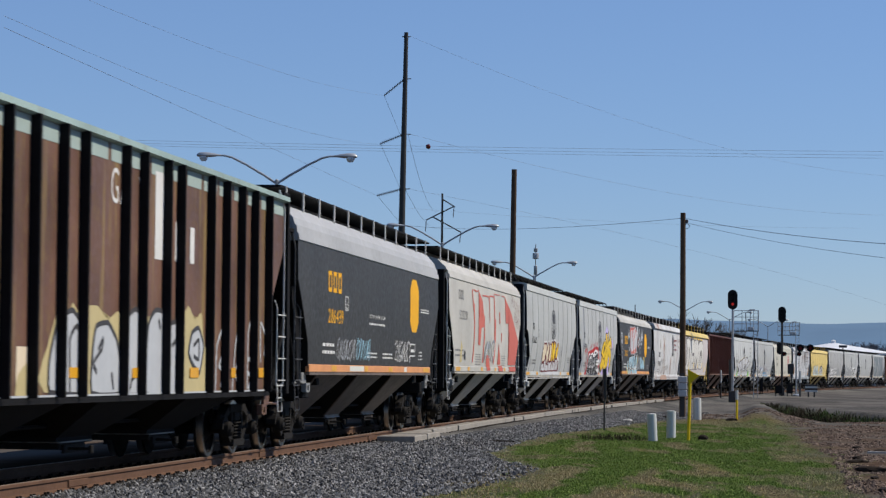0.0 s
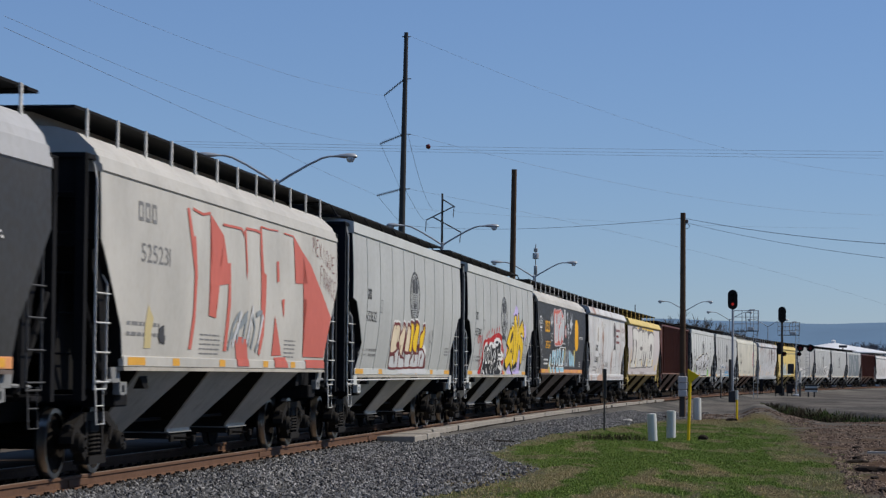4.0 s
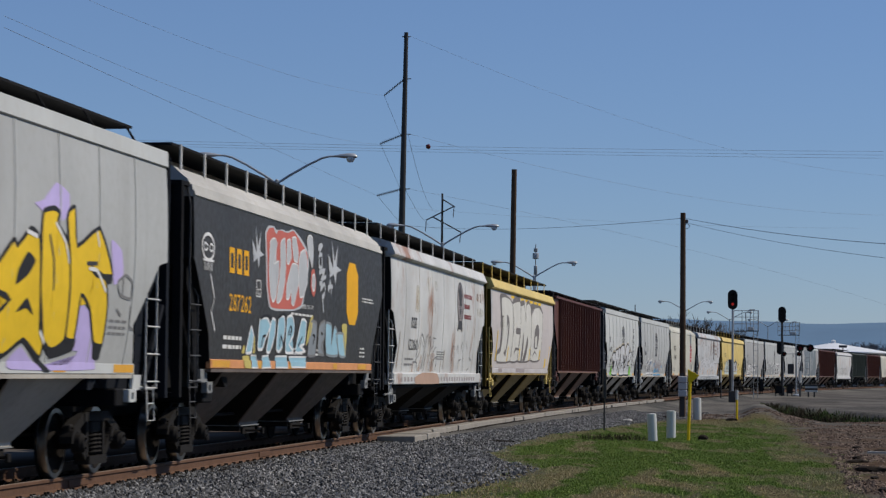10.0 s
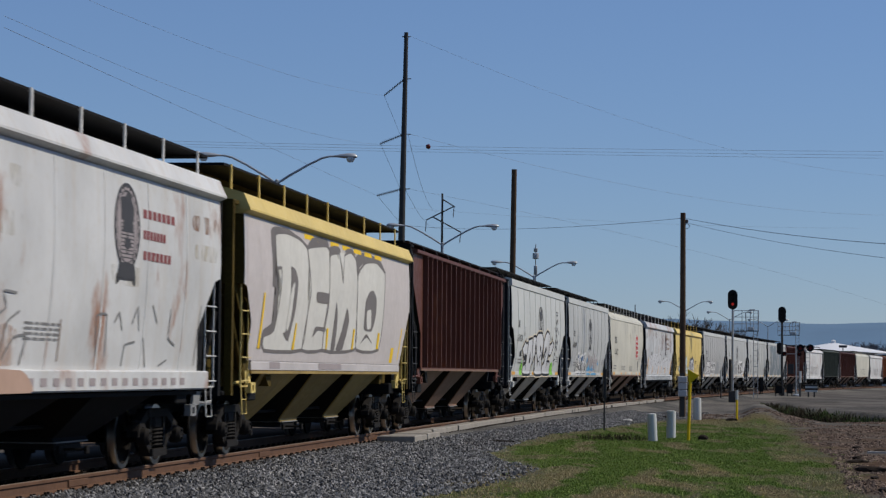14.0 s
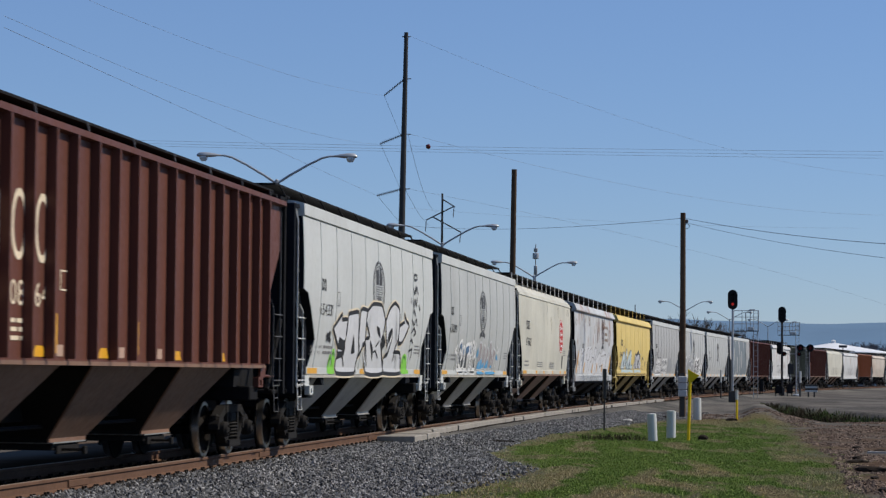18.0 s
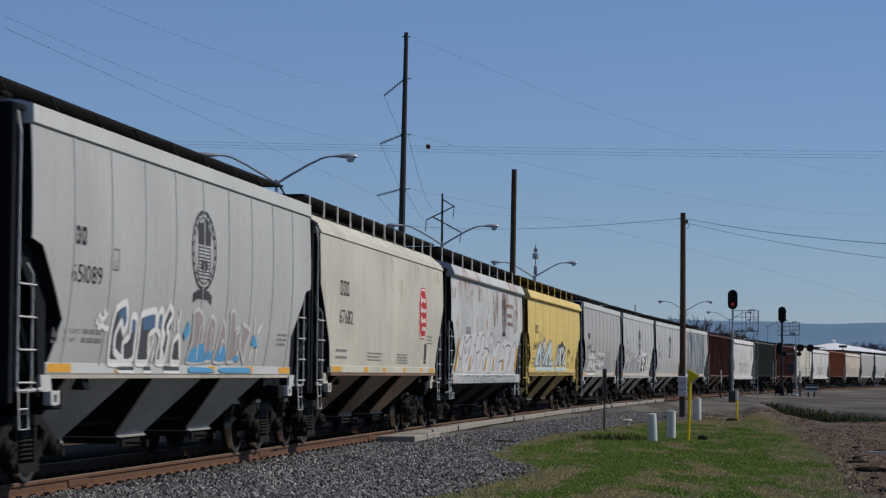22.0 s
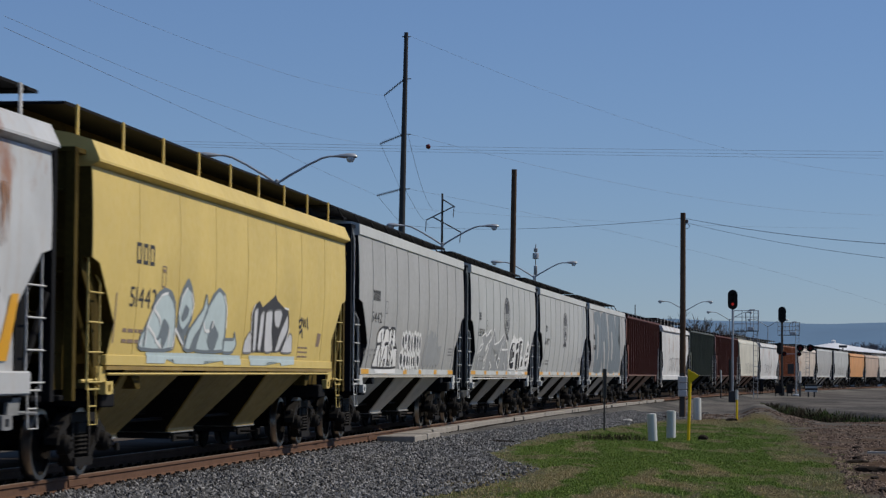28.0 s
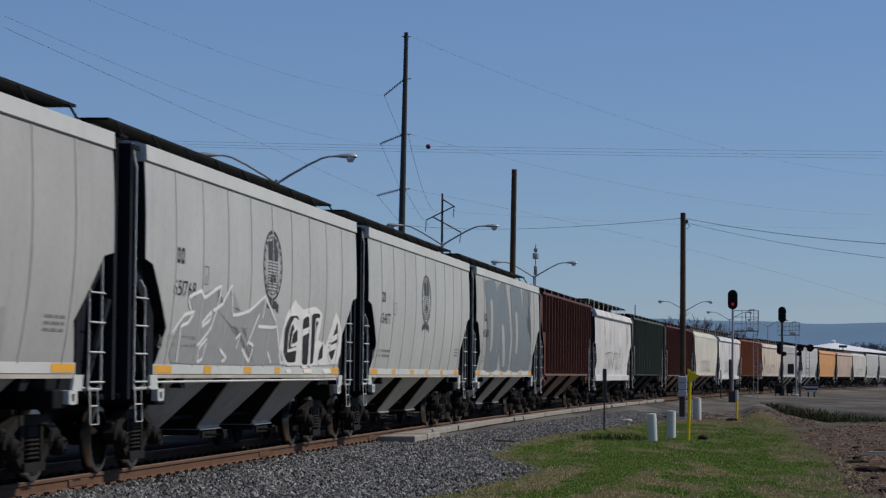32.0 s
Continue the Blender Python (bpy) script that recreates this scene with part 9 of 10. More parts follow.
lay(12, "oval_emblem", [ring(3.3, 3.28, 0.62, 0.60, 0.05), poly([(3.0, 3.2), (3.5, 3.2), (3.5, 3.6), (3.2, 3.7)])], M["ink_dark"], 0.008)
lay(12, "name_lettering", [s for k, z in enumerate((3.46, 3.16, 2.90)) for s in bars(4.1, (5.7, 5.3, 5.6)[k], z, z + 0.12, 7)], M["spray_brown"], 0.005, "faded brown name bars")
lay(12, "reporting_mark", frames(-5.3, -4.5, 2.48, 2.68, 3), M["ink_grey"], 0.005)
art(12, "graffiti_halo", M["spray_pale"], 0.006, [[(-6.54, 1.45), (-6.64, 1.99), (-6.02, 2.45), (-4.34, 2.48), (-2.94, 2.58), (-1.4, 2.59), (-1.02, 2.19), (-0.43, 2.48), (0.13, 2.61), (0.66, 2.51), (0.99, 2.13), (1.86, 2.4), (2.98, 2.32), (3.76, 2.48), (5, 2.37), (6.58, 2.34), (6.76, 1.49)]])
lay(12, "graffiti_linework", [stroke(curve(p), 0.05) for p in ([(-6.74, 2.03), (-6.19, 1.77), (-5.88, 1.88)], [(-5.66, 1.45), (-5.79, 1.88), (-5.72, 2.36), (-5.55, 2.41), (-5.3, 2.22), (-4.69, 2.37), (-4.42, 2.44), (-4.2, 2.38), (-4.51, 1.94), (-4.79, 1.73), (-4.93, 1.81)], [(-6.38, 1.47), (-6.07, 1.71), (-5.95, 1.84)], [(-5.65, 2.17), (-5.45, 1.93)], [(-5.34, 2.1), (-5.19, 1.93)], [(-5.08, 2.15), (-4.94, 1.96)], [(-4.7, 2.15), (-4.52, 1.97)], [(-4.06, 1.46), (-3.59, 1.7), (-3.23, 2.23), (-3.52, 2.18), (-3.03, 2.52), (-2.79, 2.46)], [(-2.91, 1.97), (-2.74, 1.46)], [(-2.23, 2.39), (-1.73, 2.54), (-1.36, 2.46), (-1.28, 2), (-1.79, 1.9), (-2.03, 1.53)], [(-2.92, 1.99), (-2.29, 2.03), (-2.12, 2.39)], [(-1.23, 2.14), (-0.53, 2.13), (-0.11, 2.02)],)], M["ink_grey"], 0.01)
lay(12, "graffiti_linework", [stroke(curve(p), 0.05) for p in ([(-0.23, 2.01), (-0.28, 2.39), (0.13, 2.59), (0.67, 2.47), (0.74, 2.03), (0.32, 1.47)], [(-0, 2.3), (0.25, 2.02)], [(0.41, 2.31), (0.44, 2.02)], [(1.2, 2.14), (1.87, 2.37), (2.57, 2.31), (2.07, 1.95), (1.57, 1.47)], [(2.36, 1.48), (2.67, 1.86), (3.14, 2.27), (3.47, 2.18)], [(2.45, 1.75), (3.67, 1.82)], [(4.02, 1.48), (3.75, 2.18), (4.43, 2.3), (5.2, 2.26), (5.01, 1.78), (4.75, 1.48)], [(5.11, 1.62), (5.68, 2.22), (6.39, 2.4), (6.63, 2.24)], [(-1.11, 1.49), (-1.16, 1.77)], [(3.44, 1.51), (3.7, 1.77)],)], M["ink_grey"], 0.01)
art(12, "yellow_bar", M["reflector"], 0.0175, [[(-6.73, 2.35), (-6.59, 2.36), (-6.78, 1.47), (-7.05, 1.45)], [(-4.13, 1.89), (-3.95, 1.89), (-4.07, 1.48), (-4.3, 1.47)], [(-0.65, 1.82), (-0.47, 1.92), (-0.53, 1.49), (-0.87, 1.47)], [(1.19, 1.89), (1.37, 1.89), (1.25, 1.49), (1.05, 1.49)], [(3.44, 1.87), (3.69, 1.87), (3.72, 1.51), (3.44, 1.51)], [(7.02, 2.24), (7.28, 2.25), (7.09, 1.49), (6.7, 1.49)]], sharp=True)
art(12, "rust_mark", M["stain_rust"], 0.0195, [[(0.46, 3.81), (1.76, 3.89), (1.8, 3.34), (1.67, 2.83), (0.7, 2.78), (0.79, 3.3)], [(2.62, 3.89), (4.05, 3.93), (4.55, 3.73), (4.37, 3.48), (2.56, 3.38)], [(5.58, 3.4), (6.77, 3.46), (6.82, 3.13), (6.68, 2.76), (5.64, 2.7)], [(-3.19, 3.91), (-1.8, 3.78), (-1.83, 3.54), (-3.2, 3.42)], [(-4.53, 3.73), (-4.07, 3.73), (-4.13, 3.58), (-4.49, 3.56)], [(-8.32, 3.67), (-7.64, 3.68), (-7.69, 3.4), (-8.26, 3.39)], [(-0.91, 3.5), (-0.51, 3.5), (-0.57, 3.19), (-0.85, 3.13)], [(-5.41, 3.52), (-5.11, 3.51), (-5.15, 3.41), (-5.42, 3.39)], [(-7.15, 3.89), (-6.63, 3.89), (-6.65, 3.79), (-7.13, 3.8)]])
tag(12, -6.5, 6.5, 1.14, 1.36, 24, M["spray_steel"], 123, 0.03)

# mustard car
lay(13, "reporting_mark", frames(-6.85, -5.93, 2.82, 3.10, 3), M["ink_dark"], 0.005)
lay(13, "car_number", words("51442", -7.08, -5.70, 2.24, 2.52), M["ink_dark"], 0.005, "stencilled car number")
art(13, "graffiti_outline", M["spray_gull"], 0.0075, [[(-6.42, 1.76), (-6.27, 1.95), (-6.02, 2.12), (-5.72, 2.44), (-5.33, 2.55), (-4.9, 2.52), (-4.63, 2.36), (-4.5, 1.93), (-4.56, 1.69), (-6.3, 1.67)], [(-4.46, 2.02), (-4.44, 2.42), (-4.19, 2.63), (-3.96, 2.74), (-3.73, 2.62), (-3.54, 2.42), (-3.6, 2.16), (-3.96, 1.87), (-4.39, 1.96)], [(-2.64, 2.37), (-2.36, 2.56), (-1.98, 2.67), (-1.55, 2.58), (-1.37, 2.38), (-1.34, 1.93), (-1.42, 1.7), (-2.83, 1.68), (-2.9, 2.15)], [(-3.99, 1.7), (-3.75, 2.01), (-2.96, 2.32), (-2.82, 2.55), (-2.62, 2.31), (-3.02, 2.02), (-3.21, 1.69)]])
art(13, "graffiti_letter", M["spray_ice"], 0.009, [[(-6.18, 1.69), (-6.12, 2.01), (-5.8, 2.26), (-5.49, 2.43), (-5.13, 2.49), (-4.77, 2.38), (-4.61, 2.19), (-4.63, 1.71)], [(-4.41, 2.16), (-4.34, 2.42), (-4.03, 2.6), (-3.76, 2.56), (-3.59, 2.36), (-3.74, 2.12), (-4.09, 1.97), (-4.32, 2.05)], [(-3.89, 1.71), (-3.7, 2), (-2.96, 2.32), (-2.8, 2.53), (-2.67, 2.3), (-3.07, 2.02), (-3.38, 1.71)], [(-3.21, 1.7), (-2.89, 2.13), (-2.8, 2.24), (-2.59, 2.39), (-2.03, 2.63), (-1.62, 2.55), (-1.46, 2.37), (-1.42, 1.93), (-1.48, 1.71)], [(-1.49, 1.88), (-0.77, 1.9), (-0.76, 2.01), (-0.55, 1.82), (-0.81, 1.69), (-1.41, 1.69)], [(-6.48, 1.73), (-6.34, 1.89), (-6.21, 1.95), (-6.15, 1.84), (-6.2, 1.68)]], edge=M["spray_gull"], w=0.05)
art(13, "graffiti_shadow", M["spray_gull"], 0.0135, [[(-5.64, 1.77), (-5.43, 1.91), (-5.29, 2.08), (-5.21, 2.13), (-4.95, 2.04), (-4.89, 1.94), (-5.11, 1.72), (-5.25, 1.72), (-5.29, 1.86), (-5.51, 1.8)], [(-4.26, 2.15), (-4.07, 2.35), (-3.83, 2.29), (-3.91, 2.18), (-4.14, 2.1)], [(-2.57, 1.85), (-2.35, 2.16), (-1.84, 1.96), (-1.9, 1.86), (-2.06, 1.71), (-2.31, 1.71)], [(-4.59, 1.99), (-3.96, 1.87), (-4.04, 1.77), (-4.36, 1.88)], [(-3.59, 1.72), (-3.4, 1.9), (-3.13, 2.02), (-3.21, 1.81), (-3.37, 1.7)]])
lay(13, "graffiti_linework", [stroke(curve(p), 0.05) for p in ([(-6.08, 2.01), (-5.68, 1.88), (-5.56, 1.81), (-5.25, 1.72)], [(-5.79, 2.23), (-5.49, 2.13), (-5.41, 2.04)], [(-4.63, 1.7), (-4.54, 1.9), (-4.55, 1.99), (-4.02, 1.77)], [(-4.88, 1.98), (-4.86, 1.73)], [(-3.76, 2.53), (-3.59, 2.36), (-3.67, 2.21)], [(-1.66, 2.56), (-1.43, 2.37), (-1.38, 2.06)], [(-2.89, 2.12), (-2.74, 2), (-2.46, 2)], [(-2.24, 2.16), (-2.31, 2.04)], [(-6.31, 1.81), (-6.41, 1.73)],)], M["spray_white"], 0.015)
lay(13, "graffiti_highlight", [stroke(curve(c), 0.035) for c in ([(-6.12, 1.75), (-6.1, 2.03), (-5.8, 2.27), (-5.45, 2.44), (-5.1, 2.48)], [(-4.42, 2.2), (-4.3, 2.45), (-4.0, 2.6)], [(0.38, 1.74), (0.50, 1.9), (0.40, 2.33), (0.64, 2.50)], [(3.54, 2.16), (3.12, 1.74)], [(2.98, 2.50), (3.38, 2.48)])], M["spray_white"], 0.0145)
art(13, "sill_overpaint", M["spray_ice"], 0.0065, [[(-5.99, 1.65), (-2.93, 1.66), (-0.16, 1.65), (-0.11, 1.50), (-1.3, 1.50), (-1.4, 1.56), (-2.6, 1.55), (-2.7, 1.50), (-4.4, 1.50), (-4.5, 1.57), (-4.9, 1.56), (-5.0, 1.50), (-5.98, 1.50)], [(0.49, 1.66), (4.26, 1.67), (4.22, 1.53), (3.1, 1.50), (3.0, 1.56), (1.9, 1.56), (1.8, 1.50), (0.61, 1.50)]], sharp=True)
art(13, "graffiti_outline", M["ink_dark"], 0.0075, [[(0.4, 1.72), (0.53, 1.87), (0.42, 2.33), (0.64, 2.48), (0.96, 2.56), (1.2, 2.46), (1.49, 2.43), (1.89, 2.55), (2.17, 2.7), (2.51, 2.56), (2.96, 2.48), (3.36, 2.46), (3.51, 2.17), (3.1, 1.75)]])
art(13, "graffiti_letter", M["spray_pale"], 0.009, [[(0.72, 1.74), (0.61, 2.37), (0.86, 2.43), (0.9, 2.04), (0.92, 1.75)], [(1.07, 1.78), (1.11, 2.32), (1.36, 2.4), (1.36, 2.02), (1.29, 1.74)], [(1.62, 1.74), (1.51, 2.37), (2, 2.42), (2.06, 2.07), (2.27, 1.75)], [(2.15, 2.42), (2.66, 2.46), (2.84, 2.37), (2.62, 2.15), (2.31, 2.18)], [(2.49, 1.75), (2.8, 2.08), (3.31, 2.38), (3.4, 2.13), (3.03, 1.91), (2.79, 1.76)], [(0.01, 1.7), (0.06, 1.89), (0.39, 2.05), (0.53, 1.9), (0.61, 1.71)], [(2.99, 1.74), (3.59, 2.06), (3.83, 2.02), (3.9, 1.74)]], edge=M["ink_grey"], w=0.03)
lay(13, "graffiti_linework", [stroke(curve(p), 0.06) for p in ([(4.39, 2.3), (4.62, 2.35), (4.6, 2.2), (4.42, 2.21)], [(4.71, 2.35), (4.84, 2.22)], [(4.88, 2.35), (5.02, 2.21)], [(5.09, 2.38), (5.24, 2.17)], [(4.48, 2.08), (4.7, 2.16), (4.79, 2.01)],)], M["ink_dark"], 0.008)
lay(13, "notice_panel", [stroke([(-5.46, 2.56), (-5.46, 2.84), (-5.26, 2.84), (-5.26, 2.56), (-5.46, 2.56)], 0.025), rect(-5.42, -5.30, 2.76, 2.80)], M["spray_brown"], 0.006)
art(13, "notice_panel", M["spray_brown"], 0.006, [[(6.21, 2.12), (6.58, 2.11), (6.45, 1.87), (6.14, 1.87)]], sharp=True)
lay(13, "load_stencil", small_print(-7.3, -6.2, 1.95, 2, 0.05, 0.14, seed=131) + small_print(4.5, 5.4, 1.85, 3, 0.03, 0.08, seed=132) + [rect(-7.75, -7.70, 1.75, 2.4)], M["spray_brown"], 0.005)

# the grey cars behind
cp_marks(14, "5442", n=4, seal=False)
art(14, "graffiti_letter", M["spray_white"], 0.0085, [[(-5.86, 1.51), (-5.82, 1.72), (-5.73, 1.86), (-5.71, 2), (-5.8, 2.16), (-5.62, 2.31), (-5.15, 2.39), (-4.98, 2.38), (-4.54, 2.39), (-4.27, 2.33), (-3.96, 2.39), (-3.47, 2.37), (-3.25, 2.06), (-2.97, 1.94), (-2.75, 1.52)]], edge=M["ink_dark"], w=0.05)
art(14, "sill_overpaint", M["spray_white"], 0.0065, [[(-5.54, 1.48), (-2.68, 1.49), (-2.69, 1.38), (-5.39, 1.38)]], sharp=True)
lay(14, "graffiti_linework", [stroke(curve(p), 0.06) for p in ([(-5.15, 2.38), (-4.98, 2.36), (-4.96, 2.12), (-4.89, 2.22), (-4.85, 2.34), (-4.59, 2.39)], [(-4.27, 2.33), (-4.2, 2.11), (-4.24, 2.04), (-4.61, 2.04), (-4.71, 2)], [(-5.3, 2.26), (-4.91, 1.52)], [(-5.71, 2), (-5.25, 2.04)], [(-5.22, 1.52), (-5.38, 1.78), (-5.23, 2.01)], [(-4.23, 2.32), (-4, 2.39), (-3.86, 2.37), (-3.88, 2.2), (-3.71, 2.2), (-3.74, 2.38), (-3.52, 2.38)], [(-3.78, 1.9), (-3.89, 2.02), (-3.8, 2.11), (-3.69, 2.05), (-3.68, 1.94), (-3.78, 1.9)], [(-3.47, 1.96), (-3.03, 1.97)], [(-4.07, 2.04), (-3.98, 1.87), (-3.71, 1.78), (-3.64, 1.53)], [(-4.87, 1.52), (-4.77, 1.74), (-4.64, 1.93)], [(-4.55, 1.57), (-4.53, 1.67), (-4.38, 1.67), (-4.38, 1.57), (-4.51, 1.55)],)], M["ink_dark"], 0.0125)
lay(14, "graffiti_linework", [stroke(curve(p), 0.06) for p in ([(-3.9, 1.53), (-4.02, 1.65), (-3.91, 1.67), (-3.74, 1.55)], [(-3.42, 1.58), (-3.35, 1.68), (-3.21, 1.53)], [(-4.67, 2), (-4.32, 2.04), (-4.15, 1.87), (-4.05, 1.7), (-4.06, 1.52)],)], M["ink_dark"], 0.0125)
art(14, "graffiti_letter", M["spray_slate"], 0.009, [[(-2.24, 2.01), (-2.32, 2.17), (-2.26, 2.28), (-2.11, 2.28), (-1.97, 2.17), (-1.9, 2), (-2, 1.9)], [(-1.93, 2.08), (-1.99, 2.22), (-1.92, 2.33), (-1.74, 2.33), (-1.6, 2.23), (-1.55, 2.07), (-1.68, 1.97)], [(-1.42, 1.98), (-1.52, 2.18), (-1.44, 2.33), (-1.22, 2.32), (-1.04, 2.19), (-0.95, 1.97), (-1.1, 1.84)], [(-0.88, 1.97), (-0.97, 2.16), (-0.94, 2.3), (-0.8, 2.29), (-0.66, 2.17), (-0.57, 1.96), (-0.64, 1.84)], [(-0.5, 1.99), (-0.6, 2.19), (-0.52, 2.34), (-0.31, 2.33), (-0.13, 2.2), (-0.04, 1.97), (-0.18, 1.84)], [(-0.03, 1.99), (-0.13, 2.18), (-0.08, 2.32), (0.1, 2.32), (0.26, 2.19), (0.35, 1.97), (0.25, 1.85)]], edge=M["spray_white"], w=0.09)
art(14, "graffiti_letter", M["spray_slate"], 0.009, [[(0.39, 2.01), (0.3, 2.18), (0.33, 2.31), (0.48, 2.3), (0.61, 2.19), (0.7, 2), (0.62, 1.89)], [(-2.27, 1.62), (-2.37, 1.77), (-2.3, 1.88), (-2.09, 1.87), (-1.91, 1.77), (-1.83, 1.61), (-1.97, 1.51)], [(-1.71, 1.59), (-1.81, 1.73), (-1.75, 1.84), (-1.55, 1.84), (-1.38, 1.74), (-1.29, 1.57), (-1.42, 1.48)], [(-1.26, 1.6), (-1.35, 1.73), (-1.3, 1.83), (-1.13, 1.83), (-0.97, 1.74), (-0.88, 1.58), (-1, 1.5)], [(-0.87, 1.59), (-0.96, 1.72), (-0.94, 1.82), (-0.8, 1.81), (-0.67, 1.72), (-0.58, 1.58), (-0.65, 1.49)], [(-0.52, 1.59), (-0.61, 1.73), (-0.58, 1.83), (-0.44, 1.82), (-0.3, 1.73), (-0.2, 1.58), (-0.28, 1.49)]], edge=M["spray_white"], w=0.09)
art(14, "graffiti_letter", M["spray_slate"], 0.009, [[(-0.2, 1.6), (-0.29, 1.73), (-0.25, 1.83), (-0.08, 1.82), (0.07, 1.73), (0.16, 1.58), (0.06, 1.5)], [(0.38, 1.61), (0.28, 1.75), (0.35, 1.85), (0.55, 1.85), (0.73, 1.76), (0.81, 1.6), (0.68, 1.51)]], edge=M["spray_white"], w=0.09)
lay(14, "graffiti_linework", [stroke(curve(p), 0.06) for p in ([(-1.7, 1.97), (-1.76, 2.13)], [(-1.21, 1.98), (-1.25, 2.17)], [(-0.32, 1.94), (-0.35, 2.08)], [(0.15, 1.95), (0.13, 2.12)], [(-1.88, 1.7), (-1.87, 1.81)],)], M["spray_white"], 0.0145)
lay(14, "graffiti_shadow", [stroke(curve(p), 0.55) for p in ([(1.54, 1.56), (1.57, 1.86), (1.7, 2.27)], [(2.02, 1.57), (1.91, 1.98), (1.86, 2.34)], [(2.51, 1.57), (2.34, 1.99), (2.37, 2.44)], [(3.02, 1.57), (2.95, 1.94), (3.12, 2.34)], [(3.54, 1.58), (3.4, 1.95), (3.46, 2.2)], [(4.08, 1.58), (4.02, 1.83), (4, 2.08)], [(2.05, 2.07), (2.99, 1.97), (3.58, 2.11)],)], M["spray_dim"], 0.006)
cp_marks(15, "651768")
art(15, "graffiti_fill", M["spray_dim"], 0.006, [[(-6.28, 1.51), (-6.23, 1.99), (-5.98, 2.22), (-5.43, 2.27), (-5.8, 2.46), (-4.84, 2.56), (-3.82, 2.68), (-4.01, 2.32), (-3.63, 2.43), (-3.06, 2.73), (-2.93, 2.35), (-1.54, 2.39), (-0.52, 2.67), (0.22, 2.43), (0.99, 1.85), (1.41, 1.53)]])
lay(15, "graffiti_linework", [stroke(curve(p), 0.055) for p in ([(-6.57, 1.93), (-5.97, 2.2), (-5.38, 2.26), (-5.72, 2.09), (-6.08, 2.03), (-6.01, 1.53)], [(-5.62, 2.28), (-5.8, 2.46), (-5.05, 2.58), (-4.81, 2.49), (-3.76, 2.7), (-4.2, 2.07), (-4.93, 1.77)], [(-4.84, 2.11), (-4.31, 2.29), (-4.36, 2.17), (-4.81, 2.06)], [(-4.75, 1.54), (-4.8, 1.73), (-4.39, 1.88), (-4.48, 1.59), (-4.75, 1.54)], [(-4.22, 2.31), (-3.63, 2.43), (-3.07, 2.74), (-2.85, 2.28), (-1.66, 2.38), (-0.51, 2.65), (-0.61, 2.28)], [(-3.44, 1.74), (-2.88, 1.6), (-3.17, 1.55)], [(-2.44, 1.91), (-2.15, 1.99), (-2.28, 1.76)], [(-1.87, 1.76), (-1.22, 1.56), (-1.07, 1.82), (-1.47, 1.87)], [(-0.51, 2.63), (0.63, 2.17), (-0.91, 2.14)], [(0.66, 2.12), (1.4, 1.54)],)], M["spray_white"], 0.01)
lay(15, "graffiti_linework", [stroke(curve(p), 0.055) for p in ([(-1.55, 1.82), (-0.9, 2.35)], [(0.15, 1.73), (0.59, 1.54)],)], M["spray_white"], 0.01)
art(15, "graffiti_halo", M["spray_white"], 0.006, [[(1.41, 1.53), (1.1, 2.07), (1.34, 2.38), (1.69, 2.53), (2.07, 2.68), (2.38, 2.49), (3.92, 2.6), (4.67, 2.49), (4.64, 2.19), (4.51, 2.01), (5.31, 1.9), (5.63, 2.15), (6.09, 2.55), (6.86, 2.23), (6.93, 1.57)]])
art(15, "graffiti_letter", M["ink_black"], 0.009, [[(1.46, 1.71), (1.26, 2.13), (1.62, 2.39), (2.32, 2.42), (2.61, 2.27), (2.07, 2.33), (1.76, 2.14), (1.83, 1.77), (2.58, 1.81), (2.7, 1.55), (1.95, 1.54)], [(3.28, 1.54), (2.81, 2.33), (3.4, 2.42), (3.88, 1.54)], [(3.6, 2.45), (4.44, 2.51), (4.41, 2.36), (4.07, 2.35), (4.4, 1.59), (4.07, 1.54)], [(4.78, 1.59), (4.78, 1.83), (5.07, 1.96), (5.27, 1.66)], [(5.78, 1.75), (5.98, 2.13), (6.34, 2.4), (6.58, 1.98), (6.27, 1.6)], [(2.07, 1.86), (2.07, 2.09), (2.45, 2.18), (2.57, 1.92)]], edge=M["spray_white"], w=0.06)
lay(15, "graffiti_linework", [stroke(curve(p), 0.12) for p in ([(2.95, 2.1), (3.51, 2.17)], [(5.86, 1.85), (6.49, 1.92)], [(5.95, 2.03), (6.45, 2.1)],)], M["spray_white"], 0.012)
art(15, "sill_overpaint", M["spray_white"], 0.0065, [[(1.9, 1.45), (2.33, 1.45), (2.45, 1.38), (2.02, 1.38)], [(3.51, 1.46), (4.28, 1.46), (4.42, 1.38), (3.64, 1.38)], [(5.41, 1.46), (6.25, 1.46), (6.39, 1.38), (5.61, 1.38)]], sharp=True)
cp_marks(16, "654177")
cp_marks(17, "652004", seal=False)
art(17, "graffiti_letter", M["spray_gull"], 0.006, [[(-6.37, 4.11), (-4.09, 4.2), (-3.31, 3.71), (-2.57, 1.54), (-5.66, 1.53), (-5.79, 2.97), (-6.47, 3.79)], [(-3.39, 4), (-1.26, 4.2), (0.38, 1.55), (-1.69, 1.54), (-3.31, 2.64)], [(-0.32, 4.09), (2.7, 4.2), (3.93, 1.56), (0.8, 1.55), (0.36, 3.11)], [(3.26, 4.11), (5.8, 4.2), (5.38, 3.55), (3.9, 3.19), (5.99, 2.36), (6.23, 1.56), (4.03, 1.56), (3.51, 2.33)]])
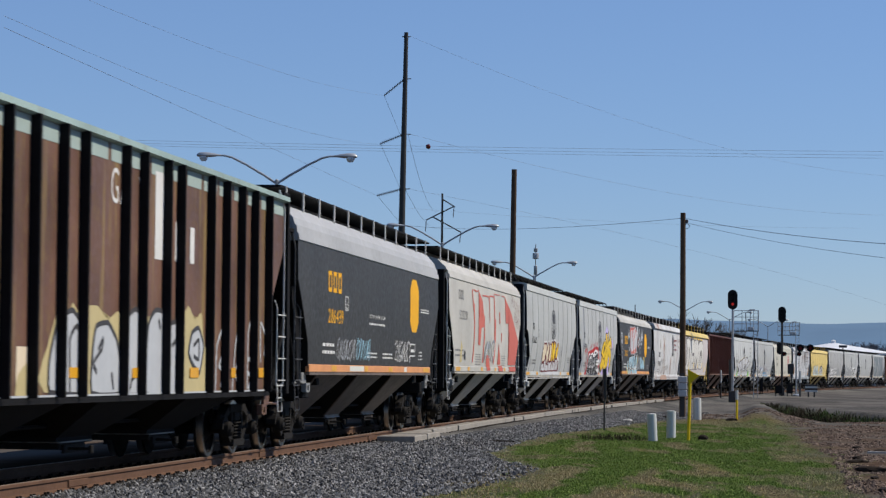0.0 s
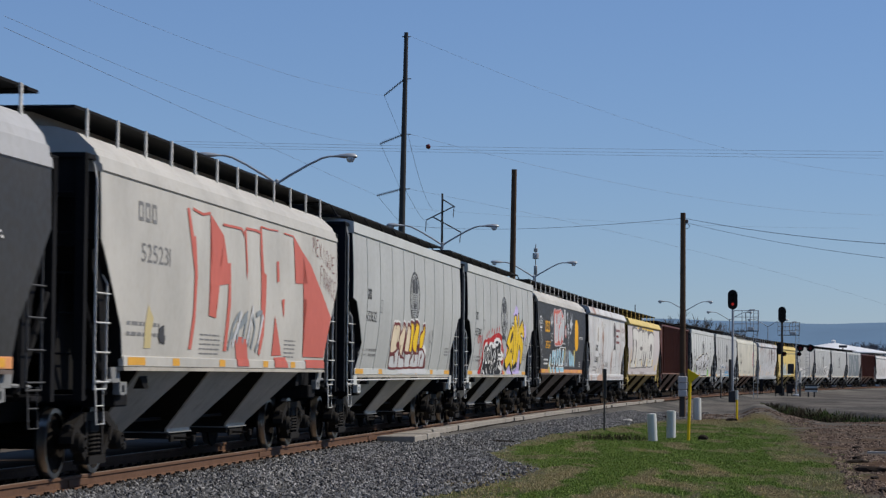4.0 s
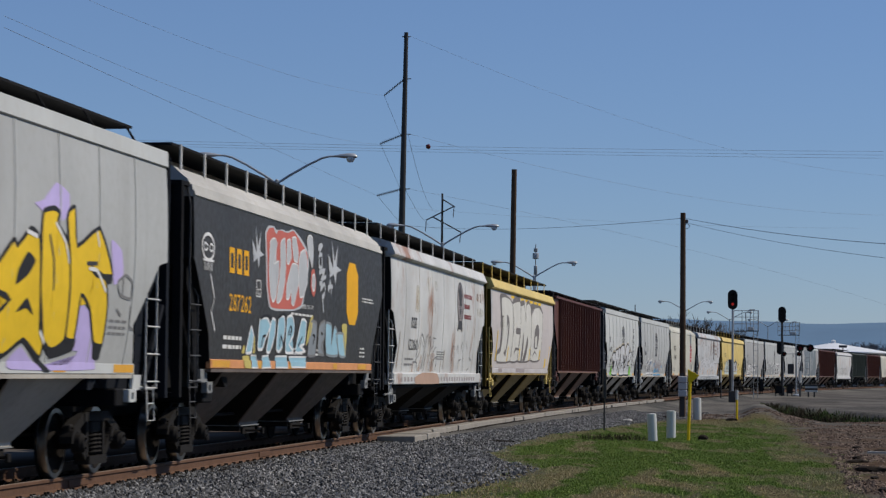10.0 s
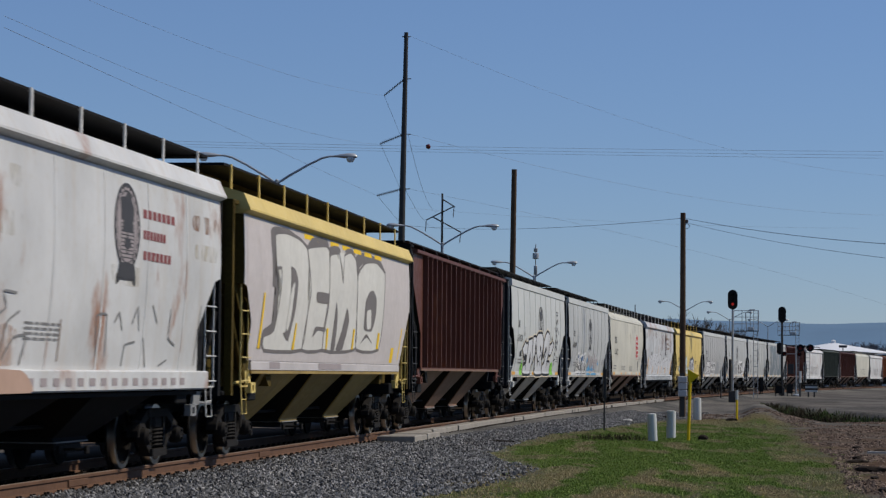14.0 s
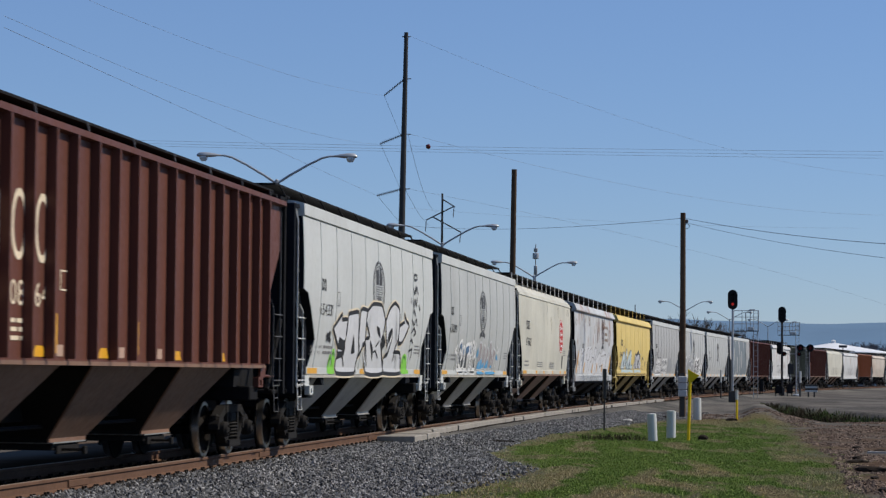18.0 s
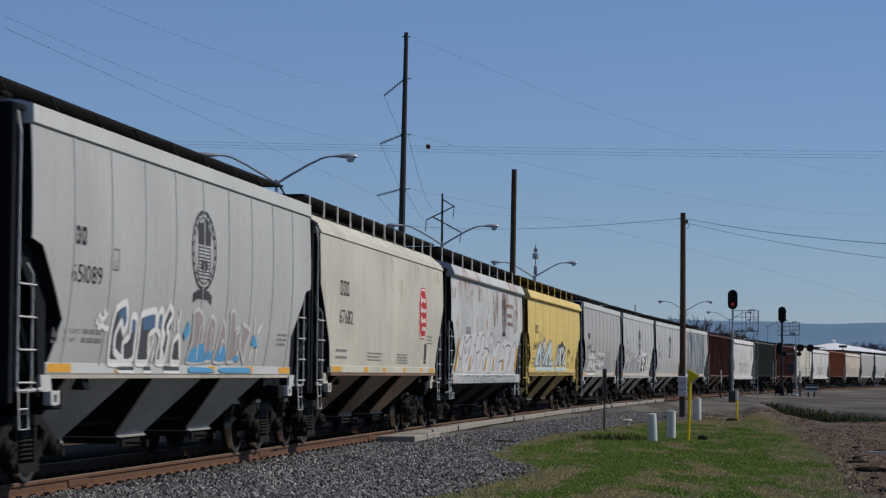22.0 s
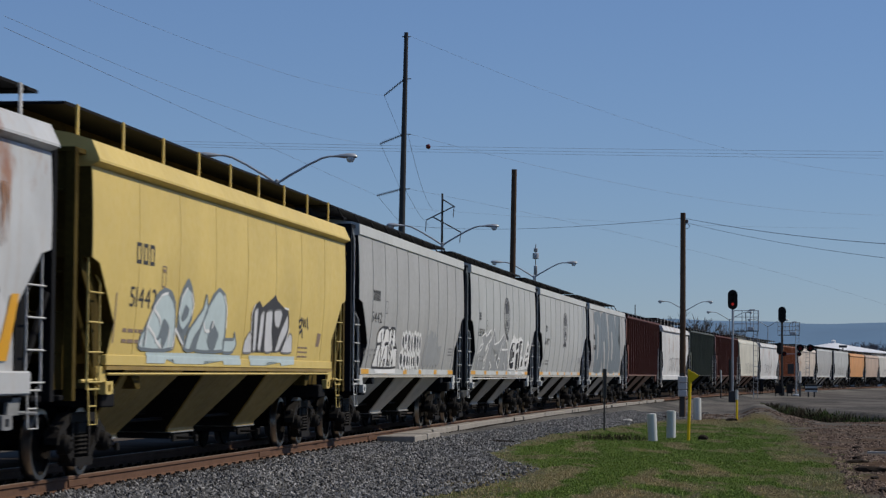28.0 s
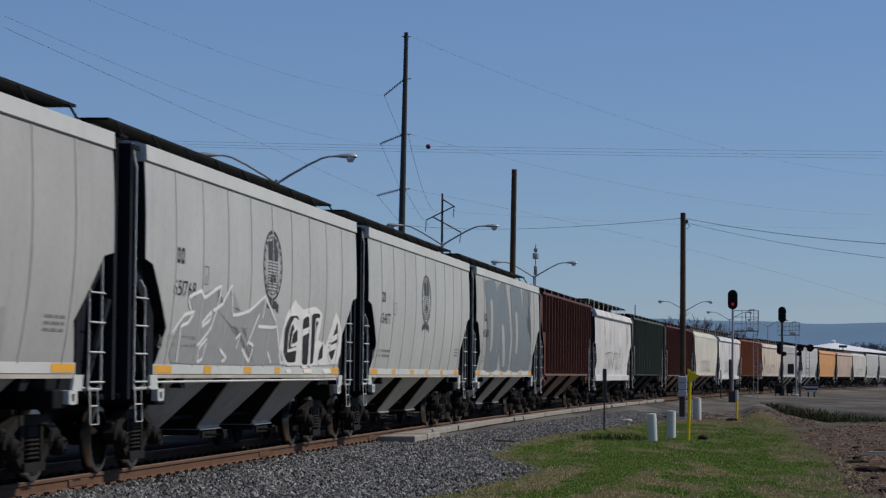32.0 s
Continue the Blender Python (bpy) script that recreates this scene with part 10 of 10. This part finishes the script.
art(17, "graffiti_linework", M["cp_grey_dark"], 0.0125, [[(-5.34, 3.55), (-4.74, 3.52), (-4.5, 2.23), (-4.91, 2.04)], [(-2.6, 2.85), (-2.04, 2.86), (-0.83, 1.67), (-1.4, 1.67)], [(0.97, 3.33), (1.51, 3.34), (2.08, 2.11), (1.55, 2.1)]])
for i, seed in ((19, 191), (22, 221), (23, 231), (25, 251), (27, 271), (30, 301)):
    tag(i, -4.0, 3.0, 1.6, 2.5, 6, M["ink_grey"], seed, 0.05)

# ---- ballast stones, grass and small things on the ground ----
def tone_material(name, dark, light, accent=None, rough=0.9):
    m, nt, b = mat_base(name)
    geo = nt.nodes.new("ShaderNodeNewGeometry")
    col = n_ramp(nt, geo.outputs["Random Per Island"], [(0.0, dark), (0.75, tuple((a + c) / 2 for a, c in zip(dark, light))), (1.0, light)])
    if accent is not None:
        at = nt.nodes.new("ShaderNodeVertexColor")
        at.layer_name = "tone"
        col = n_mix(nt, at.outputs[0], col, accent)
    nt.links.new(col, b.inputs["Base Color"])
    b.inputs["Roughness"].default_value = rough
    b.inputs["Specular IOR Level"].default_value = 0.2
    return m


def scatter_stones():
    rg = np.random.RandomState(4)
    oct_v = np.array([(1, 0, 0), (-1, 0, 0), (0, 1, 0), (0, -1, 0), (0, 0, 1), (0, 0, -1)], float)
    oct_f = np.array([(0, 2, 4), (2, 1, 4), (1, 3, 4), (3, 0, 4), (2, 0, 5), (1, 2, 5), (3, 1, 5), (0, 3, 5)])
    places = []
    while len(places) < 38000:
        s = 12.0 + 88.0 * rg.rand() ** 1.35
        off = 0.84 + 5.4 * rg.rand()
        if s > 41 and off < 1.75 + 0.012 * (s - 41):
            continue
        if off < 1.35 and rg.rand() < 0.35:
            continue
        p, _ = on_line(s, off)
        edge = inside(p.x, p.y)
        if edge > 0.25 * rg.rand() or (off > 4.3 and rg.rand() < (off - 4.3) / 2.0):
            continue
        places.append((p.x, p.y, ground_z(p.x, p.y, off)))
    places = np.array(places)
    n = len(places)
    size = rg.uniform(0.018, 0.042, n)[:, None, None] * rg.uniform(0.7, 1.3, (n, 1, 3))
    v = oct_v[None] * size + rg.uniform(-0.010, 0.010, (n, 6, 3))
    a, c = rg.uniform(0, 6.28, n), rg.uniform(-0.9, 0.9, n)
    ca, sa, cc, sc = np.cos(a), np.sin(a), np.cos(c), np.sin(c)
    x, y, z = v[..., 0], v[..., 1], v[..., 2]
    y, z = y * cc[:, None] - z * sc[:, None], y * sc[:, None] + z * cc[:, None]
    x, y = x * ca[:, None] - y * sa[:, None], x * sa[:, None] + y * ca[:, None]
    v = np.stack([x, y, z], -1) + places[:, None, :] + np.array([0, 0, 0.012])
    f = (oct_f[None] + 6 * np.arange(n)[:, None, None]).reshape(-1, 3)
    me = bpy.data.meshes.new("ballast_stones")
    me.from_pydata(v.reshape(-1, 3).tolist(), [], f.tolist())
    me.materials.append(tone_material("crushed_grey_stone", (0.035, 0.036, 0.038), (0.34, 0.335, 0.33)))
    return tagged(new("ballast_stones", me), "crushed grey ballast stones beside the rail", "ballast", kind="stuff")


scatter_stones()


def scatter_blades(name, label, count, spot, h0, h1, width, material, seed, dry_of):
    """Single bent blades, each a thin tapering strip."""
    rg = random.Random(seed)
    verts, faces, tone = [], [], []
    made = 0
    while made < count:
        p = spot(rg)
        if p is None:
            continue
        x, y, k = p
        z = ground_z(x, y, 9.0)
        a, ln = rg.uniform(0, 6.28), rg.uniform(h0, h1) * k
        w = width * rg.uniform(0.6, 1.3)
        lean = rg.uniform(0.1, 0.6) * ln
        dx, dy = math.cos(a), math.sin(a)
        i = len(verts)
        verts += [(x - dy * w, y + dx * w, z - 0.01), (x + dy * w, y - dx * w, z - 0.01), (x + dx * lean * 0.4 - dy * w * 0.6, y + dy * lean * 0.4 + dx * w * 0.6, z + ln * 0.6),
                  (x + dx * lean * 0.4 + dy * w * 0.6, y + dy * lean * 0.4 - dx * w * 0.6, z + ln * 0.6), (x + dx * lean, y + dy * lean, z + ln)]
        faces += [(i, i + 1, i + 3, i + 2), (i + 2, i + 3, i + 4)]
        d = dry_of(x, y, rg)
        tone += [d] * 5
        made += 1
    me = bpy.data.meshes.new(name)
    me.from_pydata(verts, [], faces)
    at = me.color_attributes.new("tone", "FLOAT_COLOR", "POINT")
    at.data.foreach_set("color", np.array([(d, d, d, 1.0) for d in tone], dtype=np.float32).ravel())
    me.materials.append(material)
    return tagged(new(name, me), label, "grass", kind="stuff")


def grass_spot(rg):
    y = 33.0 + 66.0 * rg.random() ** 1.5
    x = rg.uniform(-1.5, 14.0)
    e = inside(x, y) + 0.8 * noise.noise((x * 0.9, y * 0.35, 1.0)) + 0.7 * noise.noise((x * 2.1, y * 1.1, 6.0))
    if e < -0.5 or (e < 0.8 and rg.random() > (e + 0.5) / 1.3 + 0.05):
        return None
    patch = 0.6 * noise.noise((x * 1.6, y * 0.3, 2.0)) + 0.5 * noise.noise((x * 4.2, y * 0.9, 8.0))
    if patch < -0.15 and rg.random() < 0.5:
        return None
    return x, y, 0.75 + 0.7 * max(0.0, patch)


def grass_dry(x, y, rg):
    v = noise.noise((x * 1.3, y * 0.22, 9.0)) + 0.9 * smooth_step(74, 88, y) * smooth_step(0.105, 0.13, x / y) + 0.9 * smooth_step(84, 94, y) + 0.5 * noise.noise((x * 3.6, y * 0.7, 4.0)) - 0.06 + 0.25 * (1 - smooth_step(34, 46, y))
    v += 0.6 * (1 - smooth_step(0.0, 1.6, inside(x, y)))
    return min(1.0, max(0.0, smooth_step(0.0, 0.35, v) + rg.uniform(-0.25, 0.25)))


M["grass_blade"] = tone_material("spring_grass", (0.062, 0.115, 0.018), (0.27, 0.385, 0.08), (0.36, 0.29, 0.17))
M["weed"] = tone_material("dead_winter_weeds", (0.014, 0.012, 0.007), (0.07, 0.055, 0.03), (0.045, 0.085, 0.016))
scatter_blades("grass", "short spring grass with dry straw patches", 150000, grass_spot, 0.010, 0.042, 0.008, M["grass_blade"], 7, grass_dry)


def ditch_spot(rg):
    q = rg.uniform(0.132, 0.19)
    y = rg.uniform(130 if q < 0.15 else 112 if q < 0.165 else 99, 164)
    x = y * q
    return (x, y, 1.0) if ditch(x, y) > 0.1 + 0.4 * rg.random() else None


# weeds whose dark tones also stand in for the far bank's shade
scatter_blades("ditch_weeds", "dark green and brown weeds growing in the ditch", 15000, ditch_spot, 0.06, 0.26, 0.024, M["weed"], 8, lambda x, y, rg: smooth_step(0.0, 0.5, noise.noise((x * 0.8, y * 0.12, 3.0)) + 0.5 * smooth_step(0.158, 0.172, x / y) + rg.uniform(-0.4, 0.2)))


def shrub_spot(rg):
    return 4.7 + rg.gauss(0, 0.55), 65.4 + rg.gauss(0, 1.0), 1.0


scatter_blades("dead_weeds", "clump of dead brown weeds by the bollards", 520, shrub_spot, 0.04, 0.20, 0.008, M["weed"], 9, lambda x, y, rg: 0.0)


def moss_spot(rg):
    s, off = rg.uniform(12.0, 36.0), 0.85 + abs(rg.gauss(0, 0.3))
    if noise.noise((s * 0.35, off * 0.6, 5.0)) < 0.02:
        return None
    p, _ = on_line(s, off)
    return p.x, p.y, 1.0


scatter_blades("moss_and_weeds", "low green weeds growing in the ballast beside the rail", 7000, moss_spot, 0.02, 0.055, 0.012, M["grass_blade"], 19, lambda x, y, rg: rg.uniform(0.2, 0.75))


def lump(name, x, y, r, flat, material, label, category, seed, rz=0.0, long=1.0):
    bm = bmesh.new()
    bmesh.ops.create_icosphere(bm, subdivisions=2, radius=r)
    for v in bm.verts:
        v.co *= 1 + 0.35 * noise.noise(v.co * (2.2 / r) + Vector((seed, 0, 0)))
        v.co.z *= flat
        v.co.x *= long
    return solid(name, bm, material, pose(x, y, ground_z(x, y, 9.0) + r * flat * 0.45, 0, 0, rz), label, category)


board_z = ground_z(10.6, 55.9, 9.0)
bm = bmesh.new()
box(bm, -1.1, 1.1, -0.05, 0.05, -0.03, 0.03, 0.008)
solid("board", bm, M["concrete"], pose(10.95, 55.9, board_z, 0, 1.0, 3.0), "bleached white board lying on the bare dirt", "board")
M["clod"] = plain("dark_damp_soil", (0.028, 0.021, 0.016), 0.95, grain=18, spread=0.4, bump=0.6)
M["pale_stone"] = plain("pale_limestone", (0.42, 0.41, 0.38), 0.9)
lump("rotten_tie_piece", 1.4, 61.2, 0.10, 0.5, M["tie"], "dark piece of rotten wood lying in the gravel", "wood piece", 1, 12, 4.6)
lump("stone", 6.95, 90.0, 0.11, 0.7, M["pale_stone"], "pale stone lying at the gravel's edge", "stone", 2, 0, 1.7)
lump("stone", 6.5, 84.0, 0.06, 0.7, M["pale_stone"], "small pale stone at the gravel's edge", "stone", 3)
lump("soil_clod", 7.15, 66.0, 0.11, 0.9, M["clod"], "dark clod in the short grass", "clod", 4, 0, 1.3)
lump("soil_clod", 11.3, 94.0, 0.13, 0.6, M["clod"], "dark clod at the marker post's foot", "clod", 5, 0, 1.8)
lump("soil_clod", 9.3, 98.5, 0.14, 0.6, M["clod"], "dark clod by the meter post", "clod", 6, 0, 2.0)
rg = random.Random(77)
for k in range(16):
    y = rg.uniform(37, 62)
    x = 6.6 + (y - 37) * 0.145 + rg.uniform(0.0, 2.6)
    lump("soil_clod", x, y, rg.uniform(0.06, 0.14), rg.uniform(0.35, 0.6), M["clod"], "lump of dark soil on the bare dirt", "clod", k + 10, rg.uniform(0, 180), rg.uniform(1.2, 3.0))


def scatter_crumbs():
    """Crumbs of soil and small stones over the bare dirt."""
    rg = np.random.RandomState(14)
    base = np.array([(1, 0, 0), (-1, 0, 0), (0, 1, 0), (0, -1, 0), (0, 0, 1), (0, 0, -1)], float)
    tri = np.array([(0, 2, 4), (2, 1, 4), (1, 3, 4), (3, 0, 4), (2, 0, 5), (1, 2, 5), (3, 1, 5), (0, 3, 5)])
    spots = []
    while len(spots) < 9000:
        y = 34 + 75 * rg.rand() ** 1.4
        x = 4.5 + 14 * rg.rand()
        if x / y > 0.20 or inside(x, y) > -0.1 or x < 0.105 * y or noise.noise((x * 0.8, y * 0.3, 6.0)) + 0.25 < rg.rand() * 0.6:
            continue
        spots.append((x, y, ground_z(x, y, 9.0)))
    p = np.array(spots)
    n = len(p)
    v = base[None] * (rg.uniform(0.012, 0.05, n)[:, None, None] * rg.uniform(0.6, 1.5, (n, 1, 3)) * np.array([1.3, 1, 0.7])) + rg.uniform(-0.012, 0.012, (n, 6, 3)) + p[:, None, :]
    f = (tri[None] + 6 * np.arange(n)[:, None, None]).reshape(-1, 3)
    me = bpy.data.meshes.new("soil_crumbs")
    me.from_pydata(v.reshape(-1, 3).tolist(), [], f.tolist())
    me.materials.append(tone_material("crumbled_soil", (0.045, 0.028, 0.02), (0.26, 0.19, 0.145)))
    return tagged(new("soil_crumbs", me), "crumbs of soil and stones on the bare dirt", "soil", kind="stuff")


scatter_crumbs()
# ---- the train's motion ----
def car_pose(s_mid, truck, t):
    s = s_mid - gone(t)
    p0, p1 = on_line(s - truck)[0], on_line(s + truck)[0]
    c, d = (p0 + p1) / 2, p1 - p0
    return Matrix.Translation(c) @ pose(0, 0, 0, 0, 0, math.degrees(math.atan2(d.y, d.x)))


def motions():
    for car, s_mid, truck, axles in CARS:
        walk(car, [(float(t), car_pose(s_mid, truck, t)) for t in range(33)])
        for n, (w, ax) in enumerate(axles):
            rows = []
            for i in range(481):
                t = i / 15
                rows.append((t, pose(ax, 0, WHEEL_R, 0, -math.degrees((gone(t) - gone(0)) / WHEEL_R), 0)))
            walk(w, rows)


motions()
